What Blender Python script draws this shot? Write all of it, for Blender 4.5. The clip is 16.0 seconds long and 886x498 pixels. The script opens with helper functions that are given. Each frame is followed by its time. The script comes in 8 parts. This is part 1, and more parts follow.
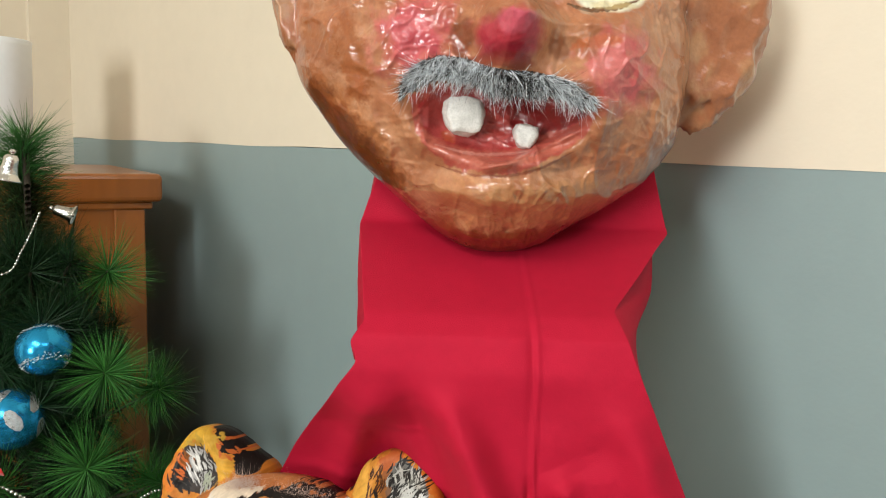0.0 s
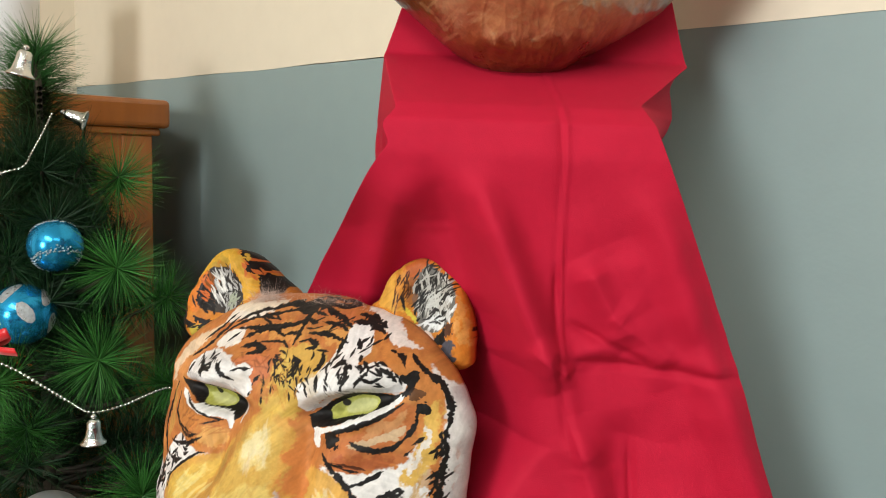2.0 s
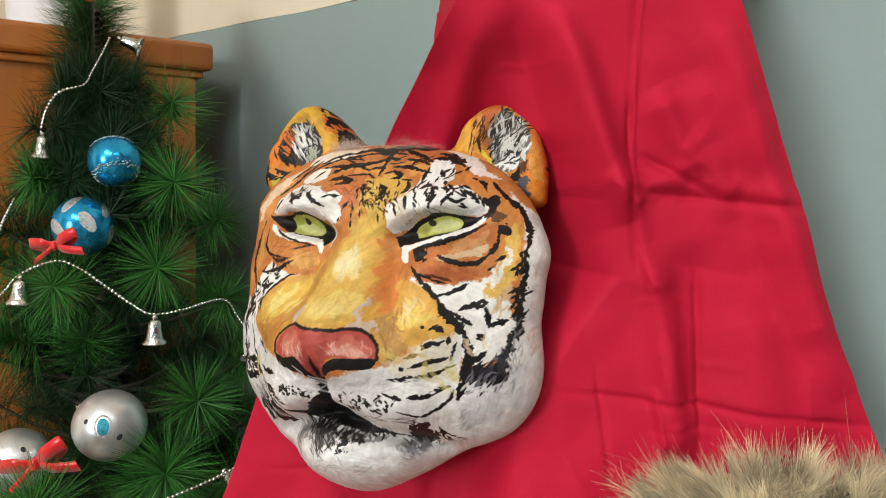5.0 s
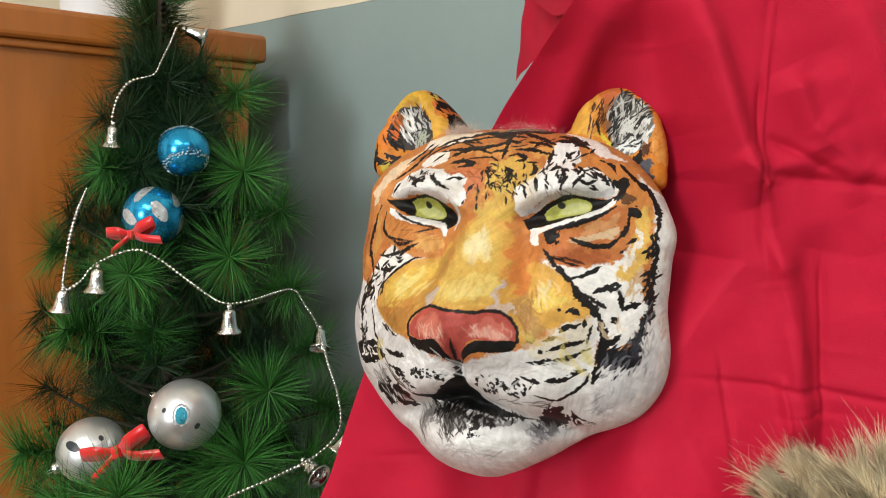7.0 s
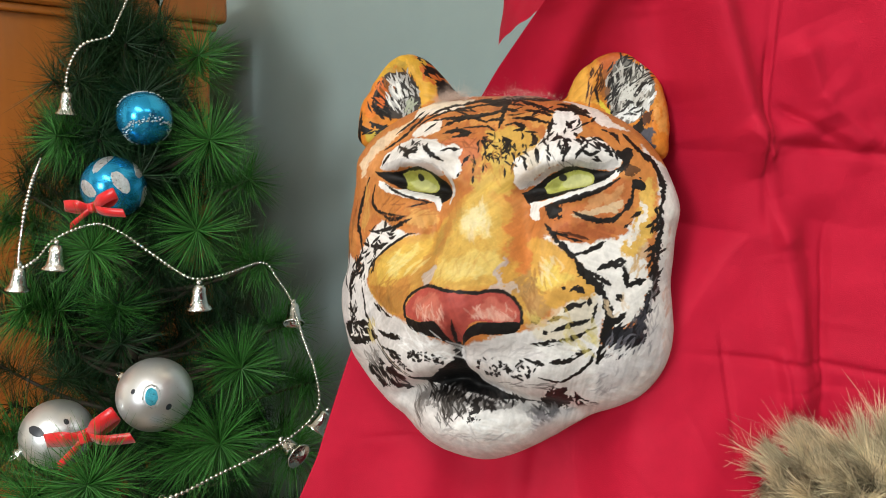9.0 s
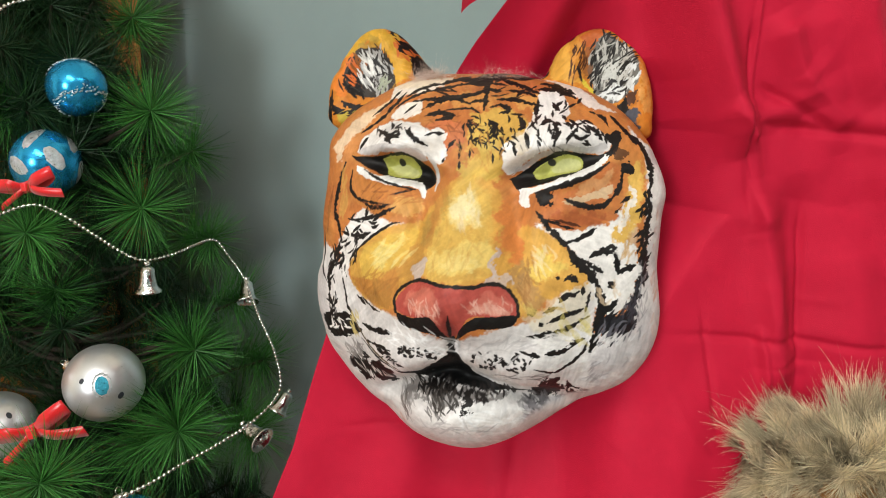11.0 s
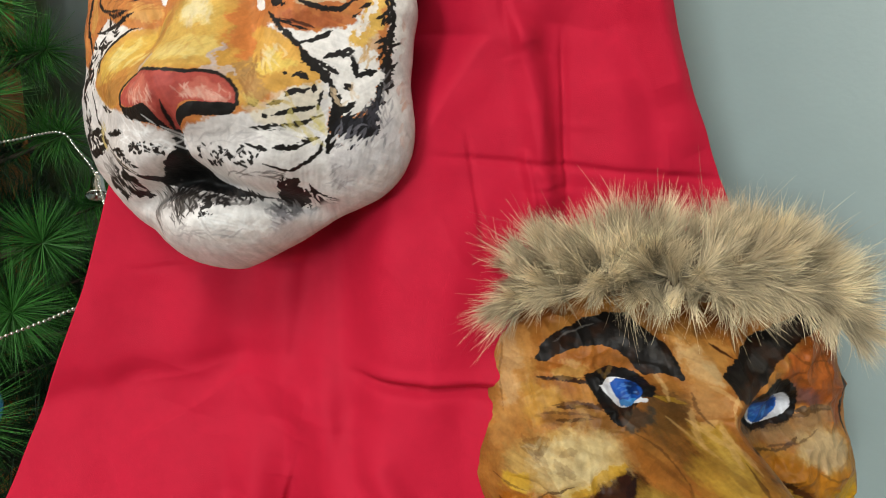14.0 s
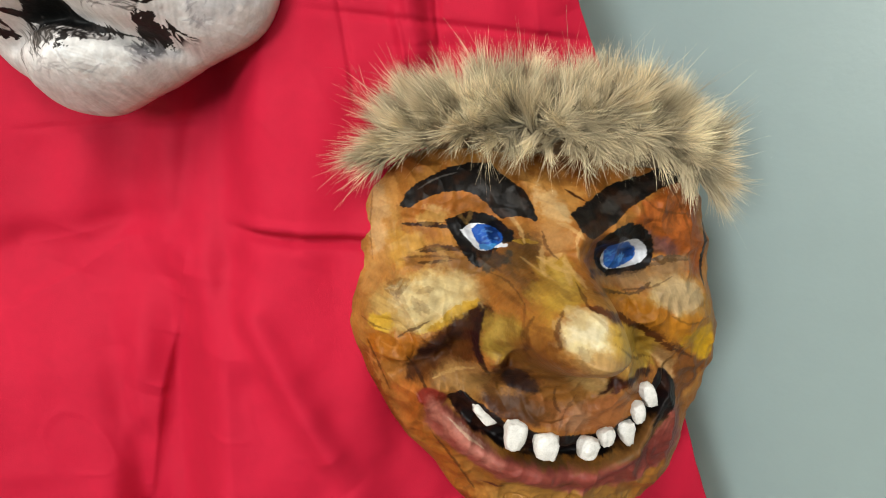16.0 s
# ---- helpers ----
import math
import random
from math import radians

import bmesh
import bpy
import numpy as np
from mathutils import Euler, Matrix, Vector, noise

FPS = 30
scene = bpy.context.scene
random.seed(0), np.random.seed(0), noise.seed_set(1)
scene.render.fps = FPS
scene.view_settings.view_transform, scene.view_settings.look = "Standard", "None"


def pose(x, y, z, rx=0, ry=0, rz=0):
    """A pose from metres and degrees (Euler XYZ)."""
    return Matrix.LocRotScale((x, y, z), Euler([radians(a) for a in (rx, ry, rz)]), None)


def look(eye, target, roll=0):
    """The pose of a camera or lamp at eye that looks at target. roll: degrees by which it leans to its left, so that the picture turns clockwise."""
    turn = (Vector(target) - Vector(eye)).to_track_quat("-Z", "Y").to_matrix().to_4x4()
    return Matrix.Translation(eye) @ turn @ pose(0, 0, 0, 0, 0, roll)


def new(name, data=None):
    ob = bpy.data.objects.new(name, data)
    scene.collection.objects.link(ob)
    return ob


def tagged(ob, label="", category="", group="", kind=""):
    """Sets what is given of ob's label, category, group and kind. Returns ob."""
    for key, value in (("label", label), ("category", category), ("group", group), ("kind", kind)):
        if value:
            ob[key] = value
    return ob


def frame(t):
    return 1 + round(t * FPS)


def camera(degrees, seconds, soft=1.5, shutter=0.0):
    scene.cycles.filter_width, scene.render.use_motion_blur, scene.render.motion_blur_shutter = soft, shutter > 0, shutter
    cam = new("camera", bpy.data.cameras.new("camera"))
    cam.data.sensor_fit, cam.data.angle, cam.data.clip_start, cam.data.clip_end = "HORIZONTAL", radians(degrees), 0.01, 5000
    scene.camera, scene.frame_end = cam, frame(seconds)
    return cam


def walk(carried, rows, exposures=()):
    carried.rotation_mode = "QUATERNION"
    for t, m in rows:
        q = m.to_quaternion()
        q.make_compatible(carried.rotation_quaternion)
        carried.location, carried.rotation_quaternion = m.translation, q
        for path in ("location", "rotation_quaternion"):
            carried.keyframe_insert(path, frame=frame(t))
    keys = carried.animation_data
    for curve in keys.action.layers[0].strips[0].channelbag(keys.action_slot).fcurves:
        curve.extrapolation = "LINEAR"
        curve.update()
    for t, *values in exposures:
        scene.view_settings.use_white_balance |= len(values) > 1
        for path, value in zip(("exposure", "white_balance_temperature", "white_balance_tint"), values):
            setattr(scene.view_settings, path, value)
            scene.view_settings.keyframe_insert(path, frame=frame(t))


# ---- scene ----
import functools

cam = camera(62.0, 16.0, soft=1.0)
PATH = [
    (0, 0.0000, 0.0000, 1.3100, -7.83, 1.97, -0.13),
    (0.5, -0.0080, -0.0057, 1.2766, -7.67, 2.05, -0.24),
    (1, -0.0116, -0.0099, 1.2389, -7.53, 2.22, -0.33),
    (1.5, -0.0145, -0.0123, 1.2033, -7.49, 2.26, -0.54),
    (2, -0.0182, -0.0240, 1.1746, -7.35, 2.27, -0.64),
    (2.5, -0.0194, -0.0416, 1.1445, -7.23, 2.28, -0.60),
    (3, -0.0275, -0.0397, 1.1219, -7.27, 2.23, -0.72),
    (3.5, -0.0318, -0.0476, 1.1004, -7.16, 2.25, -0.51),
    (4, -0.0381, -0.0593, 1.0852, -7.04, 2.29, -0.45),
    (6.5, -0.1165, -0.0679, 1.0442, -7.05, 2.21, 1.02),
    (7, -0.1390, -0.0636, 1.0478, -7.24, 2.25, 0.86),
    (7.5, -0.1561, -0.0652, 1.0458, -7.64, 2.21, 0.61),
    (8, -0.1602, -0.0576, 1.0453, -8.16, 2.17, 0.13),
    (8.5, -0.1586, -0.0457, 1.0467, -8.94, 2.15, -1.03),
    (11, -0.1961, -0.0125, 1.0664, -13.13, 2.01, -8.07),
    (11.5, -0.1869, -0.0075, 1.0622, -13.41, 2.03, -9.08),
    (12, -0.1743, -0.0153, 1.0590, -13.58, 1.96, -9.79),
    (12.5, -0.1429, -0.0177, 1.0342, -13.74, 2.04, -10.31),
    (13, -0.1044, -0.0321, 1.0165, -13.96, 2.04, -10.55),
    (13.5, -0.0750, -0.0466, 0.9943, -14.38, 1.98, -10.71),
    (14, -0.0618, -0.0662, 0.9697, -14.82, 1.82, -10.80),
    (14.5, -0.0348, -0.0866, 0.9430, -14.98, 1.87, -10.93),
    (15, -0.0196, -0.0970, 0.9315, -16.13, 2.03, -11.63),
    (15.5, -0.0030, -0.1092, 0.9148, -16.69, 2.09, -11.86),
    (16, 0.0186, -0.1211, 0.8958, -17.21, 2.36, -11.75),
]
walk(cam, [(t, pose(x, y, z, 90 + pitch, 0, yaw) @ pose(0, 0, 0, 0, 0, roll)) for t, x, y, z, pitch, roll, yaw in PATH], [(0.0, -0.05), (4.0, -0.05), (8.0, 0.0), (12.0, 0.0), (14.0, -0.08), (15.0, -0.05), (16.0, 0.2)])

# ---- light ----
world = bpy.data.worlds.new("room_air")
scene.world = world
world.use_nodes = True
world.node_tree.nodes["Background"].inputs[0].default_value = (0.80, 0.90, 1.0, 1)
world.node_tree.nodes["Background"].inputs[1].default_value = 0.04


def area(name, place, aim, wide, high, power, colour):
    lamp = bpy.data.lights.new(name, "AREA")
    lamp.shape, lamp.size, lamp.size_y, lamp.energy, lamp.color = "RECTANGLE", wide, high, power, colour
    ob = new(name, lamp)
    ob.matrix_world = look(place, aim)
    return ob


area("ceiling_light_front", (-0.75, -1.30, 2.64), (-0.60, -1.1, 0.0), 1.3, 0.6, 47, (1.0, 0.97, 0.92))
area("ceiling_light_far", (0.95, -1.0, 2.64), (0.9, -0.9, 0.0), 1.3, 0.6, 9, (0.93, 0.96, 1.0))
area("window_daylight", (-2.30, -3.06, 1.60), (-0.2, 0.3, 1.0), 0.85, 1.1, 116, (0.94, 0.97, 0.97))


# ---- materials ----
def srgb(code):
    """A linear colour from six hexadecimal digits."""
    v = [int(code[k : k + 2], 16) / 255 for k in (0, 2, 4)]
    return tuple(c / 12.92 if c <= 0.04045 else ((c + 0.055) / 1.055) ** 2.4 for c in v)


def material(name, colour, rough=0.6, metal=0.0, vary=0.12, scale=8.0, bump=0.0, bump_scale=60.0, stretch=(1, 1, 1), paint=False, coat=0.0, sheen=0.0, per_object=0.0, rough_vary=0.08, gloss=0.5):
    """A surface with two scales of variation in its colour, and a fine relief."""
    m = bpy.data.materials.new(name)
    m.use_nodes = True
    n, link = m.node_tree.nodes, m.node_tree.links.new
    s = n["Principled BSDF"]
    s.inputs["Roughness"].default_value, s.inputs["Metallic"].default_value = rough, metal
    s.inputs["Coat Weight"].default_value, s.inputs["Coat Roughness"].default_value = coat, 0.07
    s.inputs["Sheen Weight"].default_value = sheen
    s.inputs["Specular IOR Level"].default_value = gloss
    at = n.new("ShaderNodeTexCoord")
    to = n.new("ShaderNodeMapping")
    to.inputs["Scale"].default_value = stretch
    link(at.outputs["Object"], to.inputs["Vector"])
    big, small = n.new("ShaderNodeTexNoise"), n.new("ShaderNodeTexNoise")
    big.inputs["Scale"].default_value, big.inputs["Detail"].default_value = scale, 4
    small.inputs["Scale"].default_value, small.inputs["Detail"].default_value = scale * 9, 3
    link(to.outputs[0], big.inputs["Vector"]), link(to.outputs[0], small.inputs["Vector"])
    add = n.new("ShaderNodeMath")
    add.operation = "ADD"
    link(big.outputs[0], add.inputs[0]), link(small.outputs[0], add.inputs[1])
    span = n.new("ShaderNodeMapRange")
    span.inputs["From Min"].default_value, span.inputs["From Max"].default_value = 0.6, 1.4
    span.inputs["To Min"].default_value, span.inputs["To Max"].default_value = 1 - vary, 1 + vary
    link(add.outputs[0], span.inputs["Value"])
    shade = span.outputs[0]
    if per_object:
        info, spread, times = n.new("ShaderNodeObjectInfo"), n.new("ShaderNodeMapRange"), n.new("ShaderNodeMath")
        spread.inputs["To Min"].default_value, spread.inputs["To Max"].default_value = 1 - per_object, 1 + per_object
        times.operation = "MULTIPLY"
        link(info.outputs["Random"], spread.inputs["Value"]), link(spread.outputs[0], times.inputs[0]), link(shade, times.inputs[1])
        shade = times.outputs[0]
    mix = n.new("ShaderNodeVectorMath")
    mix.operation = "SCALE"
    if paint:
        coat_of = n.new("ShaderNodeAttribute")
        coat_of.attribute_name = "paint"
        link(coat_of.outputs["Color"], mix.inputs[0])
    else:
        mix.inputs[0].default_value = colour
    link(shade, mix.inputs["Scale"]), link(mix.outputs[0], s.inputs["Base Color"])
    polish = n.new("ShaderNodeMapRange")
    polish.inputs["To Min"].default_value, polish.inputs["To Max"].default_value = max(0.02, rough - rough_vary), min(1, rough + rough_vary)
    link(big.outputs[0], polish.inputs["Value"]), link(polish.outputs[0], s.inputs["Roughness"])
    if bump:
        rise, relief = n.new("ShaderNodeTexNoise"), n.new("ShaderNodeBump")
        rise.inputs["Scale"].default_value, rise.inputs["Detail"].default_value = bump_scale, 5
        link(to.outputs[0], rise.inputs["Vector"]), link(rise.outputs[0], relief.inputs["Height"])
        relief.inputs["Strength"].default_value, relief.inputs["Distance"].default_value = bump, 0.002
        link(relief.outputs[0], s.inputs["Normal"])
        if coat:
            link(relief.outputs[0], s.inputs["Coat Normal"])
    return m


CREAM = material("cream_wall_paint", srgb("ded2bc"), 0.55, vary=0.03, scale=3, bump=0.08, bump_scale=220)
BLUE_GREY = material("blue_grey_wall_paint", srgb("869796"), 0.42, vary=0.03, scale=3, bump=0.07, bump_scale=220)
PLASTER = material("ceiling_plaster", srgb("e8e6de"), 0.8, vary=0.03, bump=0.2)
FLOOR = material("brown_floor", srgb("8a7a68"), 0.4, vary=0.12, bump=0.1)
WOOD = material("honey_brown_varnished_wood", srgb("9c5a22"), 0.32, vary=0.20, scale=5, stretch=(1, 1, 0.12), bump=0.05, bump_scale=90, coat=0.35)
CLOTH = material("red_cotton", srgb("ae1230"), 0.74, vary=0.06, scale=14, bump=0.25, bump_scale=1500, gloss=0.18)
PALE_PLASTIC = material("white_plastic", srgb("e9ecef"), 0.4, vary=0.03)
NEEDLE = material("green_plastic_needles", srgb("2f5d2a"), 0.5, paint=True, vary=0.15, scale=30, gloss=0.2)
BARK = material("brown_twig", srgb("2e241a"), 0.8, vary=0.2, bump=0.4)
SILVER = material("silver_foil", srgb("d6d6d4"), 0.16, 1.0, vary=0.08, scale=40, bump=0.5, bump_scale=260)
BEAD = material("silver_beads", srgb("dcdcda"), 0.14, 1.0, vary=0.06, scale=40)
MATT_SILVER = material("satin_silver_bauble", srgb("d8d9db"), 0.36, 0.8, vary=0.04, scale=30, bump=0.05)
BLUE = material("glossy_blue_bauble", srgb("2aa0d8"), 0.20, 0.75, vary=0.08, scale=20)
GLITTER = material("silver_glitter", srgb("cfd3d6"), 0.3, 0.8, vary=0.35, scale=300, bump=1.0, bump_scale=900)
DARK_SPOT = material("dark_spot_paint", srgb("2c2f36"), 0.4)
TURQUOISE = material("turquoise_glitter", srgb("3a9fb8"), 0.3, 0.5, vary=0.4, scale=300, bump=0.8, bump_scale=900)
RIBBON = material("red_satin_ribbon", srgb("d0131b"), 0.3, vary=0.06, sheen=0.3)
PAINTED = material("painted_paper_pulp", (1, 1, 1), 0.58, paint=True, vary=0.09, scale=60, bump=0.45, bump_scale=160, gloss=0.25)
VARNISHED = material("varnished_painted_paper_pulp", (1, 1, 1), 0.46, paint=True, vary=0.16, scale=40, bump=0.8, bump_scale=80, gloss=0.16)
GLOSSY = material("glossy_painted_paper_pulp", (1, 1, 1), 0.30, paint=True, vary=0.16, scale=40, bump=1.0, bump_scale=70, coat=0.8, gloss=0.3)
HAIR = material("fur_strands", (1, 1, 1), 0.55, paint=True, vary=0.1, scale=30, gloss=0.25)
TOOTH = material("ivory_painted_tooth", srgb("cfccc6"), 0.45, vary=0.2, scale=90, bump=0.5, bump_scale=200, coat=0.3)


# ---- building blocks ----
def part(name, bm, mat, parent=None, label=""):
    """Links a bmesh as one mesh object under a thing or a part."""
    me = bpy.data.meshes.new(name)
    if isinstance(bm, bmesh.types.BMesh):
        bm.to_mesh(me)
        bm.free()
    else:
        me = bm
    if mat:
        me.materials.append(mat)
    ob = new(name, me)
    if parent:
        ob.parent = parent
    return tagged(ob, label)


def smooth(me):
    me.polygons.foreach_set("use_smooth", np.ones(len(me.polygons), bool))
    return me


def sheet(name, verts, faces, colours=None):
    """A mesh from arrays of places and quads, with a painted colour for each place."""
    me = bpy.data.meshes.new(name)
    verts, faces = np.asarray(verts, np.float32), np.asarray(faces, np.int32)
    me.vertices.add(len(verts))
    me.vertices.foreach_set("co", verts.ravel())
    size = faces.shape[1]
    me.loops.add(faces.size)
    me.loops.foreach_set("vertex_index", faces.ravel())
    me.polygons.add(len(faces))
    me.polygons.foreach_set("loop_start", np.arange(0, faces.size, size, dtype=np.int32))
    me.polygons.foreach_set("loop_total", np.full(len(faces), size, np.int32))
    me.update(calc_edges=True)
    me.validate()
    if colours is not None:
        layer = me.color_attributes.new("paint", "FLOAT_COLOR", "POINT")
        layer.data.foreach_set("color", np.c_[colours, np.ones(len(colours))].astype(np.float32).ravel())
    return smooth(me)


def box(bm, lo, hi, bevel=0.0):
    made = bmesh.ops.create_cube(bm, size=1)["verts"]
    lo, hi = Vector(lo), Vector(hi)
    for v in made:
        v.co = Vector([lo[k] + (v.co[k] + 0.5) * (hi[k] - lo[k]) for k in range(3)])
    if bevel:
        edges = list({e for v in made for e in v.link_edges})
        bmesh.ops.bevel(bm, geom=edges, offset=bevel, segments=3, profile=0.5, affect="EDGES")
    return bm


def lathe(profile, steps=40):
    """A turned body from (radius, height) pairs."""
    r, z = np.array(profile, float).T
    a = np.linspace(0, 2 * np.pi, steps, endpoint=False)
    verts = np.stack([np.outer(r, np.cos(a)), np.outer(r, np.sin(a)), np.outer(z, np.ones(steps))], -1).reshape(-1, 3)
    i, j = np.meshgrid(np.arange(len(r) - 1), np.arange(steps), indexing="ij")
    k = (j + 1) % steps
    return verts, np.stack([i * steps + j, i * steps + k, (i + 1) * steps + k, (i + 1) * steps + j], -1).reshape(-1, 4)


def tube(points, radius, sides=8, taper=None):
    """A round bar along points."""
    p = np.asarray(points, float)
    t = np.gradient(p, axis=0)
    t /= np.linalg.norm(t, axis=1)[:, None] + 1e-9
    ref = np.array([0.31, 0.2, 0.93]) if abs(t[:, 2]).mean() < 0.8 else np.array([0.93, 0.2, 0.31])
    a = np.cross(t, ref)
    a /= np.linalg.norm(a, axis=1)[:, None]
    b = np.cross(t, a)
    w = np.linspace(0, 2 * np.pi, sides, endpoint=False)
    rad = radius * (np.ones(len(p)) if taper is None else np.asarray(taper))
    verts = p[:, None] + rad[:, None, None] * (np.cos(w)[None, :, None] * a[:, None] + np.sin(w)[None, :, None] * b[:, None])
    i, j = np.meshgrid(np.arange(len(p) - 1), np.arange(sides), indexing="ij")
    k = (j + 1) % sides
    return verts.reshape(-1, 3), np.stack([i * sides + j, i * sides + k, (i + 1) * sides + k, (i + 1) * sides + j], -1).reshape(-1, 4)


def joined(pieces):
    verts, faces, at = [], [], 0
    for v, f in pieces:
        verts.append(v), faces.append(np.asarray(f) + at)
        at += len(v)
    return np.concatenate(verts), np.concatenate(faces)


def curve_through(points, n):
    """n places along a smooth line through the given ones."""
    p = np.asarray(points, float)
    p = np.concatenate([[2 * p[0] - p[1]], p, [2 * p[-1] - p[-2]]])
    out = []
    for s in np.linspace(0, len(p) - 3 - 1e-6, n):
        i, f = int(s), s - int(s)
        a, b, c, d = p[i : i + 4]
        out.append(b + 0.5 * f * (c - a + f * (2 * a - 5 * b + 4 * c - d + f * (3 * (b - c) + d - a))))
    return np.array(out)


def axes_at(place, right, up, out):
    m = Matrix.Identity(4)
    for k, axis in enumerate((right, up, out)):
        for r in range(3):
            m[r][k] = axis[r]
    m.translation = place
    return m


# ---- the room: local x runs along the long wall from its corner, local y goes out through it ----
ROOM = pose(-0.938, 1.866, 0, 0, 0, -45.18)
LINE = 1.303


def wall(name, lo, hi, mat, label):
    ob = part(name, box(bmesh.new(), lo, hi), mat)
    ob.matrix_world = ROOM
    return tagged(ob, label, "wall", kind="structure")


wall("wall_north_lower", (0, 0, 0), (4.6, 0.15, LINE), BLUE_GREY, "blue-grey painted lower part of the wall")
# the hand-painted colour line is slightly uneven
bm = bmesh.new()
steps = 90
low, high = [], []
for k in range(steps + 1):
    x = 4.6 * k / steps
    z = LINE + 0.0022 * noise.noise((x * 5, 0.3, 0)) + 0.0012 * noise.noise((x * 17, 2.3, 0))
    low.append([bm.verts.new((x, y, z)) for y in (-0.0008, 0.15)])
    high.append([bm.verts.new((x, y, 2.7)) for y in (-0.0008, 0.15)])
for k in range(steps):
    a, b, c, d = low[k], low[k + 1], high[k + 1], high[k]
    bm.faces.new((a[0], b[0], c[0], d[0])), bm.faces.new((b[1], a[1], d[1], c[1]))
    bm.faces.new((a[1], b[1], b[0], a[0])), bm.faces.new((d[0], c[0], c[1], d[1]))
bm.faces.new((low[0][1], low[0][0], high[0][0], high[0][1])), bm.faces.new((low[-1][0], low[-1][1], high[-1][1], high[-1][0]))
ob = part("wall_north_upper", bm, CREAM)
ob.matrix_world = ROOM
tagged(ob, "cream painted upper part of the wall", "wall", kind="structure")
wall("wall_west", (-0.15, -4.6, 0), (0, 0.15, 2.7), CREAM, "plain cream painted side wall")
bm = bmesh.new()
for lo, hi in (((-0.15, -4.75, 0), (2.1, -4.6, 2.7)), ((3.1, -4.75, 0), (4.6, -4.6, 2.7)), ((2.1, -4.75, 0), (3.1, -4.6, 0.95)), ((2.1, -4.75, 2.25), (3.1, -4.6, 2.7))):
    box(bm, lo, hi)
ob = part("wall_south", bm, BLUE_GREY)
ob.matrix_world = ROOM
tagged(ob, "plain blue-grey painted wall with a window", "wall", kind="structure")
window = new("window_1")
window.matrix_world = ROOM @ pose(2.6, -4.66, 1.6)
for lo, hi in (((-0.5, -0.03, -0.65), (-0.44, 0.03, 0.65)), ((0.44, -0.03, -0.65), (0.5, 0.03, 0.65)), ((-0.44, -0.03, 0.59), (0.44, 0.03, 0.65)), ((-0.44, -0.03, -0.65), (0.44, 0.03, -0.59)), ((-0.025, -0.025, -0.59), (0.025, 0.025, 0.59))):
    part("window_frame", box(bmesh.new(), lo, hi, 0.004), PALE_PLASTIC, window)
tagged(window, "plain white window frame in the wall", "window", kind="structure")
wall("wall_east", (4.6, -4.75, 0), (4.75, 0.15, 2.7), BLUE_GREY, "plain blue-grey painted wall")
wall("corner_trim", (0.0, -0.09, 0.0), (0.02, 0.0, 2.7), CREAM, "cream painted strip in the corner of the room")
tagged(bpy.data.objects["corner_trim"], "", "trim")
ob = wall("ceiling", (-0.15, -4.75, 2.7), (4.75, 0.15, 2.85), PLASTER, "plain white plaster ceiling")
tagged(ob, "", "ceiling")
ob = wall("floor", (-0.15, -4.75, -0.15), (4.75, 0.15, 0.0), FLOOR, "plain brown floor")
tagged(ob, "", "floor")


# ---- the wooden cabinet in the corner ----
CAB_TURN = 35.3
cabinet = new("wooden_cabinet")
cabinet.matrix_world = pose(-0.487, 1.284, 0, 0, 0, CAB_TURN)
part("body", box(bmesh.new(), (-1.02, 0.028, 0.05), (-0.026, 0.40, 1.197), 0.003), WOOD, cabinet)
part("plinth", box(bmesh.new(), (-1.00, 0.05, 0.0), (-0.05, 0.39, 0.05), 0.003), WOOD, cabinet)
part("top_board", box(bmesh.new(), (-1.05, 0.0, 1.199), (0.0, 0.42, 1.248), 0.009), WOOD, cabinet)
part("moulding", box(bmesh.new(), (-1.035, 0.014, 1.186), (-0.014, 0.41, 1.199), 0.004), WOOD, cabinet)
part("stile", box(bmesh.new(), (-0.076, 0.021, 0.05), (-0.026, 0.030, 1.186), 0.003), WOOD, cabinet)
part("stile", box(bmesh.new(), (-1.02, 0.021, 0.05), (-0.97, 0.030, 1.186), 0.003), WOOD, cabinet)
tagged(cabinet, "honey-brown varnished wooden cabinet with an overhanging top board", "cabinet")
pot = new("white_container")
pot.matrix_world = pose(-0.819, 1.345, 1.248, 0, 0, 30)
part("wall", sheet("wall", *lathe([(1e-4, 0), (0.062, 0.0), (0.065, 0.004), (0.070, 0.214), (0.071, 0.224), (0.069, 0.226), (0.067, 0.222), (0.060, 0.012), (1e-4, 0.010)], 48)), PALE_PLASTIC, pot)
tagged(pot, "plain white plastic container standing on the wooden cabinet", "container")


# ---- shapes of the three masks: centimetres in the mask's own plane, h is the height over its rim ----
def ring(radii, a):
    """A smooth closed outline: the radius at the angle a (radians), through evenly spaced radii."""
    k = np.asarray(radii, float)
    n = len(k)
    s = (a / (2 * np.pi) * n) % n
    i = np.floor(s).astype(int)
    f = s - i
    p0, p1, p2, p3 = k[(i - 1) % n], k[i % n], k[(i + 1) % n], k[(i + 2) % n]
    return p1 + 0.5 * f * (p2 - p0 + f * (2 * p0 - 5 * p1 + 4 * p2 - p3 + f * (3 * (p1 - p2) + p3 - p0)))


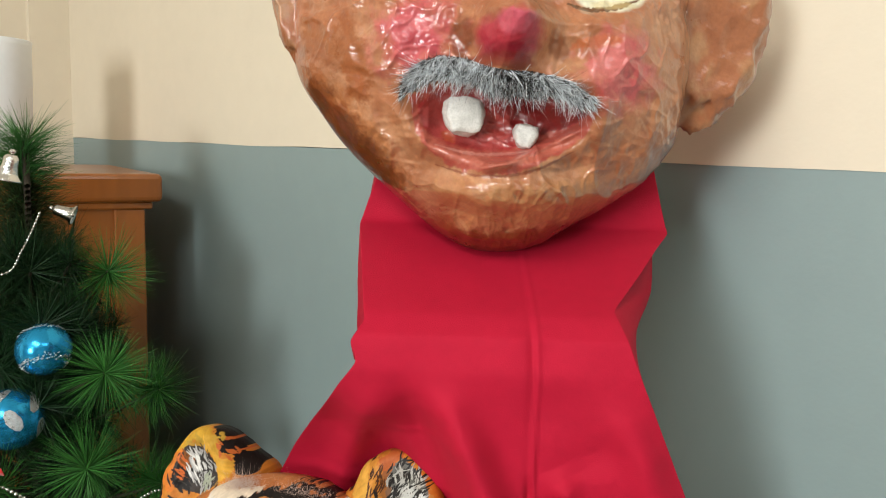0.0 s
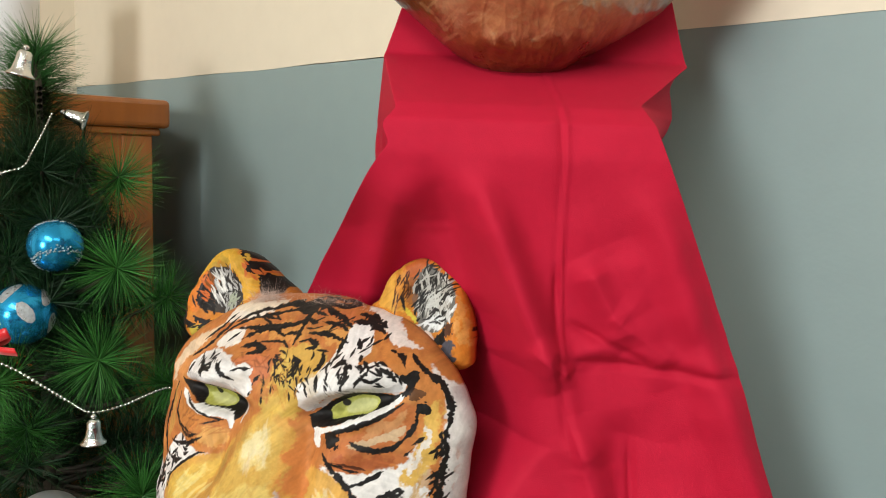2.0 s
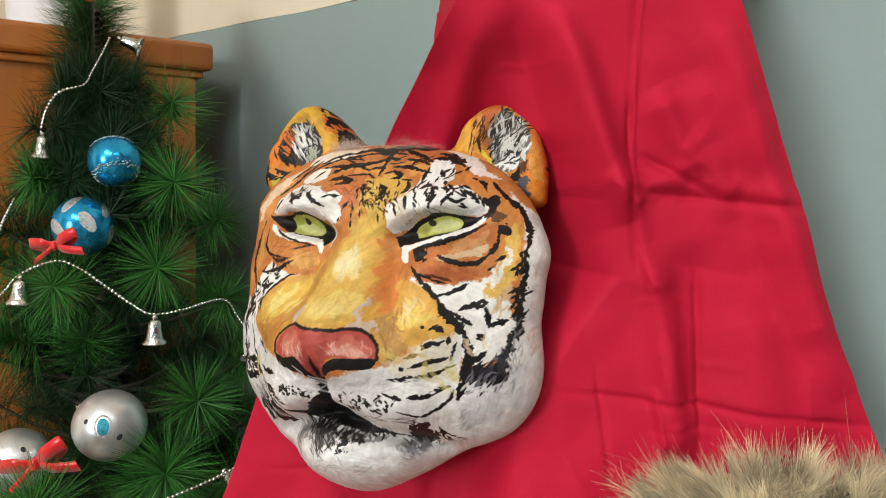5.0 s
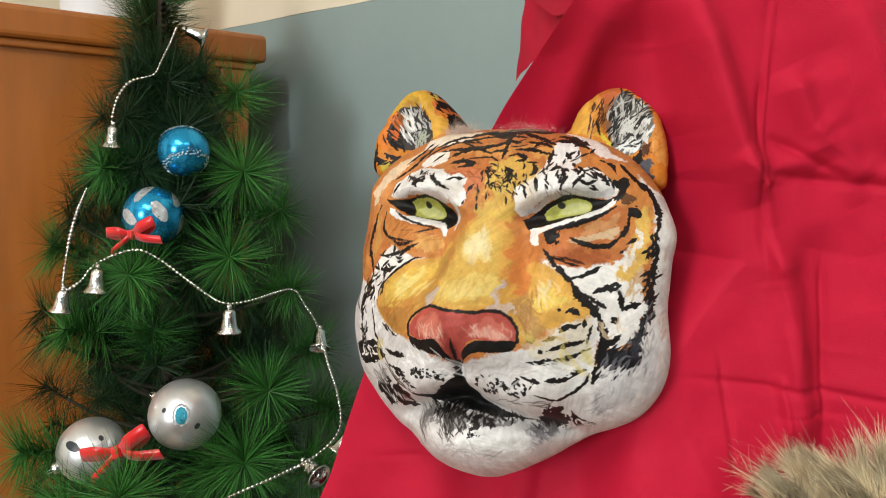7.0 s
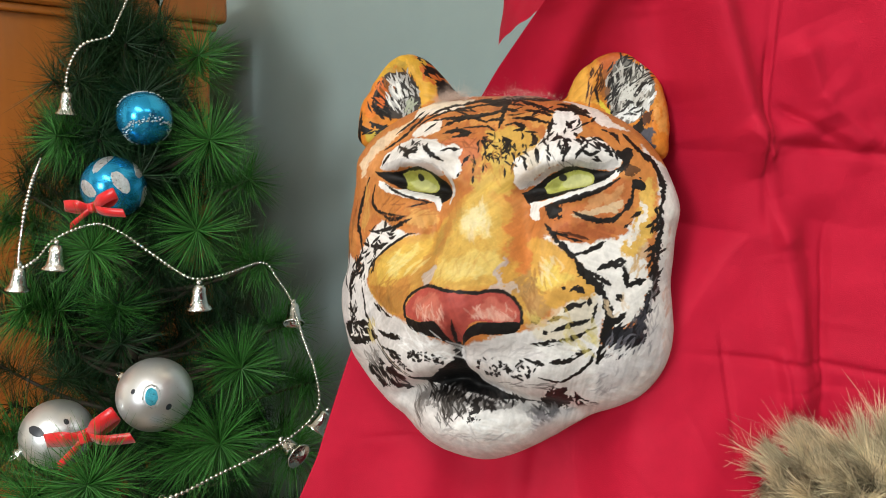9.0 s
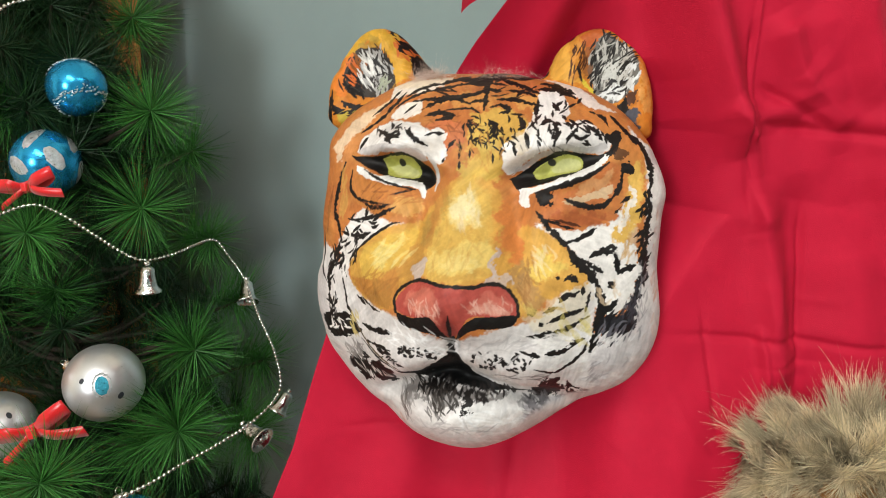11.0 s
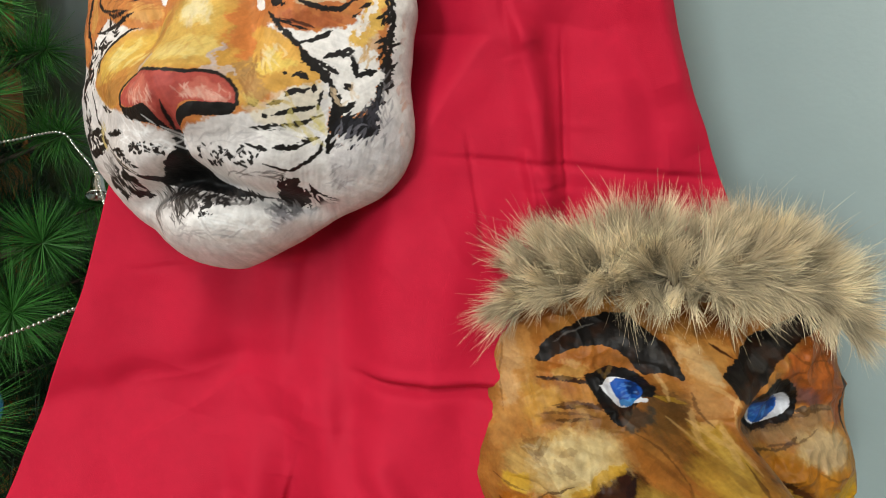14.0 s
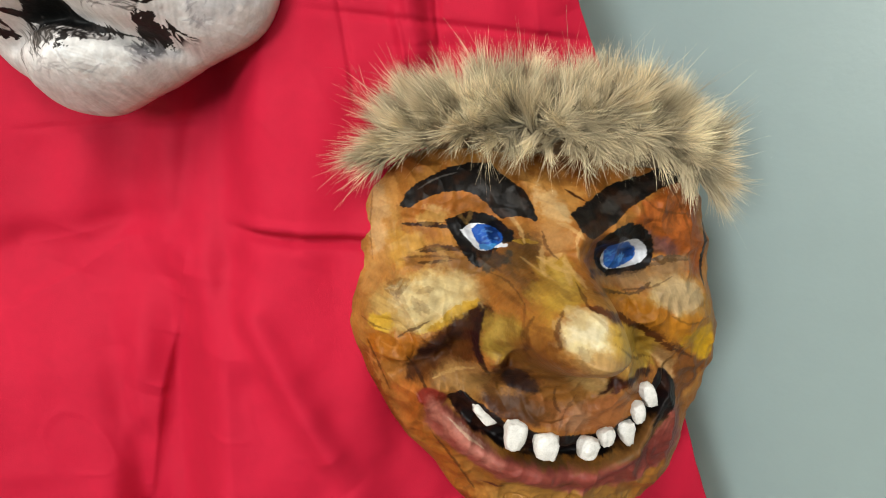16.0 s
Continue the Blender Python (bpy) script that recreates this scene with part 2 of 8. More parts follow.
def hump(u, v, cu, cv, su, sv, turn=0.0, power=1.0):
    """A rounded bump of height 1; a higher power gives a flatter top and steeper sides."""
    c, s = np.cos(np.radians(turn)), np.sin(np.radians(turn))
    a, b = ((u - cu) * c + (v - cv) * s) / su, ((v - cv) * c - (u - cu) * s) / sv
    return np.exp(-((a * a + b * b) ** power))


def dome(u, v, centre, radii, flat=2.4, steep=0.55):
    du, dv = u - centre[0], v - centre[1]
    rho = np.hypot(du, dv) / ring(radii, np.arctan2(dv, du))
    return np.clip(1 - rho ** flat, 0, 1) ** steep


def lattice(u, v, size, seed=0):
    """Smooth random values from -1 to 1 on a grid of that size."""
    x, y = np.asarray(u, float) / size, np.asarray(v, float) / size
    xi, yi = np.floor(x).astype(np.int64), np.floor(y).astype(np.int64)
    fx, fy = x - xi, y - yi
    fx, fy = fx * fx * (3 - 2 * fx), fy * fy * (3 - 2 * fy)

    def value(a, b):
        k = (a * 374761393 + b * 668265263 + seed * 1442695041) & 0xFFFFFFFF
        k = ((k ^ (k >> 13)) * 1274126177) & 0xFFFFFFFF
        return ((k ^ (k >> 16)) & 0xFFFF) / 32767.5 - 1

    low = value(xi, yi) * (1 - fx) + value(xi + 1, yi) * fx
    high = value(xi, yi + 1) * (1 - fx) + value(xi + 1, yi + 1) * fx
    return low * (1 - fy) + high * fy


TIGER_RIM = [11.56, 11.76, 12.18, 12.97, 13.23, 13.45, 13.51, 13.48, 13.32, 13.10, 12.87, 12.98, 12.95, 13.07, 13.31, 13.42, 13.40, 13.43, 13.52, 13.32, 12.34, 11.78, 11.45, 11.13, 11.07, 11.53, 11.80, 11.92, 12.06, 11.97, 12.00, 11.97, 11.89, 12.31, 12.63, 12.67, 12.63, 12.18, 11.73, 11.45, 11.26, 11.31, 11.80, 12.38, 12.63, 12.58, 12.26, 11.81]
TIGER_MID = (0.8, -1.5)


def tiger_height(u, v):
    h = 5.7 * dome(u, v, TIGER_MID, TIGER_RIM, 2.6, 0.6)
    h = h + 2.2 * hump(u, v, 0.7, -2.0, 2.5, 6.0, 0, 1.2)              # the bridge of the nose
    h = h + 1.7 * hump(u, v, 0.6, -3.4, 3.9, 2.5, 0, 1.5)              # the nose
    h = h + 2.3 * hump(u, v, -2.7, -5.6, 3.2, 2.7, 20, 1.3) + 2.3 * hump(u, v, 4.3, -5.8, 3.4, 2.7, -20, 1.3)  # muzzle
    h = h + 0.9 * hump(u, v, -4.8, -1.6, 2.2, 2.4, 25) + 0.7 * hump(u, v, 6.2, -2.0, 2.6, 2.2, -25)
    h = h + 1.2 * hump(u, v, -3.4, 6.3, 2.7, 1.0, 10, 1.3) + 1.3 * hump(u, v, 5.2, 6.5, 3.2, 1.1, 10, 1.3)               # brows
    h = h - 1.5 * hump(u, v, -3.6, 4.5, 2.3, 0.75, -12, 2) - 1.5 * hump(u, v, 5.6, 4.7, 2.9, 0.8, 14, 2)       # sockets
    h = h + 0.35 * hump(u, v, -3.8, 3.5, 2.4, 0.45, -14) + 0.4 * hump(u, v, 5.9, 3.5, 3.0, 0.5, 14)            # lower lids
    h = h + 0.5 * hump(u, v, -4.4, 2.2, 2.0, 0.8, -10) + 0.55 * hump(u, v, 6.4, 2.1, 2.6, 0.9, 12)             # bags under the eyes
    h = h - 0.55 * hump(u, v, -2.3, 0.6, 0.6, 2.4, -8) - 0.55 * hump(u, v, 3.7, 0.6, 0.6, 2.4, 8)               # beside the bridge
    h = h - 0.9 * hump(u, v, 0.5, -5.7, 0.35, 1.4, 0, 1.2)             # the groove under the nose
    h = h - 1.5 * hump(u, v, -2.1, -8.6, 3.0, 0.75, 22, 1.5) - 1.4 * hump(u, v, 3.6, -9.1, 3.6, 0.75, -14, 1.5) - 1.6 * hump(u, v, 0.5, -8.0, 2.4, 0.9, 0, 1.5)
    h = h + 1.6 * hump(u, v, 0.4, -11.7, 4.4, 2.2, 0, 1.3)             # chin
    h = h + 0.5 * hump(u, v, 9.3, -5.5, 1.7, 5.0, -12)                 # the ruff at the cheek
    h = h - 2.1 * hump(u, v, 0.5, 12.0, 5.0, 3.0) - 0.8 * hump(u, v, 7.5, 11.0, 3.0, 2.5) - 0.5 * hump(u, v, -4.5, 11.0, 3.0, 2.5)  # the crown falls back
    h = h - 0.9 * hump(u, v, 0.5, 3.2, 2.6, 2.2) - 0.5 * hump(u, v, -2.0, 3.2, 1.3, 1.4) - 0.8 * hump(u, v, 3.6, 2.8, 1.3, 1.4)     # between the eyes
    h = h + 1.4 * hump(u, v, 0.5, -1.8, 3.0, 2.0) - 0.55 * hump(u, v, 0.3, -5.2, 1.4, 1.3)                                           # the nose's upper edge stands out
    h = h + 0.95 * hump(u, v, -3.8, -2.2, 2.2, 2.2) + 0.95 * hump(u, v, 5.5, -2.6, 2.4, 2.4)                                         # puffed sides of the nose
    h = h + 1.1 * hump(u, v, -2.2, -7.4, 2.6, 1.8) + 1.2 * hump(u, v, 3.6, -7.8, 2.8, 1.8) + 1.1 * hump(u, v, 0.3, -10.6, 3.5, 1.8)  # lips and chin
    h = h + 0.9 * hump(u, v, 5.2, 4.8, 2.0, 1.0) + 0.5 * hump(u, v, -4.2, 5.0, 1.6, 1.0)                                             # eyeballs
    h = h - 0.6 * hump(u, v, -7.0, 4.8, 2.0, 2.0) - 0.7 * hump(u, v, 9.7, 3.0, 2.2, 2.5)                                             # temples
    return h + 0.12 * lattice(u, v, 1.9, 3) + 0.07 * lattice(u, v, 0.8, 4) + 0.03 * lattice(u, v, 0.35, 5)


MAN_RIM = [14.81, 14.51, 14.6, 15.0, 15.0, 14.33, 13.2, 12.56, 11.92, 11.78, 12.05, 12.31, 13.1, 14.08, 14.58, 13.84, 13.69, 14.09, 14.6, 14.5, 14.63, 15.22, 16.0, 17.72, 19.45, 20.3, 20.4, 19.9, 18.7, 16.59, 16.1, 15.87]
MAN_MID = (0.0, 0.0)


def man_height(u, v):
    h = 2.0 + 5.4 * dome(u, v, MAN_MID, MAN_RIM, 3.2, 0.5)
    h = h + 5.0 * hump(u, v, 1.0, -8.0, 9.5, 6.5)                      # the lower face stands forward
    h = h + 3.0 * hump(u, v, 0.4, -2.2, 4.0, 3.2, 0, 1.3)              # nose, its foot
    h = h + 3.0 * hump(u, v, 0.2, 2.6, 1.7, 3.2)                       # its bridge
    h = h + 2.6 * hump(u, v, -4.2, -3.6, 1.7, 2.1, 0, 1.3) + 2.4 * hump(u, v, 4.9, -4.6, 1.7, 1.9, 0, 1.3)     # wings
    h = h + 1.7 * hump(u, v, -8.3, -1.5, 3.4, 2.3, 25) + 1.9 * hump(u, v, 9.6, -0.6, 3.4, 2.1, -15)            # cheeks
    h = h + 1.2 * hump(u, v, -6.4, 6.6, 4.2, 1.4, 10) + 1.4 * hump(u, v, 5.6, 6.6, 4.6, 1.4, 25)               # brow ridges
    h = h - 1.0 * hump(u, v, -4.6, 3.3, 2.8, 1.3, -12, 1.4) - 1.0 * hump(u, v, 5.2, 2.7, 2.8, 1.4, 14, 1.4)    # eye hollows
    h = h - 1.6 * hump(u, v, -7.2, -5.3, 3.4, 0.9, 42)                 # the deep fold beside the nose
    h = h - 1.2 * hump(u, v, 8.6, -3.9, 3.0, 0.8, -38)
    w = u - 1.8                                                        # the grin, a curve that rises to its ends
    c = 0.05 * w**2 - 11.3 + 0.0007 * np.where(w > 0, w, 0) ** 4
    gape = np.clip(1 - np.abs((u - 1.6) / 8.6) ** 4, 0, 1)
    h = h - 2.4 * gape * np.exp(-(((v - c) / 1.0) ** 4))
    h = h + 1.1 * gape * np.exp(-(((v - c + 2.0) / 0.9) ** 2))         # lower lip
    h = h + 1.6 * hump(u, v, 1.6, -17.0, 4.5, 2.6)                     # chin
    h = h + 10.0 * hump(u, v, -0.3, -0.9, 3.6, 2.9, 0, 2.0) + 1.2 * hump(u, v, -4.4, -2.2, 1.6, 1.7, 0, 1.3) + 1.8 * hump(u, v, 4.2, -2.6, 1.8, 1.6, 0, 1.3)  # the broad nose ball and its wings
    h = h + 3.3 * hump(u, v, 0.5, 4.8, 4.0, 2.6) + 0.7 * hump(u, v, -6.5, 3.5, 3.0, 2.5) + 0.7 * hump(u, v, 6.5, 4.5, 3.5, 3.5)  # between and over the eyes
    h = h + 1.4 * hump(u, v, -8.0, -4.0, 4.0, 5.0)                    # the cheek
    h = h - 1.0 * hump(u, v, -2.9, -3.6, 0.5, 1.9, -8) - 0.8 * hump(u, v, 3.9, -4.2, 0.5, 1.6, 10)              # grooves beside the nose ball
    crush = np.abs(lattice(u, v, 3.1, 8)) + 0.5 * np.abs(lattice(u + 0.6 * v, v, 1.7, 9))
    sharp = np.exp(-((lattice(u + 0.3 * v, v, 2.3, 12) / 0.10) ** 2)) * np.clip(0.3 + 1.3 * lattice(u, v, 3.0, 13), 0, 1)
    return h - 0.95 * crush - 0.16 * sharp - 0.20 * np.abs(lattice(u, v - 0.4 * u, 1.0, 14)) + 0.06 * lattice(u, v, 0.5, 10)


HEAD_RIM = [13.19, 13.55, 14.12, 15.10, 16.26, 17.16, 17.95, 18.23, 18.41, 18.42, 18.38, 18.30, 18.00, 17.61, 17.08, 16.20, 15.55, 14.10, 13.06, 12.30, 11.90, 11.93, 12.31, 12.74, 12.69, 12.33, 11.79, 11.75, 12.03, 12.63, 13.04, 13.04]
HEAD_MID = (0.0, 3.0)


def head_height(u, v):
    h = 9.6 * dome(u, v, HEAD_MID, HEAD_RIM, 2.6, 0.5)
    h = h + 3.6 * hump(u, v, -1.0, 4.7, 2.4, 2.0, 0, 1.3) + 1.6 * hump(u, v, -1.0, 8.0, 1.6, 3.0)              # nose
    h = h + 1.1 * hump(u, v, -6.8, 4.4, 2.8, 2.6) + 1.1 * hump(u, v, 5.9, 3.2, 2.8, 2.8)                       # cheeks
    h = h + 0.9 * hump(u, v, -1.2, 1.9, 6.0, 1.3)                      # upper lip, under the moustache
    h = h - 1.7 * hump(u, v, -1.2, -0.9, 5.0, 1.9, -3, 2.2)            # open mouth
    h = h + 0.9 * (np.exp(-((np.hypot((u + 1.2) / 5.9, (v + 0.4) / 3.1) - 1) / 0.17) ** 2) * (v < 0.8))         # lips
    h = h + 1.9 * hump(u, v, -0.6, -5.2, 5.2, 1.5, 0, 1.3) + 1.0 * hump(u, v, -1.0, -8.5, 7.0, 3.0)                     # chin
    h = h - 1.3 * hump(u, v, -6.0, 9.2, 2.6, 1.6) - 1.3 * hump(u, v, 4.4, 8.2, 2.6, 1.6)                     # eye hollows
    h = h + 1.0 * hump(u, v, -6.0, 12.0, 4.0, 1.3) + 1.0 * hump(u, v, 4.4, 11.5, 4.0, 1.3)
    c = np.interp(u, [-3.2, -2.1, -0.8, 0.8, 2.5, 3.8], [-4.0, -3.75, -3.35, -2.55, -1.80, -1.15])
    h = h + 0.7 * np.exp(-(((v - c) / 0.32) ** 2)) * np.clip(np.minimum(u + 3.2, 4.4 - u), 0, 1)     # the sharp edge of the lower lip
    crush = np.abs(lattice(u, v, 3.4, 21)) + 0.6 * np.abs(lattice(u, v + 0.5 * u, 1.7, 22))
    folds = 0.10 * np.exp(-((lattice(u, v + 0.3 * u, 2.6, 25) / 0.12) ** 2)) * np.clip(0.4 + 1.4 * lattice(u, v, 3.1, 26), 0, 1) + 0.06 * np.exp(-((lattice(u - 0.4 * v, v, 1.4, 24) / 0.16) ** 2)) * np.clip(0.5 + 1.4 * lattice(u, v, 2.1, 27), 0, 1)
    fine = 0.20 * np.abs(lattice(u, v, 1.1, 28)) + 0.09 * np.abs(lattice(u + 0.4 * v, v, 0.55, 29)) + 0.03 * lattice(u, v, 0.3, 30)
    return h - 0.62 * crush + 1.4 * folds - fine * np.clip(0.8 + 0.8 * lattice(u, v, 2.4, 33), 0.2, 1.6)


# ---- the red cloth over its stand ----
stand = new("display_stand")
stand.matrix_world = pose(0.033, 0.53, 0)
part("post", box(bmesh.new(), (0.0, 0.005, 0.03), (0.05, 0.055, 1.165), 0.006), WOOD, stand)
part("foot", box(bmesh.new(), (-0.14, -0.06, 0.0), (0.14, 0.10, 0.03), 0.006), WOOD, stand)
part("top_board", box(bmesh.new(), (-0.066, -0.078, 1.165), (0.072, 0.10, 1.188), 0.008), WOOD, stand)
tagged(stand, "plain wooden stand hidden under a red cloth", "stand")


def crease(x, z, x0, z0, x1, z1, wide, high):
    """A fold that runs from one place of the cloth to another and dies away at its ends."""
    dx, dz = x1 - x0, z1 - z0
    size = math.hypot(dx, dz)
    s = ((x - x0) * dx + (z - z0) * dz) / size**2
    off = ((x - x0) * dz - (z - z0) * dx) / size
    return high * np.exp(-((off / wide) ** 2)) * np.clip(np.minimum(s, 1 - s) * 5 + 0.3, 0, 1)


def pinch(x, z, x0, z0, x1, z1, wide, high, lean=0.0):
    """A sharp pressed fold: it comes to an edge along its line; lean makes one flank steeper than the other."""
    dx, dz = x1 - x0, z1 - z0
    size = math.hypot(dx, dz)
    s = ((x - x0) * dx + (z - z0) * dz) / size**2
    off = ((x - x0) * dz - (z - z0) * dx) / size
    off = np.where(off > 0, off * (1 + lean), off * (1 - lean))
    return high * np.exp(-np.sqrt(off * off + 4e-7) / wide) * np.clip(np.minimum(s, 1 - s) * 6 + 0.25, 0, 1)


def smoothstep(a, b, x):
    t = np.clip((x - a) / (b - a), 0, 1)
    return t * t * (3 - 2 * t)


def cloth_mesh():
    rows, cols = 720, 430
    drop = np.linspace(0, 1, rows)
    # down the drape: over the board from its back, round its front edge, then straight down
    z = np.interp(drop, [0, 0.07, 0.155, 0.175, 0.20, 0.23, 1], [1.36, 1.252, 1.207, 1.196, 1.175, 1.145, 0.36])
    y = np.interp(drop, [0, 0.07, 0.155, 0.175, 0.20, 0.23, 1], [0.61, 0.575, 0.453, 0.437, 0.431, 0.433, 0.445])
    for _ in range(6):
        z[1:-1] = 0.25 * z[:-2] + 0.5 * z[1:-1] + 0.25 * z[2:]
        y[1:-1] = 0.25 * y[:-2] + 0.5 * y[1:-1] + 0.25 * y[2:]
    left = np.interp(-z, [-1.36, -1.25, -1.203, -1.192, -1.180, -1.165, -1.09, -0.88, -0.785, -0.643, -0.36], [-0.03, -0.064, -0.046, -0.054, -0.049, -0.060, -0.103, -0.205, -0.238, -0.305, -0.46])
    right = np.interp(-z, [-1.36, -1.25, -1.210, -1.175, -1.064, -0.955, -0.870, -0.537, -0.36], [0.155, 0.176, 0.111, 0.124, 0.174, 0.213, 0.251, 0.396, 0.50])
    for _ in range(5):
        left[1:-1] = 0.25 * left[:-2] + 0.5 * left[1:-1] + 0.25 * left[2:]
        right[1:-1] = 0.25 * right[:-2] + 0.5 * right[1:-1] + 0.25 * right[2:]
    s = np.linspace(-0.10, 1.12, cols)[None]
    flat = np.clip(s, 0, 1)
    X = left[:, None] + (right - left)[:, None] * flat
    Z = np.repeat(z[:, None], cols, 1)
    Y = np.repeat(y[:, None], cols, 1)
    below = smoothstep(1.185, 1.12, Z)                                   # 0 on the board, 1 where the cloth hangs free
    turn = np.interp(-Z, [-1.19, -1.15, -1.083, -1.037, -0.983, -0.94, -0.88, -0.7], [-0.018, -0.008, 0.017, 0.048, 0.060, 0.03, -0.005, -0.04])
    fall = 0.062 * smoothstep(turn + 0.006, turn - 0.048, X) + 0.030 * smoothstep(turn, turn - 0.15, X)
    Y = Y + below * fall * smoothstep(1.20, 1.06, Z)                     # it falls back behind the tiger
    # broad folds
    for x0, z0, x1, z1, wide, high in ((0.0, 1.175, 0.062, 1.03, 0.012, 0.014), (0.100, 1.185, 0.215, 0.92, 0.015, 0.012), (-0.024, 1.17, 0.022, 1.05, 0.012, -0.012), (0.084, 1.00, 0.11, 0.86, 0.012, 0.008), (-0.04, 1.16, -0.075, 1.04, 0.013, 0.009),
                                       (0.076, 1.11, 0.108, 1.055, 0.010, 0.006), (-0.075, 0.88, -0.085, 0.70, 0.022, 0.012), (-0.028, 0.90, -0.036, 0.66, 0.017, -0.020),
                                       (0.03, 0.86, 0.02, 0.50, 0.030, 0.008), (0.085, 0.80, 0.06, 0.4, 0.025, 0.010), (-0.13, 0.86, -0.17, 0.70, 0.025, 0.010),
                                       (0.24, 0.86, 0.34, 0.45, 0.03, 0.012), (0.10, 1.12, 0.135, 1.03, 0.012, 0.004), (0.15, 0.98, 0.19, 0.80, 0.022, 0.006),
                                       (0.11, 1.0, 0.14, 0.80, 0.016, -0.005), (-0.03, 0.70, 0.06, 0.55, 0.014, 0.010), (-0.14, 0.66, -0.12, 0.45, 0.018, -0.010)):
        Y = Y - 1.35 * below * crease(X, Z, x0, z0, x1, z1, wide, high)
    # low down a flap stands out below a level fold
    brim = 0.722 + (X + 0.085) * 0.22
    ridge = -0.067 - (0.715 - Z) * 0.235
    out = smoothstep(ridge + 0.012, ridge - 0.034, X)
    Y = Y - out * (0.026 * smoothstep(brim, brim - 0.10, Z) - 0.007 * np.exp(-(((Z - brim - 0.014) / 0.016) ** 2)))
    # creases pressed in when it lay folded
    for x0, z0, x1, z1, wide, high in ((0.059, 1.26, 0.064, 1.03, 0.0024, 0.0015), (0.056, 1.26, 0.060, 1.03, 0.003, -0.0006), (0.060, 1.06, 0.085, 0.97, 0.009, 0.004), (0.062, 1.044, 0.185, 1.036, 0.0035, -0.0026),
                                       (0.185, 1.044, 0.05, 1.054, 0.006, 0.0022), (0.074, 1.04, 0.10, 1.062, 0.008, 0.003), (0.080, 0.972, 0.062, 1.047, 0.0045, -0.005), (0.09, 0.905, 0.10, 0.86, 0.003, 0.004),
                                       (-0.03, 0.738, 0.10, 0.733, 0.0035, -0.005), (-0.03, 0.746, 0.10, 0.742, 0.005, 0.0035), 
                                       (0.060, 1.105, 0.065, 1.035, 0.0026, -0.0035), (0.072, 1.068, 0.125, 1.043, 0.0030, -0.0030), (0.118, 0.99, 0.128, 0.86, 0.003, -0.003), (0.03, 0.90, 0.24, 0.885, 0.003, -0.0025), (0.05, 0.915, 0.065, 0.83, 0.0025, -0.002), (-0.20, 0.80, -0.05, 0.815, 0.003, -0.0015)):
        Y = Y - crease(X, Z, x0, z0, x1, z1, wide, high)
    # sharp folds: where it is gathered on the stand, the folds of its packing, and where it lies on the floor side
    gathered = [(0.056, 1.205, 0.071, 1.036, 0.0035, -0.0022, 0.5), (0.004, 1.135, 0.060, 1.042, 0.014, 0.0025, -0.5), (0.044, 1.054, 0.073, 1.034, 0.006, 0.005, 0.3),
                (0.056, 1.049, 0.084, 0.976, 0.008, 0.006, -0.5), (0.072, 1.034, 0.112, 1.042, 0.006, -0.0022, 0.4), (0.100, 1.041, 0.184, 1.037, 0.005, -0.0022, 0.5),
                (0.080, 1.105, 0.100, 1.070, 0.012, 0.003, 0.4), (0.096, 1.074, 0.140, 1.046, 0.012, 0.004, 0.5)]
    packing = [(0.090, 0.940, 0.102, 0.885, 0.004, 0.0022, 0.4), (0.195, 0.925, 0.201, 0.885, 0.004, 0.002, 0.3), (0.120, 0.900, 0.128, 0.868, 0.004, 0.002, 0.3),
               (0.085, 0.876, 0.150, 0.878, 0.004, -0.0018, 0.4), (0.105, 0.97, 0.100, 0.90, 0.009, 0.002, -0.4), (-0.030, 0.735, 0.022, 0.733, 0.006, -0.0045, 0.5),
               (0.010, 0.734, 0.085, 0.730, 0.006, -0.004, 0.5)]
    low_down = [(-0.066, 0.722, -0.083, 0.645, 0.008, 0.006, -0.5), (-0.081, 0.652, -0.100, 0.592, 0.008, 0.007, -0.5), (-0.098, 0.600, -0.120, 0.490, 0.008, 0.007, -0.4),
                (-0.066, 0.721, -0.122, 0.720, 0.008, 0.003, 0.4), (-0.115, 0.722, -0.165, 0.688, 0.010, 0.004, 0.5), (-0.160, 0.691, -0.230, 0.655, 0.012, 0.004, 0.5),
                (-0.125, 0.728, -0.210, 0.706, 0.008, 0.0025, 0.4), (0.155, 1.02, 0.190, 0.94, 0.014, 0.003, 0.5), (0.07, 1.0, 0.16, 0.985, 0.012, -0.002, 0.3)]
    for x0, z0, x1, z1, wide, high, lean in gathered + packing + low_down:
        Y = Y - pinch(X, Z, x0, z0, x1, z1, wide, high, lean)
    Y = Y + 0.0036 * lattice(X * 100, Z * 100, 7.0, 41) * below + 0.0016 * lattice(X * 100, Z * 100, 2.3, 42)
    # rumples: short wandering ridges
    Y = Y - below * 0.0008 * np.exp(-((lattice(X * 100 + 0.4 * Z * 100, Z * 100, 5.0, 43) / 0.10) ** 2)) * np.clip(lattice(X * 100, Z * 100, 6.0, 44) + 0.2, 0, 1)
    # the hems turn back
    past = np.maximum(-s, 0) / 0.10 + np.maximum(s - 1, 0) / 0.12
    high = smoothstep(1.155, 1.222, Z)
    side = (s > 0.5) * smoothstep(1.11, 1.15, Z)
    Y = Y + past * (0.012 + 0.085 * np.where(s > 0.5, side, high))
    panel = np.interp(-Z, [-1.30, -1.25, -1.215, -1.19, -1.165, -1.14, -1.11], [0.19, 0.190, 0.166, 0.147, 0.139, 0.139, 0.15]) - right[:, None]
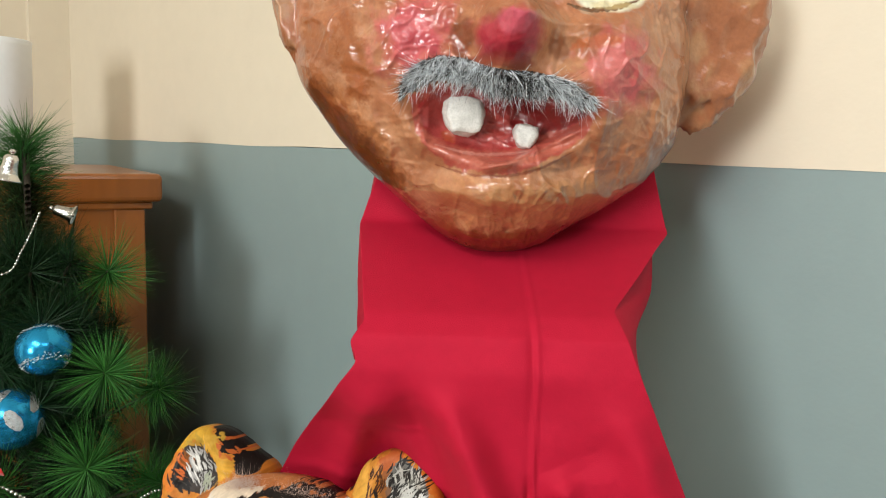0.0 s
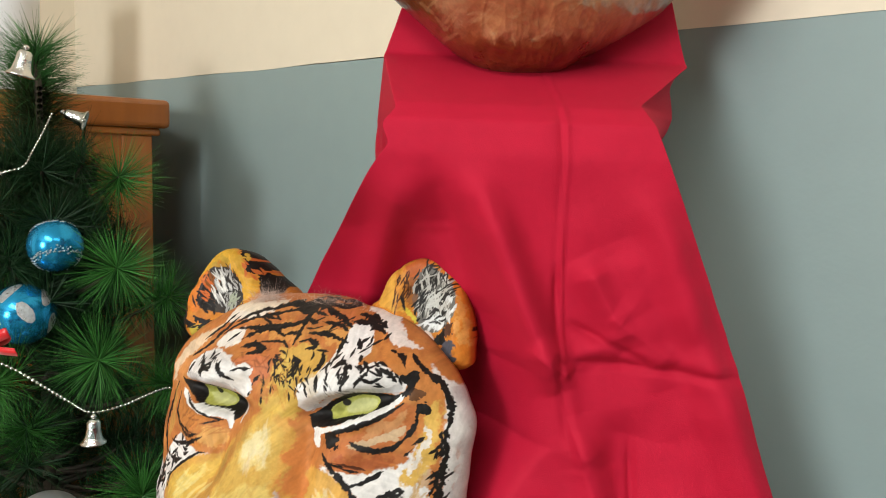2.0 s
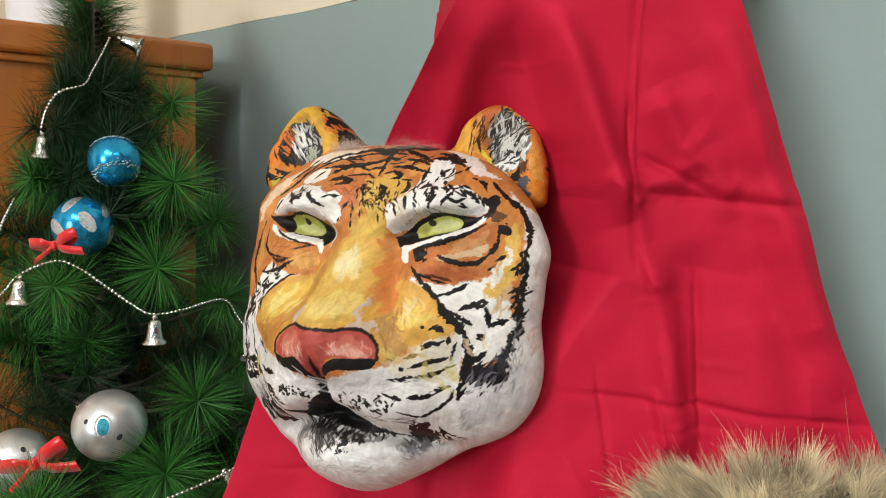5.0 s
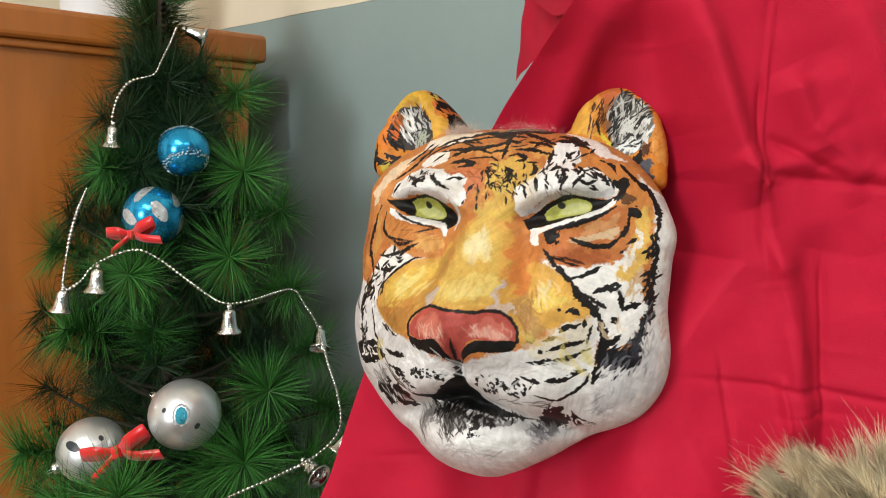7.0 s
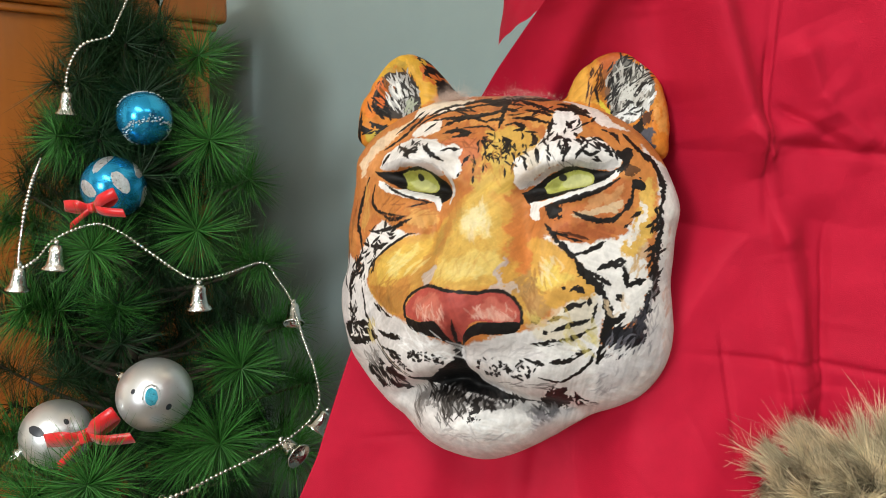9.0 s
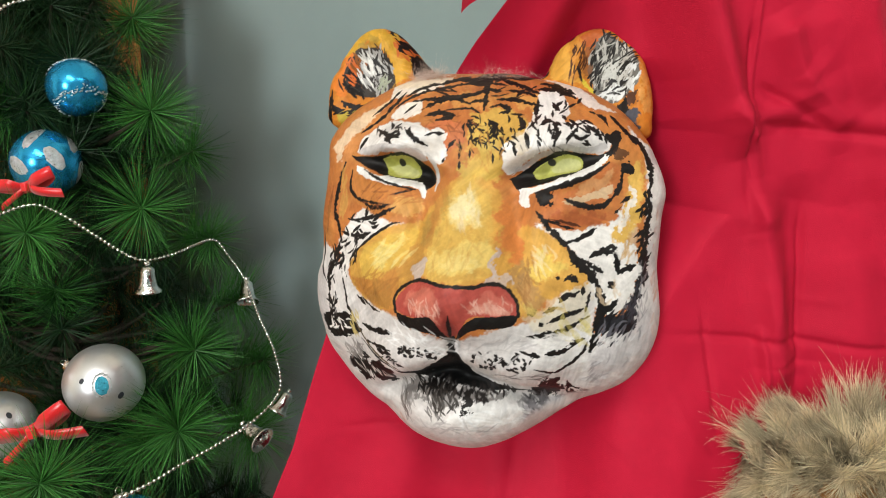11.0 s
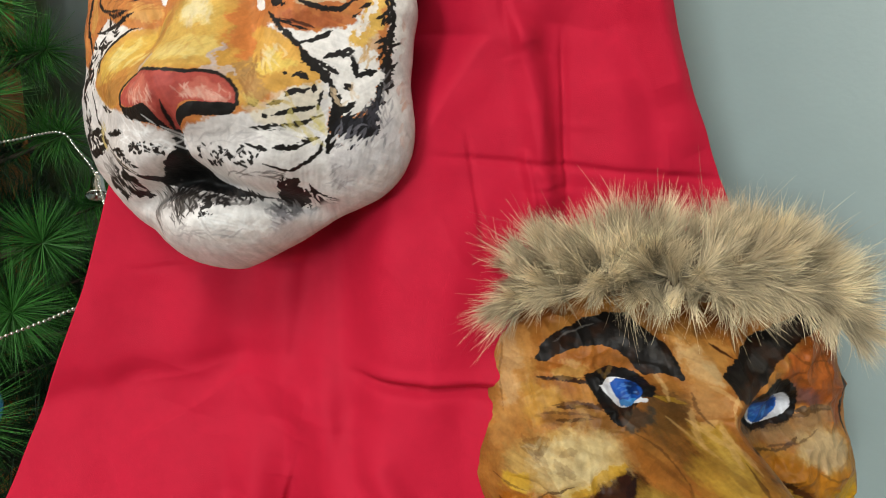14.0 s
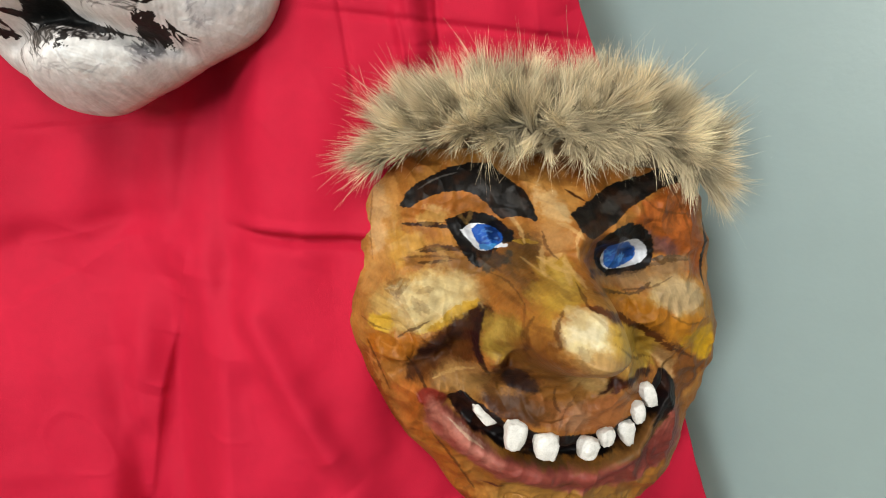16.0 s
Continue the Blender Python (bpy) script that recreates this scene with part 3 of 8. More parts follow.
    X = X + past * np.where(s > 0.5, np.maximum(panel, -0.003) * side - 0.003 * (1 - side), 0.004 - 0.016 * high)
    Z = Z - past * 0.05 * high * smoothstep(1.30, 1.24, Z) * (s < 0.5)
    # below the overhang it tucks in, then slopes out towards its foot, where the masks lie on it
    lean = np.interp(-Z, [-1.185, -1.15, -1.12, -1.06, -0.96, -0.85, -0.70, -0.50, -0.36], [0, 0.002, 0.006, 0.013, 0.010, -0.004, -0.028, -0.060, -0.080])
    X = X + (X + 0.02) * np.minimum(lean, 0) / 0.58
    Y = Y + lean
    i, j = np.meshgrid(np.arange(rows - 1), np.arange(cols - 1), indexing="ij")
    n = i * cols + j
    drape = np.stack([X, Y, Z], -1).reshape(-1, 3), np.stack([n, n + cols, n + cols + 1, n + 1], -1).reshape(-1, 4)
    # the corner that hangs down behind the stand
    f, g = np.meshgrid(np.linspace(0, 1, 40), np.linspace(0, 1, 40))
    near, far = (np.array([-0.030, 0.53, 1.215]), np.array([-0.035, 0.51, 1.165])), (np.array([-0.069, 0.70, 1.205]), np.array([-0.083, 0.73, 1.127]))
    place = [(1 - f) * ((1 - g) * near[0][k] + g * near[1][k]) + f * ((1 - g) * far[0][k] + g * far[1][k]) for k in range(3)]
    place[0] = place[0] + 0.010 * np.sin(5 * f + 1.5 * g) * f * (1 - 0.5 * g) + 0.0015 * lattice(100 * place[1], 100 * place[2], 2.0, 47)
    i, j = np.meshgrid(np.arange(39), np.arange(39), indexing="ij")
    n = i * 40 + j
    corner = np.stack(place, -1).reshape(-1, 3), np.stack([n, n + 40, n + 41, n + 1], -1).reshape(-1, 4)
    return sheet("draped_cloth", *joined([drape, corner]))


cloth = part("draped_cloth", cloth_mesh(), CLOTH)
tagged(cloth, "creased bright red cotton cloth draped over a stand", "cloth")


# ---- mask building: a relief over a rim, painted with brush strokes ----
class Brush:
    """Paints colours on the places of a relief: u and v in centimetres."""

    def __init__(self, u, v, ground, seed=1):
        self.u, self.v, self.seed = u, v, seed
        self.c = np.tile(0.8 * np.array(srgb(ground)), (len(u), 1))

    def lay(self, code, cover, where=slice(None)):
        self.c[where] += (0.8 * np.array(srgb(code)) - self.c[where]) * np.clip(cover, 0, 1)[:, None]

    def blob(self, code, cu, cv, su, sv, turn=0.0, soft=0.35, rag=0.25, cover=1.0, grain=0.7):
        """An oval of paint with a ragged, brushed edge."""
        c, s = math.cos(math.radians(turn)), math.sin(math.radians(turn))
        a, b = ((self.u - cu) * c + (self.v - cv) * s) / su, ((self.v - cv) * c - (self.u - cu) * s) / sv
        r = np.hypot(a, b)
        self.seed += 1
        near = np.nonzero(r < 1.8)[0]
        edge = r[near] + rag * lattice(self.u[near], self.v[near], grain, self.seed) + 0.4 * rag * lattice(self.u[near], self.v[near], grain / 3, self.seed + 50)
        self.lay(code, cover * np.clip((1 - edge) / soft + 0.5, 0, 1), near)

    def fill(self, code, *uv, rag=0.06, cover=1.0, grain=0.5, fade=0.0):
        """A closed patch of paint with a smooth, slightly wavering outline; fade blurs its edge."""
        p = np.array(uv, float).reshape(-1, 2)
        n = len(p)
        p = curve_through(np.c_[np.concatenate([p, p[:1]]), np.zeros(n + 1)], 8 * n)[:, :2]
        near = np.nonzero((self.u > p[:, 0].min() - 0.5) & (self.u < p[:, 0].max() + 0.5) & (self.v > p[:, 1].min() - 0.5) & (self.v < p[:, 1].max() + 0.5))[0]
        self.seed += 2
        total = np.zeros(len(near))
        rounds = 9 if fade else 1
        for r in range(rounds):
            w = 2.4 * r
            u = self.u[near] + rag * lattice(self.u[near], self.v[near], grain, self.seed) + 0.5 * rag * lattice(self.u[near], self.v[near], grain / 4, self.seed + 60) + fade * math.sqrt(r / 8) * math.cos(w)
            v = self.v[near] + rag * lattice(self.u[near], self.v[near], grain, self.seed + 1) + 0.5 * rag * lattice(self.u[near], self.v[near], grain / 4, self.seed + 61) + fade * math.sqrt(r / 8) * math.sin(w)
            inside = np.zeros(len(near), bool)
            for a, b in zip(p, np.roll(p, -1, 0)):
                if a[1] != b[1]:
                    inside ^= ((a[1] > v) != (b[1] > v)) & (u < (b[0] - a[0]) * (v - a[1]) / (b[1] - a[1]) + a[0])
            total += inside / rounds
        self.lay(code, cover * total, near)

    def stroke(self, code, wide, *uv, rag=0.35, taper=True, cover=1.0):
        """A brush stroke along u, v, u, v, ... that thins towards its ends."""
        p = np.array(uv, float).reshape(-1, 2)
        if len(p) > 2:
            p = curve_through(np.c_[p, np.zeros(len(p))], 6 * len(p))[:, :2]
        lo, hi = p.min(0) - 2 * wide, p.max(0) + 2 * wide
        near = np.nonzero((self.u > lo[0]) & (self.u < hi[0]) & (self.v > lo[1]) & (self.v < hi[1]))[0]
        if not len(near):
            return
        u, v = self.u[near], self.v[near]
        best, along = np.full(len(near), 1e9), np.zeros(len(near))
        for k in range(len(p) - 1):
            d = p[k + 1] - p[k]
            t = np.clip(((u - p[k, 0]) * d[0] + (v - p[k, 1]) * d[1]) / (d @ d + 1e-9), 0, 1)
            q = np.hypot(u - p[k, 0] - t * d[0], v - p[k, 1] - t * d[1])
            closer = q < best
            best[closer], along[closer] = q[closer], (k + t[closer]) / (len(p) - 1)
        self.seed += 1
        width = wide / 2 * (np.sqrt(np.clip(4 * along * (1 - along), 0.12, 1)) if taper else 1)
        width = width * (1 + rag * lattice(u, v, 0.30, self.seed) + rag * lattice(u, v, 0.12, self.seed + 90))
        self.lay(code, cover * np.clip((width - best) / 0.035 + 0.5, 0, 1), near)

    def hatch(self, code, cu, cv, su, sv, count, long, wide, lean, spread=20, cover=1.0, fan=0.0):
        """Many short strokes scattered over an oval; lean is their direction in degrees, fan turns it with the place."""
        rng = random.Random(self.seed * 7 + 3)
        for _ in range(count):
            a, r = rng.uniform(0, 2 * math.pi), math.sqrt(rng.random())
            x, y = cu + su * r * math.cos(a), cv + sv * r * math.sin(a)
            t = math.radians(lean + fan * (x - cu) / su + rng.gauss(0, spread))
            n = long * rng.uniform(0.6, 1.3)
            bend = rng.gauss(0, 0.12) * n
            self.stroke(code, wide * rng.uniform(0.7, 1.3), x - n / 2 * math.cos(t), y - n / 2 * math.sin(t), x + bend * math.sin(t), y + bend * math.cos(t), x + n / 2 * math.cos(t), y + n / 2 * math.sin(t), cover=cover)

    def dry(self, amount, seed):
        """Streaks that a half-dry brush leaves, in patches of differing direction."""
        total, weight = 0, 0
        for n, turn in enumerate((20, 75, 130, 165)):
            c, s = math.cos(math.radians(turn)), math.sin(math.radians(turn))
            a, b = self.u * c + self.v * s, self.v * c - self.u * s
            w = np.clip(lattice(self.u, self.v, 2.2, seed + n) + 0.3, 0, 1)
            total = total + w * (0.6 * lattice(a, b * 0.16, 0.11, seed + 10 + n) + 0.6 * lattice(a, b * 0.2, 0.26, seed + 20 + n))
            weight = weight + w
        k = amount * total / (weight + 0.15)
        self.c *= (1 + k)[:, None] * np.array([1.0, 1.0, 1.0]) + (np.abs(k) * 0.15)[:, None] * np.array([-0.2, 0.0, 0.3])
        self.c = np.clip(self.c, 0.004, 0.9)

    def mottle(self, code, size, amount, seed):
        k = lattice(self.u, self.v, size, seed) + 0.6 * lattice(self.u, self.v, size / 3, seed + 1)
        self.lay(code, amount * np.clip(k * 1.4, 0, 1))


def relief(name, mid, radii, height, painter, mat, parent, nu, nv, lip=1.4, hollow=0.0, label=""):
    """A painted shell: a fine grid drawn to the outline, raised to its height, with a rim that turns back."""
    s, t = np.meshgrid(np.linspace(-1, 1, nu), np.linspace(-1, 1, nv))
    x, y = s * np.sqrt(1 - t * t / 2), t * np.sqrt(1 - s * s / 2)
    a = np.arctan2(y, x)
    reach = ring(radii, a) * np.hypot(x, y) * 0.9995
    u, v = (mid[0] + reach * np.cos(a)).ravel(), (mid[1] + reach * np.sin(a)).ravel()
    h = height(u, v)
    colours = painter(u, v)
    i, j = np.meshgrid(np.arange(nv - 1), np.arange(nu - 1), indexing="ij")
    n = (i * nu + j).ravel()
    faces = np.stack([n, n + 1, n + nu + 1, n + nu], -1)
    loop = np.r_[np.arange(nu - 1), np.arange(nv - 1) * nu + nu - 1, (nv - 1) * nu + np.arange(nu - 1, 0, -1), np.arange(nv - 1, 0, -1) * nu]
    places = np.c_[u, v, h]
    for back, inward in ((0.35 * lip, 0.996), (lip, 0.985), (lip, 0.955), (lip * 0.4, 0.94)) if not hollow else [(hollow * math.sin(q), math.cos(q) * 0.999 + 0.001) for q in np.linspace(0.1, 1.55, 14)]:
        base = len(places)
        ring_u, ring_v = mid[0] + (u[loop] - mid[0]) * inward, mid[1] + (v[loop] - mid[1]) * inward
        places = np.concatenate([places, np.c_[ring_u, ring_v, h[loop] - back]])
        colours = np.concatenate([colours, colours[loop]])
        m = len(loop)
        k = np.arange(m)
        before = loop if base == len(u) else np.arange(base - m, base)
        faces = np.concatenate([faces, np.stack([before[k], base + k, base + (k + 1) % m, before[(k + 1) % m]], -1)])
    return part(name, sheet(name, places / 100, faces, colours), mat, parent, label)


def strands(name, roots, ways, lengths, widths, colours, mat, parent=None, droop=(0, 0, 0), curl=0.15, segments=5, seed=5, label="", tip=1.0):
    """Hair: each strand a thin tapered ribbon that bends; colours are for the roots, tips are lighter by tip."""
    rng = np.random.default_rng(seed)
    n = len(roots)
    ways = ways / np.linalg.norm(ways, axis=1)[:, None]
    bend = rng.normal(0, curl, (n, 3)) + np.array(droop)
    side = np.cross(ways, rng.normal(0, 1, (n, 3)))
    side /= np.linalg.norm(side, axis=1)[:, None] + 1e-9
    verts, shades = np.zeros((n, segments + 1, 2, 3)), np.zeros((n, segments + 1, 2, 3))
    for k in range(segments + 1):
        s = k / segments
        spine = roots + lengths[:, None] * (ways * s + bend * s * s)
        half = side * (widths * (1 - 0.92 * s**1.5) / 2)[:, None]
        verts[:, k, 0], verts[:, k, 1] = spine - half, spine + half
        shades[:, k] = np.clip(colours * (1 + (tip - 1) * s), 0, 1)[:, None]
    b = (np.arange(n) * (segments + 1) * 2)[:, None] + np.arange(segments)[None] * 2
    faces = np.stack([b, b + 1, b + 3, b + 2], -1).reshape(-1, 4)
    return part(name, sheet(name, verts.reshape(-1, 3), faces, shades.reshape(-1, 3)), mat, parent, label)


# ---- the tiger mask ----
tiger = new("tiger_mask")
tiger.matrix_world = axes_at((-0.11, 0.47, 0.96), (0.9502, -0.308, 0.0478), (0.0079, 0.1772, 0.9841), (-0.3116, -0.9347, 0.1709))
tagged(tiger, "painted papier-mache tiger mask with yellow-green eyes, hung on red cloth", "mask")


def paint_tiger(u, v):
    b = Brush(u, v, "cc7828", 100)
    b.mottle("b9601f", 2.4, 0.45, 201)
    b.mottle("dd963c", 1.3, 0.4, 205)
    b.fill("e4dedc", -10.78, -3.36, -10.22, -6.97, -7.96, -9.24, -4.25, -11.09, -2.72, -12.70, -0.34, -13.07, 1.40, -13.36, 3.91, -12.35, 6.74, -10.74, 8.92, -10.06, 10.71, -9.12, 12.12, -7.40, 12.67, -4.76, 12.39, -1.80, 12.58, 0.41, 12.74, 3.33, 12.26, 5.16, 11.63, 6.11, 11.22, 4.67, 11.42, 0.45, 10.84, -3.00, 9.85, -5.36, 8.66, -5.62, 8.28, -4.20, 8.58, -2.88, 7.87, -1.21, 6.91, -1.82, 5.41, -3.97, 4.22, -4.22, 0.36, -5.42, -2.87, -4.21, -5.81, -3.35, -7.37, -1.74, -8.62, -0.76, -9.69, -0.46, rag=0.2, fade=0.1)
    b.fill("cfc8ca", 9.69, -5.71, 10.70, -4.37, 12.26, -4.61, 12.28, -7.01, 10.99, -8.36, 9.35, -8.90, 8.09, -8.28, 8.36, -6.68, rag=0.3, fade=0.3, cover=0.8)
    b.fill("c3bdc2", 4.13, -9.77, 5.32, -9.96, 7.09, -10.16, 8.17, -9.97, 6.37, -11.47, 4.96, -11.80, 4.13, -11.75, 3.95, -10.50, rag=0.3, fade=0.25, cover=0.8)
    b.fill("d8d2d0", -8.86, -6.95, -7.12, -6.57, -5.81, -7.88, -4.24, -9.55, -4.16, -10.59, -6.41, -9.88, -8.42, -8.18, rag=0.3, fade=0.3, cover=0.7)
    b.fill("f3efec", 1.13, -9.63, 2.65, -9.41, 3.98, -9.88, 4.15, -11.48, 2.63, -12.10, 0.71, -11.78, -1.35, -10.96, -0.19, -10.52, rag=0.3, fade=0.2)
    b.fill("efebe9", 6.68, -5.42, 7.97, -4.87, 8.35, -6.32, 7.38, -7.33, 5.76, -7.26, 5.14, -6.63, 6.06, -5.67, rag=0.3, fade=0.2)
    b.fill("d0c8c8", -10.86, -3.36, -9.40, -1.95, -9.06, -4.56, -8.13, -6.36, -8.86, -6.95, -10.43, -5.76, rag=0.3, fade=0.2, cover=0.7)
    b.fill("ece6e2", -7.47, 0.78, -6.24, 1.82, -4.09, 1.64, -3.03, 1.07, -4.03, 0.54, -5.52, -0.20, -6.57, -1.38, -7.51, -2.47, -8.01, -0.71, rag=0.2, fade=0.08)
    b.fill("f0ebe6", 4.85, 1.24, 6.50, 0.93, 8.49, 1.06, 9.83, 2.10, 10.35, 3.05, 10.60, 2.47, 10.15, 0.46, 9.85, -1.59, 10.38, -3.65, 8.62, -4.23, 8.23, -2.20, 6.86, -0.22, 5.53, 0.42, rag=0.25, fade=0.1)
    b.fill("e3d3b0", 4.51, -3.91, 6.00, -3.05, 7.56, -2.17, 8.08, -2.85, 7.78, -4.17, 6.68, -5.08, 4.82, -4.91, rag=0.3, fade=0.15, cover=0.6)
    b.fill("dba132", -6.69, -2.75, -6.73, -1.50, -5.75, -0.21, -4.07, 0.88, -2.39, 1.26, -1.19, 2.66, -0.39, 3.71, 1.36, 4.40, 2.58, 2.88, 3.19, 1.04, 4.52, 1.06, 5.69, 0.59, 6.86, -0.38, 7.71, -1.53, 7.89, -2.19, 6.61, -2.61, 5.39, -3.34, 4.36, -3.90, 3.71, -2.82, 2.64, -1.94, 0.70, -2.10, -1.12, -1.82, -2.29, -2.26, -2.67, -3.52, -3.71, -3.93, -5.54, -3.48, rag=0.15, fade=0.1)
    b.fill("e2b444", -0.33, 3.18, 0.67, 4.05, 1.85, 2.86, 2.22, 1.03, 2.53, -0.54, 2.29, -1.71, 0.68, -1.90, -1.16, -1.68, -1.20, -0.34, -0.88, 0.97, rag=0.25, fade=0.2)
    # paler yellows paint highlights onto the bridge of the nose
    b.fill("edd07c", -0.35, 2.83, 0.92, 3.19, 1.54, 2.01, 1.20, 0.95, 0.20, 1.06, -0.49, 1.98, rag=0.3, fade=0.2)
    b.fill("f3e2a8", -0.06, 2.66, 0.86, 2.68, 1.16, 1.94, 0.71, 1.40, 0.05, 1.72, rag=0.3, fade=0.12, cover=0.8)
    b.fill("edcb62", -1.08, -0.49, 2.09, 0.08, 2.41, -1.14, 0.28, -1.47, -0.93, -1.37, rag=0.3, fade=0.15)
    b.fill("f0d678", -0.25, -0.81, 1.31, -0.53, 1.98, -1.06, 0.55, -1.26, rag=0.3, fade=0.1, cover=0.8)
    b.fill("d3a03a", -0.38, -1.60, 2.04, -1.47, 2.62, -1.73, 0.69, -1.96, rag=0.3, fade=0.1, cover=0.7)
    b.fill("e8b93a", -6.20, -1.35, -5.46, -0.47, -3.83, 0.48, -2.27, 0.64, -2.70, -0.76, -3.57, -1.74, -5.18, -2.26, rag=0.2, fade=0.15)
    b.fill("f2d873", -5.17, -0.86, -3.95, 0.03, -2.94, 0.22, -3.57, -0.94, -4.44, -1.63, rag=0.3, fade=0.12, cover=0.7)
    b.fill("cc8626", -6.56, -2.37, -5.18, -2.54, -3.23, -1.66, -2.67, -3.22, -3.61, -3.85, -5.81, -3.35, rag=0.25, fade=0.12)
    b.fill("a87426", -5.21, -2.96, -3.46, -2.36, -2.87, -2.93, -3.27, -3.67, -4.70, -3.50, rag=0.35, fade=0.08, cover=0.6)
    b.fill("c98f30", -3.18, -1.56, -2.57, -0.44, -1.28, 0.95, -0.82, 0.64, -1.42, -0.97, -2.50, -2.29, rag=0.3, fade=0.1, cover=0.8)
    b.fill("a98a3c", -2.18, 0.92, -0.64, 2.83, -0.21, 2.49, -1.02, 0.63, -1.61, -0.37, rag=0.3, fade=0.12, cover=0.5)
    b.fill("cdbcb4", -2.18, -1.59, -1.42, -0.73, -1.11, -1.59, -1.73, -2.02, rag=0.3, fade=0.06, cover=0.85)
    b.fill("e4aa3a", 4.02, 0.65, 6.03, 0.10, 7.55, -1.69, 6.12, -1.87, 4.33, -1.20, rag=0.25, fade=0.15)
    b.fill("f0c94e", 4.33, -1.20, 5.24, -0.23, 6.73, -1.34, 5.81, -2.04, 4.86, -1.86, rag=0.3, fade=0.15)
    b.fill("bb8b4c", 3.65, -2.09, 4.36, -1.57, 5.22, -2.71, 5.46, -3.60, 4.65, -3.80, rag=0.3, fade=0.1, cover=0.8)
    b.fill("a57c48", 3.77, -0.43, 4.26, -1.20, 4.15, -2.11, 3.64, -1.20, rag=0.4, fade=0.06, cover=0.6)
    b.fill("c9b8b8", 2.49, -0.24, 2.78, -0.24, 2.86, -1.46, 2.57, -1.79, rag=0.3, fade=0.04, cover=0.8)
    b.fill("cdbfbb", 2.42, -1.86, 2.86, -1.46, 3.65, -2.09, 3.24, -2.29, rag=0.3, fade=0.05, cover=0.7)
    b.fill("dd7f24", 2.43, 1.96, 3.22, 2.56, 4.01, 0.71, 3.99, -1.05, 3.19, -0.57, 2.74, 0.71, rag=0.3, fade=0.15)
    b.fill("c67a22", -1.19, 3.36, -0.41, 4.40, -0.49, 3.01, -0.88, 0.97, -1.56, 0.28, rag=0.3, fade=0.2, cover=0.6)
    b.fill("de9438", -2.56, 8.51, -1.03, 9.51, 1.23, 9.32, 1.71, 8.13, -0.80, 8.56, rag=0.3, fade=0.1)
    b.fill("e09a3e", 1.97, 9.30, 4.08, 9.36, 6.25, 8.65, 4.91, 7.99, 2.74, 8.88, rag=0.3, fade=0.08)
    b.fill("d4703a", -2.21, 7.07, -0.39, 7.38, 0.56, 6.48, -0.44, 5.71, -1.46, 5.69, rag=0.3, fade=0.1, cover=0.8)
    b.fill("c96a2e", 1.33, 10.61, 3.60, 10.40, 5.63, 10.15, 3.68, 9.81, 1.86, 9.91, rag=0.3, fade=0.1, cover=0.7)
    b.fill("d9a83a", 0.67, 7.97, 2.80, 8.31, 4.00, 7.40, 3.58, 5.64, 1.51, 5.25, 0.40, 6.30, rag=0.3, fade=0.12)
    b.fill("e3c04e", 0.86, 7.02, 1.86, 7.40, 2.53, 6.08, 1.33, 5.69, rag=0.35, fade=0.08, cover=0.7)
    b.fill("d8b03c", 0.63, 5.42, 2.72, 5.57, 2.83, 4.11, 1.39, 3.71, 0.14, 4.39, rag=0.3, fade=0.15, cover=0.9)
    b.fill("f1ece8", -6.97, 5.47, -6.49, 6.45, -4.77, 7.52, -2.64, 7.25, -1.37, 6.56, -0.72, 5.70, -1.07, 4.67, -2.11, 5.24, -2.83, 5.64, -4.15, 5.63, -6.15, 5.36, rag=0.12, fade=0.04)
    b.fill("f3e8dc", -4.73, 7.39, -4.17, 8.67, -2.92, 8.87, -2.83, 8.03, -3.77, 7.58, rag=0.2, fade=0.05)
    b.fill("f4eee8", -1.91, 6.40, -1.32, 6.96, -0.86, 6.45, -1.00, 5.49, -1.29, 4.81, -1.75, 5.42, rag=0.15, fade=0.03)
    b.fill("f4efeb", 2.65, 5.67, 2.91, 6.07, 3.97, 6.54, 4.47, 8.21, 4.51, 9.48, 5.66, 9.75, 6.68, 8.25, 6.31, 7.36, 7.65, 7.44, 8.77, 6.56, 9.06, 6.03, 8.39, 5.54, 6.36, 5.65, 5.07, 5.47, 4.03, 4.86, 3.14, 4.13, 2.78, 4.43, rag=0.12, fade=0.04)
    b.fill("dfc9a0", 3.32, 6.23, 4.03, 6.69, 4.42, 5.63, 3.57, 5.07, rag=0.3, fade=0.06, cover=0.5)
    b.fill("f4e6d6", -5.14, 9.09, -5.34, 10.57, -4.31, 11.10, -1.80, 10.25, -2.41, 9.76, -4.07, 9.37, rag=0.15, fade=0.06)
    b.fill("ecc9a2", -8.95, 5.94, -7.82, 7.43, -6.37, 8.58, -5.20, 9.01, -6.03, 7.72, -7.55, 6.48, -8.45, 5.04, rag=0.2, fade=0.08)
    b.fill("d98a3e", -8.43, 4.48, -7.93, 5.88, -6.45, 7.23, -4.63, 8.53, -4.87, 7.92, -6.73, 6.47, -7.61, 5.02, rag=0.2, fade=0.06, cover=0.8)
    b.fill("f2e4da", 4.54, 10.97, 6.13, 10.86, 7.35, 9.95, 8.43, 8.80, 9.43, 8.35, 8.00, 8.40, 6.49, 9.52, rag=0.15, fade=0.05)
    b.fill("ece6e0", 10.05, 7.32, 11.63, 6.11, 12.24, 4.75, 12.74, 3.33, 12.47, 1.87, 12.25, 0.07, 11.69, 0.45, 11.66, 3.26, 11.14, 5.20, rag=0.15, fade=0.05)
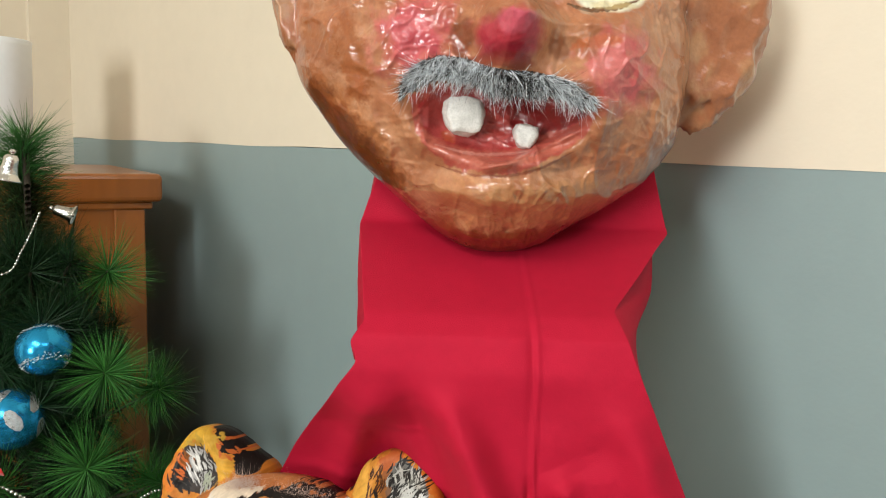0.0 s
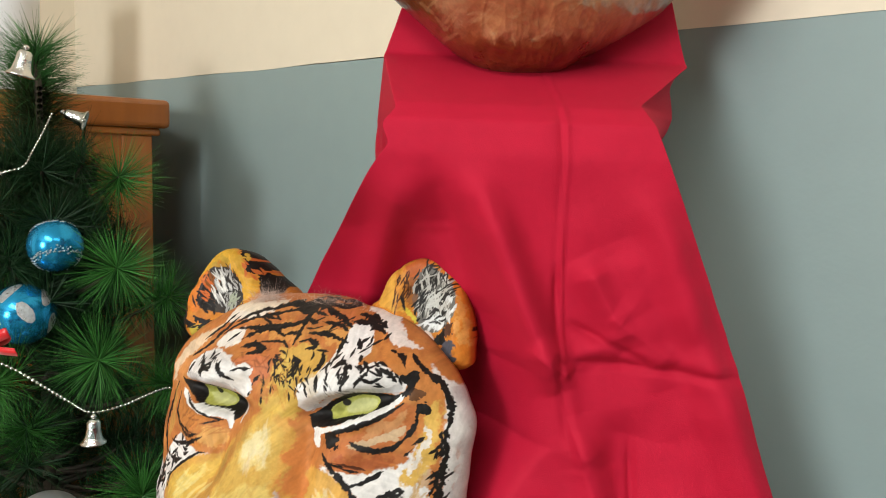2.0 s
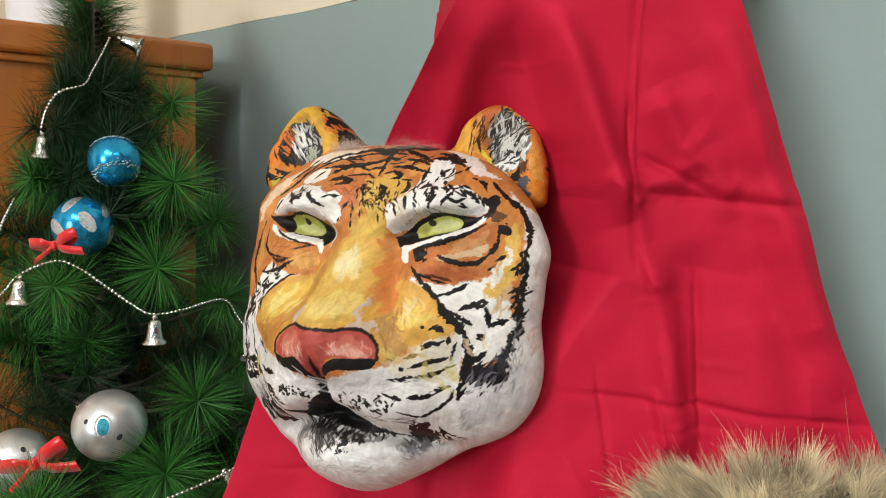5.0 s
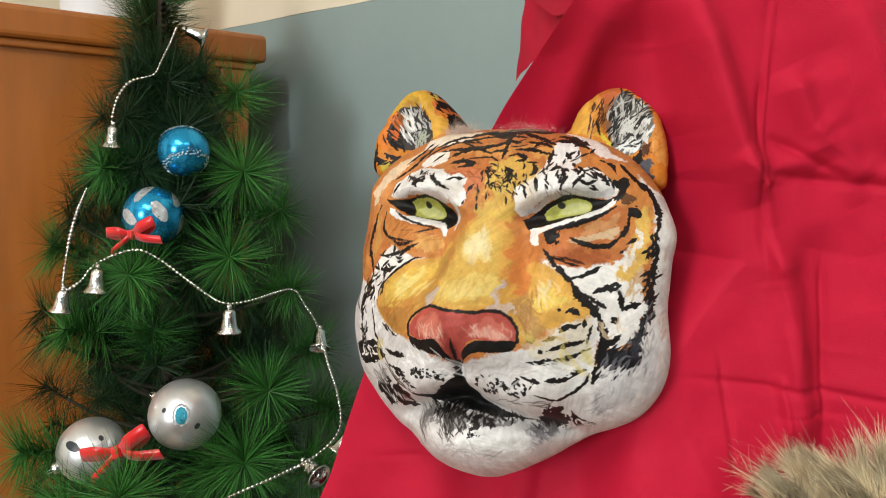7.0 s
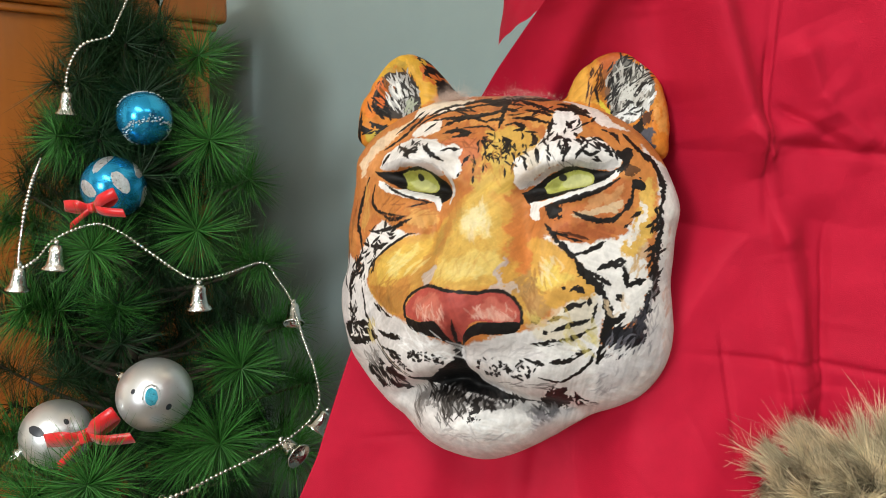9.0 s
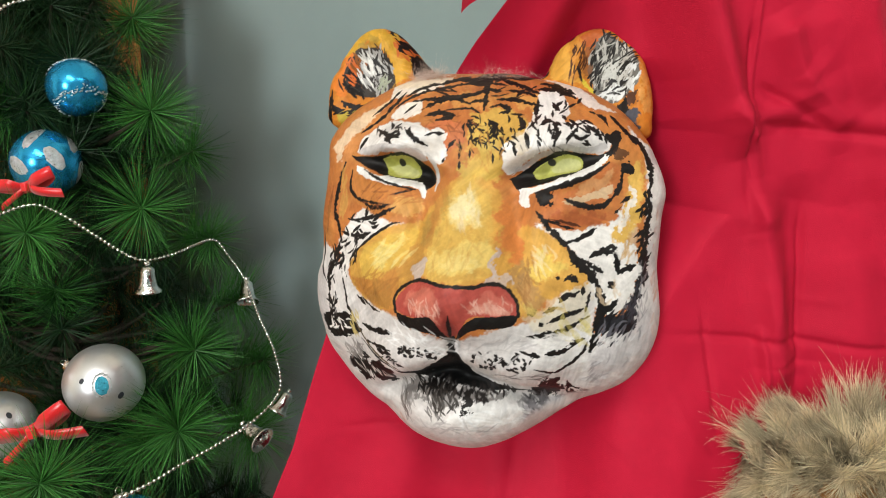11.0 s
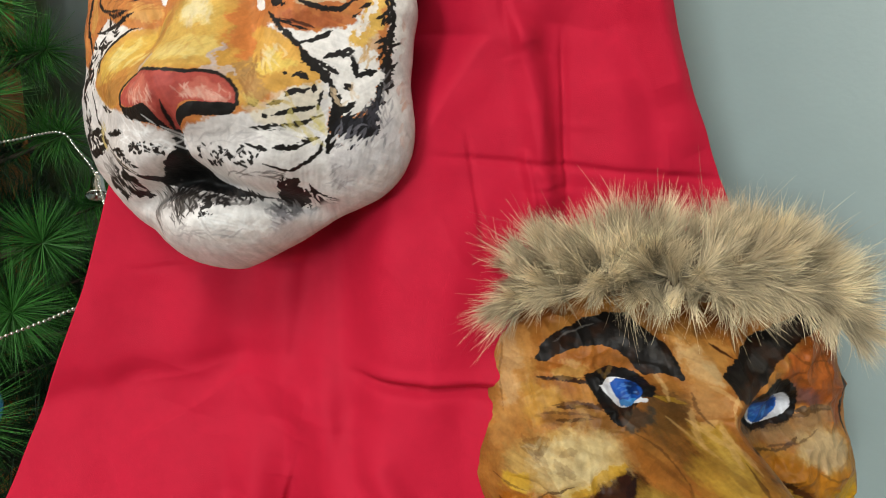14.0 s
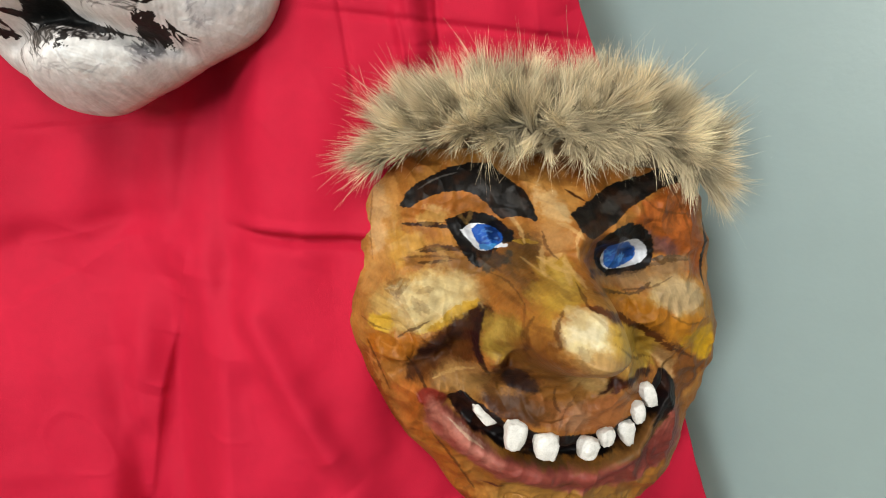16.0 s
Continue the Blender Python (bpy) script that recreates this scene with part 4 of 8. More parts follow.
    b.fill("db862c", 6.28, 9.41, 8.00, 8.19, 9.77, 7.67, 10.85, 6.46, 11.33, 4.68, 11.19, 1.85, 10.38, 1.15, 9.70, 0.12, 9.99, 3.21, 9.69, 5.92, 8.00, 7.19, rag=0.2, fade=0.1)
    b.fill("e5b444", 10.20, 4.90, 11.06, 5.09, 11.23, 2.90, 10.39, 0.53, 9.35, 0.32, 10.01, 1.83, rag=0.25, fade=0.1)
    b.fill("f1e9de", 10.34, 3.58, 10.80, 3.24, 10.47, 1.84, 9.79, 0.63, 9.44, 0.73, 10.11, 2.18, rag=0.3, fade=0.05, cover=0.9)
    b.fill("ead9b4", 9.88, -0.22, 10.48, 1.15, 10.86, 0.46, 10.34, -1.60, rag=0.3, fade=0.1, cover=0.5)
    b.fill("c9702a", 4.82, 2.07, 6.44, 3.04, 8.40, 4.53, 9.50, 5.00, 9.74, 3.56, 9.20, 2.77, 7.95, 2.06, 9.66, 1.96, 8.15, 1.05, 6.17, 0.90, 5.18, 1.35, rag=0.15, fade=0.08)
    b.fill("b5561e", 5.50, 1.75, 7.13, 1.85, 8.81, 1.74, 7.48, 1.11, 6.01, 1.03, rag=0.3, fade=0.1, cover=0.7)
    b.fill("dda060", 6.77, 3.11, 8.41, 4.19, 9.37, 4.58, 9.11, 3.71, 7.76, 2.97, rag=0.3, fade=0.1, cover=0.7)
    b.fill("d9b68a", 6.30, 2.50, 7.76, 3.07, 9.32, 3.68, 9.19, 2.91, 7.94, 2.67, 6.86, 2.31, rag=0.15, fade=0.03)
    b.fill("d07f2a", -7.53, 4.01, -5.93, 3.75, -3.84, 3.31, -2.44, 2.82, -1.95, 1.54, -3.54, 1.03, -5.78, 1.82, -7.03, 2.53, rag=0.15, fade=0.08)
    b.fill("e2a548", -4.18, 2.78, -2.49, 2.64, -2.13, 1.68, -3.38, 1.31, rag=0.3, fade=0.1, cover=0.8)
    b.fill("cfc9c8", -6.97, 5.47, -6.13, 5.93, -4.16, 5.90, -2.76, 5.71, -1.92, 5.08, -2.58, 4.97, -3.36, 5.32, -4.77, 5.40, -6.15, 5.33, rag=0.08, cover=0.8)
    b.fill("d2cdcc", 3.08, 4.06, 4.03, 4.86, 5.06, 5.42, 6.36, 5.90, 8.03, 5.91, 8.91, 6.22, 8.46, 5.51, 6.36, 5.60, 5.04, 5.13, 4.00, 4.48, rag=0.08, cover=0.8)
    b.fill("161210", -7.43, 5.34, -5.75, 5.25, -3.89, 5.39, -2.99, 5.26, -2.28, 4.78, -1.76, 4.31, -1.52, 3.55, -2.13, 3.07, -2.78, 3.56, -3.54, 3.68, -4.35, 3.88, -5.63, 4.33, -6.58, 4.80, rag=0.04)
    b.fill("161210", 3.06, 3.85, 3.99, 4.45, 5.03, 5.10, 6.36, 5.60, 7.72, 5.47, 8.60, 5.51, 9.27, 5.90, 8.74, 5.01, 7.73, 4.44, 6.41, 3.99, 5.10, 3.52, 4.25, 3.35, 3.66, 3.15, rag=0.04)
    b.fill("c0bf4e", -5.09, 5.08, -4.26, 5.24, -3.26, 5.21, -2.82, 4.86, -2.61, 4.33, -2.78, 3.92, -3.57, 3.85, -4.46, 4.05, -4.81, 4.51, rag=0.03)
    b.fill("dbd98c", -4.67, 4.59, -3.52, 4.73, -2.79, 4.33, -2.99, 3.95, -3.97, 3.99, rag=0.05, fade=0.05, cover=0.8)
    b.fill("9c9c38", -5.02, 5.04, -4.16, 5.20, -3.98, 4.99, -4.68, 4.62, rag=0.05, fade=0.04, cover=0.6)
    b.fill("c4c556", 4.44, 4.29, 5.03, 4.79, 6.03, 5.31, 6.83, 5.40, 7.42, 5.09, 7.33, 4.48, 6.39, 4.22, 5.22, 3.93, 4.70, 3.90, rag=0.03)
    b.fill("dcdb94", 5.54, 4.49, 6.36, 5.14, 7.25, 5.04, 7.13, 4.52, 5.88, 4.26, rag=0.05, fade=0.05, cover=0.8)
    b.fill("9c9c38", 4.51, 4.22, 5.10, 4.75, 5.53, 4.83, 5.21, 4.08, rag=0.05, fade=0.04, cover=0.6)
    b.blob("2b2a20", -3.76, 4.86, 0.24, 0.24, rag=0.1, soft=0.2)
    b.blob("2b2a20", 5.60, 4.90, 0.24, 0.22, rag=0.1, soft=0.2)
    b.fill("f5f3ef", -7.02, 4.77, -6.29, 4.42, -4.71, 3.95, -3.37, 3.77, -2.26, 3.47, -2.09, 2.58, -2.34, 2.79, -2.65, 3.23, -3.84, 3.38, -5.45, 3.70, -6.67, 4.13, rag=0.08)
    b.fill("f5f3ef", 3.72, 3.22, 5.11, 3.48, 6.73, 4.17, 7.80, 4.60, 8.60, 5.26, 9.31, 5.83, 8.94, 5.19, 8.07, 4.31, 6.76, 3.54, 5.18, 3.22, 4.37, 2.88, 4.33, 2.13, 3.82, 2.33, rag=0.08)
    b.stroke("d9d4d0", 0.24, -2.08, 5.47, -1.61, 4.75, -1.40, 3.91, -1.46, 3.08)
    b.stroke("1c1714", 0.18, -6.29, 4.42, -5.10, 3.80, -3.84, 3.38, -2.67, 3.13, rag=0.4)
    b.stroke("1c1714", 0.16, -4.18, 2.78, -3.43, 2.97, -2.77, 3.16)
    b.fill("b84538", -2.85, -3.74, -2.83, -3.17, -2.23, -2.50, -1.27, -2.08, 0.09, -2.22, 1.59, -2.34, 2.66, -2.17, 3.40, -2.51, 3.94, -3.13, 4.12, -3.76, 3.78, -4.21, 3.20, -4.08, 2.19, -3.82, 1.48, -3.98, 0.94, -4.87, 0.37, -5.30, 0.06, -4.99, -0.28, -4.39, -1.08, -4.03, -2.26, -4.08, rag=0.04)
    # lighter reds paint highlights onto the nose pad
    b.fill("cf6a54", -2.39, -3.49, -1.79, -2.65, -0.58, -2.49, -0.04, -3.35, -0.24, -4.01, -1.25, -3.79, rag=0.2, fade=0.12, cover=0.9)
    b.fill("d9846c", -1.73, -3.54, -1.22, -3.02, -0.61, -3.61, -0.20, -4.24, -0.97, -3.92, rag=0.2, fade=0.1, cover=0.8)
    b.fill("d06652", 1.33, -3.30, 2.16, -2.63, 3.27, -2.71, 3.84, -3.42, 3.05, -3.67, 1.90, -3.53, rag=0.2, fade=0.12, cover=0.9)
    b.fill("dd9680", 1.55, -3.65, 2.13, -3.22, 3.02, -3.16, 3.73, -3.56, 3.63, -3.92, 2.47, -3.55, rag=0.2, fade=0.1, cover=0.8)
    b.hatch("e6ac98", -0.88, -3.52, 1.04, 0.56, 26, 0.56, 0.09, -75, 25, cover=0.6)
    b.hatch("e6ac98", 2.53, -3.34, 1.36, 0.36, 30, 0.44, 0.08, -70, 25, cover=0.6)
    b.fill("a6382c", -0.22, -2.45, 1.60, -2.49, 1.37, -3.78, 0.42, -4.80, 0.03, -3.83, rag=0.2, fade=0.12, cover=0.6)
    b.fill("15110f", -2.85, -3.93, -1.84, -4.13, -0.56, -3.97, 0.06, -4.99, 0.33, -5.58, -0.46, -5.06, -1.73, -4.80, -2.58, -4.57, rag=0.03)
    b.fill("15110f", 0.44, -5.60, 1.10, -4.50, 1.89, -3.91, 3.05, -3.85, 4.04, -3.88, 3.81, -4.38, 3.04, -4.57, 2.16, -4.55, 1.42, -4.80, rag=0.03)
    b.stroke("1a1513", 0.20, -2.85, -3.93, -2.96, -3.09, -2.37, -2.42, -1.28, -2.02, 0.08, -2.16, 1.58, -2.25, 2.66, -2.11, 3.39, -2.39, 4.00, -3.13, 4.12, -3.89, rag=0.3, taper=False)
    b.stroke("1a1513", 0.16, 0.46, -3.81, 0.28, -5.47)
    b.stroke("1a1513", 0.32, 0.34, -5.33, 0.23, -6.43, taper=False)
    b.fill("0e0b0a", 0.21, -6.28, 0.78, -6.61, 1.23, -8.00, 2.26, -8.56, 3.47, -8.96, 2.29, -9.15, 0.94, -8.86, -0.52, -8.65, -2.03, -8.47, -3.36, -7.83, -2.02, -7.84, -0.60, -6.83, rag=0.05)
    b.stroke("1a1513", 0.16, 1.96, -8.54, 3.46, -9.06, 4.47, -9.22)
    b.stroke("1a1513", 0.16, -5.99, -6.23, -4.63, -7.16, -3.33, -7.77)
    b.fill("6a6462", -3.34, -8.83, -1.69, -8.47, -0.14, -8.67, 1.63, -9.04, 3.29, -9.22, 2.67, -9.53, 1.12, -9.54, -0.22, -9.86, -1.80, -9.68, -3.06, -9.61, rag=0.35, fade=0.08, cover=0.8, grain=0.35)
    b.hatch("1a1513", -1.17, -8.91, 1.80, 0.56, 40, 0.64, 0.16, -75, 30)
    b.hatch("2a2422", 2.13, -9.13, 1.60, 0.40, 30, 0.56, 0.12, -70, 30)
    b.fill("1f1a18", 0.50, -8.96, 1.04, -8.95, 1.25, -9.35, 1.21, -9.85, 0.91, -10.35, 0.73, -9.63, rag=0.3, grain=0.3)
    b.hatch("39332f", -0.42, -9.57, 0.80, 0.88, 26, 0.72, 0.14, -80, 20)
    b.hatch("55504e", -1.16, -10.03, 0.80, 0.72, 18, 0.64, 0.12, -70, 20, cover=0.7)
    b.hatch("8a8482", -3.08, -9.88, 0.56, 1.36, 26, 1.04, 0.12, -80, 12, cover=0.6)
    b.hatch("6a605a", -3.30, -10.27, 0.24, 1.44, 10, 1.20, 0.10, -75, 10, cover=0.7)
    b.fill("26211f", 4.64, -9.24, 5.42, -8.17, 6.23, -8.08, 6.59, -8.80, 6.37, -9.89, 5.84, -9.62, 5.39, -10.01, 4.80, -9.71, rag=0.3, grain=0.3)
    b.hatch("4a4648", 4.97, -9.90, 0.72, 0.48, 26, 0.56, 0.12, -50, 25, cover=0.8)
    b.fill("17120f", 6.73, -8.22, 7.14, -8.76, 8.42, -9.31, 8.92, -10.06, 8.16, -9.80, 6.87, -9.58, rag=0.15)
    b.hatch("8d888c", 5.00, -10.20, 0.88, 0.88, 24, 0.88, 0.16, -60, 25, cover=0.6)
    b.hatch("8f8a8c", 7.44, -9.88, 1.60, 0.32, 20, 0.56, 0.12, 10, 20, cover=0.6)
    b.hatch("a8a2a4", 9.45, -7.78, 1.60, 0.88, 24, 0.64, 0.12, 50, 30, cover=0.6)
    b.fill("15110f", -9.63, -5.16, -7.93, -4.84, -6.84, -5.05, -5.82, -5.74, -6.95, -6.21, -8.74, -6.57, -9.59, -5.97, rag=0.15)
    b.hatch("15110f", -8.04, -5.64, 0.88, 0.64, 16, 0.64, 0.20, -30, 40)
    b.fill("15110f", -7.73, -8.08, -6.07, -7.87, -4.76, -7.54, -3.86, -8.11, -4.12, -9.27, -4.85, -9.15, -6.19, -9.23, -7.24, -8.81, rag=0.25, grain=0.35)
    b.hatch("15110f", -5.45, -8.43, 1.60, 0.56, 40, 0.72, 0.16, -55, 25)
    b.hatch("15110f", -6.29, -7.67, 1.04, 0.48, 20, 0.64, 0.16, -40, 25)
    b.hatch("d8d0cc", -5.72, -8.50, 1.60, 0.48, 22, 0.56, 0.10, -60, 25, cover=0.8)
    b.hatch("8e8784", -6.81, -7.11, 0.88, 0.64, 26, 0.72, 0.14, -50, 30, cover=0.7)
    b.stroke("15110f", 0.32, -7.89, 4.91, -8.22, 4.03, -8.44, 2.79, -8.50, 1.78, -8.11, 0.68, -7.80, -0.26, rag=0.5)
    b.stroke("15110f", 0.20, -7.25, 4.37, -7.34, 3.34, -6.66, 2.60, -5.56, 2.32, -4.31, 2.19, rag=0.5)
    b.stroke("15110f", 0.32, -7.87, 0.03, -8.12, -0.79, -8.48, -1.67, -8.84, -2.32, -8.86, -3.58, -8.83, -4.72, rag=0.6)
    b.stroke("15110f", 0.24, -6.24, 2.42, -5.32, 1.97, -4.10, 2.19, rag=0.5)
    b.stroke("15110f", 0.24, -6.89, 1.16, -5.33, 1.41, -4.27, 1.78, -3.74, 2.06, rag=0.5)
    b.stroke("15110f", 0.18, -7.47, 0.78, -7.13, 0.07, -7.79, -0.33)
    b.stroke("15110f", 0.28, -7.83, 0.40, -6.56, 0.17, -5.42, 0.43, rag=0.5)
    b.stroke("15110f", 0.18, -6.83, -1.69, -6.78, -1.16, -5.55, -0.03, -4.08, 0.95, -3.44, 1.10, rag=0.4)
    b.stroke("15110f", 0.20, -7.31, -0.30, -7.53, -1.22, -7.13, -2.43, rag=0.5)
    b.stroke("15110f", 0.18, -7.59, -2.12, -7.30, -3.37, -7.07, -4.46, -6.20, -5.29, rag=0.5)
    b.stroke("15110f", 0.16, -9.72, 0.69, -9.58, -0.84, -9.64, -1.98, -9.01, -3.03, rag=0.5)
    b.stroke("15110f", 0.32, -8.89, 3.36, -9.13, 1.85, -9.28, 0.33, rag=0.4, cover=0.35)
    b.hatch("15110f", -7.97, -1.15, 0.48, 0.72, 14, 0.64, 0.16, 60, 30)
    b.hatch("15110f", -8.46, -1.85, 0.40, 1.20, 14, 0.72, 0.16, 75, 25)
    b.hatch("efe9e4", -7.32, -1.20, 0.36, 1.60, 18, 0.80, 0.12, 80, 15, cover=0.9)
    b.hatch("d0963a", -7.95, 2.60, 0.24, 1.60, 12, 1.20, 0.16, 80, 12, cover=0.8)
    b.stroke("2a1c12", 0.16, -5.82, -3.53, -4.70, -4.02, -4.09, -4.14, rag=0.6)
    b.stroke("15110f", 0.20, -6.24, -3.49, -5.39, -3.99, rag=0.6)
    b.stroke("15110f", 0.32, -5.78, -5.22, -4.53, -5.39, -3.30, -5.32, rag=0.5)
    b.stroke("15110f", 0.28, -5.57, -6.28, -4.44, -6.32, -3.44, -6.45, rag=0.5)
    b.stroke("15110f", 0.36, -4.47, -6.55, -3.46, -6.67, rag=0.5)
    b.stroke("6a5a40", 0.14, -7.02, -4.45, -6.41, -5.26, -5.47, -6.37, -3.86, -7.34, -3.01, -7.74, rag=0.4)
    b.hatch("d7c070", -6.42, -5.45, 0.40, 0.80, 12, 0.64, 0.16, -60, 15, cover=0.7)
    b.hatch("1a1513", -1.95, -6.28, 1.04, 0.32, 26, 0.24, 0.20, 10, 50)
    b.hatch("1a1513", -0.89, -6.35, 0.64, 0.36, 8, 0.28, 0.24, 20, 50)
    b.hatch("1a1513", -3.58, -7.17, 0.96, 0.32, 14, 0.40, 0.12, 20, 30)
    b.hatch("1a1513", 2.39, -6.62, 0.96, 0.64, 24, 0.24, 0.18, -30, 60)
    b.hatch("1a1513", 3.96, -6.77, 0.88, 0.64, 20, 0.28, 0.18, -40, 50)
    b.hatch("6a6462", 4.17, -7.75, 1.60, 0.24, 10, 0.96, 0.08, 5, 10, cover=0.7)
    b.hatch("c8c2c2", 2.97, -5.90, 2.40, 0.80, 26, 0.88, 0.10, 30, 20, cover=0.6)
    b.hatch("ffffff", -1.46, -5.55, 2.00, 0.96, 30, 0.96, 0.12, -20, 20, cover=0.5)
    b.stroke("1a1513", 0.32, 4.65, -3.83, 5.04, -3.63, rag=0.5)
    b.stroke("1a1513", 0.24, 5.47, -3.79, 6.17, -3.54, rag=0.5)
    b.stroke("1a1513", 0.32, 6.26, -3.28, 6.72, -2.96, 7.38, -2.71, rag=0.6)
    b.stroke("1a1513", 0.24, 7.62, -2.89, 7.64, -2.43)
    b.stroke("1a1513", 0.32, 6.53, -2.07, 6.91, -1.89, 7.30, -2.13, rag=0.6)
    b.stroke("1a1513", 0.20, 6.08, -1.86, 6.28, -1.93)
    b.stroke("1a1513", 0.24, 5.27, -4.35, 5.42, -4.55)
    b.stroke("1a1513", 0.24, 5.67, -4.41, 6.34, -4.15, 7.03, -3.94, 7.67, -3.72, rag=0.6)
    b.stroke("1a1513", 0.32, 4.51, -5.15, 5.43, -5.12, 6.27, -4.96, 7.05, -4.69, 8.01, -4.19, rag=0.6)
    b.stroke("1a1513", 0.36, 6.79, -5.87, 7.27, -5.66, 7.79, -5.54, rag=0.6)
    b.stroke("1a1513", 0.32, 4.70, -6.21, 5.29, -6.36, rag=0.6)
    b.stroke("1a1513", 0.32, 5.60, -6.24, 6.32, -6.22, 6.89, -6.06, rag=0.6)
    b.stroke("1a1513", 0.16, 6.89, -6.06, 7.66, -5.53)
    b.stroke("1a1513", 0.20, 4.98, -7.16, 6.01, -7.52, 6.72, -7.24, 7.68, -6.43, 7.99, -5.73, rag=0.5)
    b.stroke("1a1513", 0.24, 8.07, -2.78, 7.92, -3.33, 7.81, -3.90, rag=0.5)
    b.stroke("1a1513", 0.16, 4.20, -6.00, 4.82, -6.28, rag=0.4)
    b.hatch("e2cf6a", 7.15, -4.80, 0.96, 1.04, 14, 1.04, 0.24, -50, 15, cover=0.4)
    b.hatch("e2c05a", 5.40, -3.50, 1.20, 0.48, 12, 0.88, 0.20, -30, 15, cover=0.4)
    b.hatch("f6f2ee", 5.75, -5.47, 1.20, 0.32, 14, 1.04, 0.16, -15, 12, cover=0.7)
    b.stroke("15110f", 0.20, 4.76, 1.94, 5.25, 1.41, 5.68, 1.36, rag=0.6)
    b.stroke("15110f", 0.16, 5.68, 1.26, 6.50, 1.04, 6.99, 0.94, rag=0.6)
    b.stroke("15110f", 0.36, 5.11, 1.54, 5.92, 0.59, 6.79, -0.22, rag=0.5)
    b.stroke("15110f", 0.64, 6.73, -0.22, 7.27, -0.94, 7.95, -1.60, 8.43, -2.28, rag=0.4)
    b.stroke("15110f", 0.56, 8.36, -2.21, 8.65, -3.05, 8.74, -3.90, 8.60, -4.74, 8.46, -5.60, 8.18, -6.37, rag=0.4)
    b.stroke("15110f", 0.28, 7.53, -0.81, 8.20, -1.28, 8.75, -1.63, rag=0.6)
    b.stroke("15110f", 0.24, 6.91, 0.17, 7.63, 0.51, 8.35, 0.99, rag=0.6)
    b.stroke("15110f", 0.20, 6.52, 0.04, 7.01, 0.27)
    b.stroke("15110f", 0.44, 7.99, -0.75, 8.52, -0.46, 9.26, -0.42, 9.68, -0.83, rag=0.4)
    b.stroke("15110f", 0.32, 8.72, -0.43, 9.26, -0.15, 9.75, -0.56, rag=0.5)
    b.stroke("15110f", 0.40, 9.61, -0.73, 9.71, -1.76, rag=0.4)
    b.stroke("15110f", 0.32, 9.71, -1.72, 10.26, -1.46, 10.76, -1.27, rag=0.5)
    b.stroke("15110f", 0.28, 9.54, -0.76, 10.03, -0.63, 10.04, -0.98, rag=0.4)
    b.stroke("15110f", 0.48, 9.18, -2.51, 9.52, -2.26, rag=0.6)
    b.stroke("15110f", 0.20, 10.00, -2.21, 9.97, -2.54, rag=0.5)
    b.stroke("15110f", 0.40, 8.67, -3.76, 9.28, -3.78, 9.74, -3.33, rag=0.5)
    b.stroke("15110f", 0.32, 8.63, -4.74, 9.09, -4.46, 9.29, -4.19, rag=0.6)
    b.hatch("e8c9a0", 8.91, -2.73, 0.80, 1.04, 8, 0.64, 0.20, -70, 30, cover=0.5)
    b.fill("2a2930", 8.79, -5.42, 9.03, -4.52, 9.90, -4.16, 10.60, -3.84, 10.91, -4.25, 10.73, -5.16, 9.90, -5.65, 9.29, -5.96, rag=0.35, grain=0.3)
    b.hatch("17141a", 9.72, -4.80, 1.12, 0.72, 40, 0.72, 0.18, 55, 20)
    b.hatch("6c6a74", 9.50, -5.33, 1.20, 0.56, 26, 0.72, 0.12, 60, 20, cover=0.8)
    b.hatch("e8e4e4", 9.69, -5.71, 1.36, 0.32, 22, 0.64, 0.12, 60, 20, cover=0.8)
    b.stroke("17130f", 0.24, 9.05, 8.00, 9.75, 7.24, 10.48, 6.61, rag=0.5)
    b.stroke("17130f", 0.32, 9.75, 7.16, 10.77, 6.38, 11.44, 5.55, rag=0.5)
    b.stroke("17130f", 0.40, 11.21, 5.68, 11.66, 4.77, 11.66, 3.62, rag=0.5)
    b.stroke("17130f", 0.28, 11.66, 3.80, 11.52, 2.84, 11.76, 2.14, rag=0.6)
    b.stroke("17130f", 0.44, 11.68, 2.21, 11.51, 1.08, 11.36, -0.25, rag=0.6)
    b.stroke("17130f", 0.60, 11.36, -0.07, 11.20, -1.46, 11.00, -2.39, rag=0.5)
    b.stroke("1d1a1e", 0.56, 11.03, -2.14, 10.74, -3.34, 10.34, -4.40, rag=0.6)
    b.hatch("17130f", 11.30, 0.45, 0.40, 2.80, 30, 0.64, 0.16, 70, 25)
    b.hatch("3a3a44", 10.60, -3.67, 0.56, 1.36, 22, 0.64, 0.12, 75, 20, cover=0.8)
    b.hatch("8f8b90", 11.22, -3.38, 0.32, 2.40, 18, 0.80, 0.12, 80, 15, cover=0.5)
    b.fill("1a1512", 8.69, 6.76, 9.46, 6.98, 9.68, 6.35, 9.35, 5.70, 8.80, 5.55, 8.99, 6.09, rag=0.2)
    b.fill("3a2418", 9.24, 5.80, 9.93, 5.94, 10.12, 5.48, 9.42, 5.21, rag=0.25, cover=0.8)
    b.fill("1a1512", 9.71, 4.95, 10.27, 5.04, 10.49, 4.49, 9.87, 4.19, rag=0.15)
    b.stroke("1a1512", 0.32, 9.86, 4.46, 9.74, 3.56, 9.26, 2.84, rag=0.4)
    b.stroke("1a1512", 0.36, 9.26, 2.84, 8.72, 2.35, 7.85, 2.23, 6.98, 2.44, 6.45, 2.70, rag=0.4)
    b.stroke("1a1512", 0.32, 4.71, 3.01, 5.52, 3.22, 6.75, 3.61, 7.94, 4.17, 9.01, 4.98, rag=0.35)
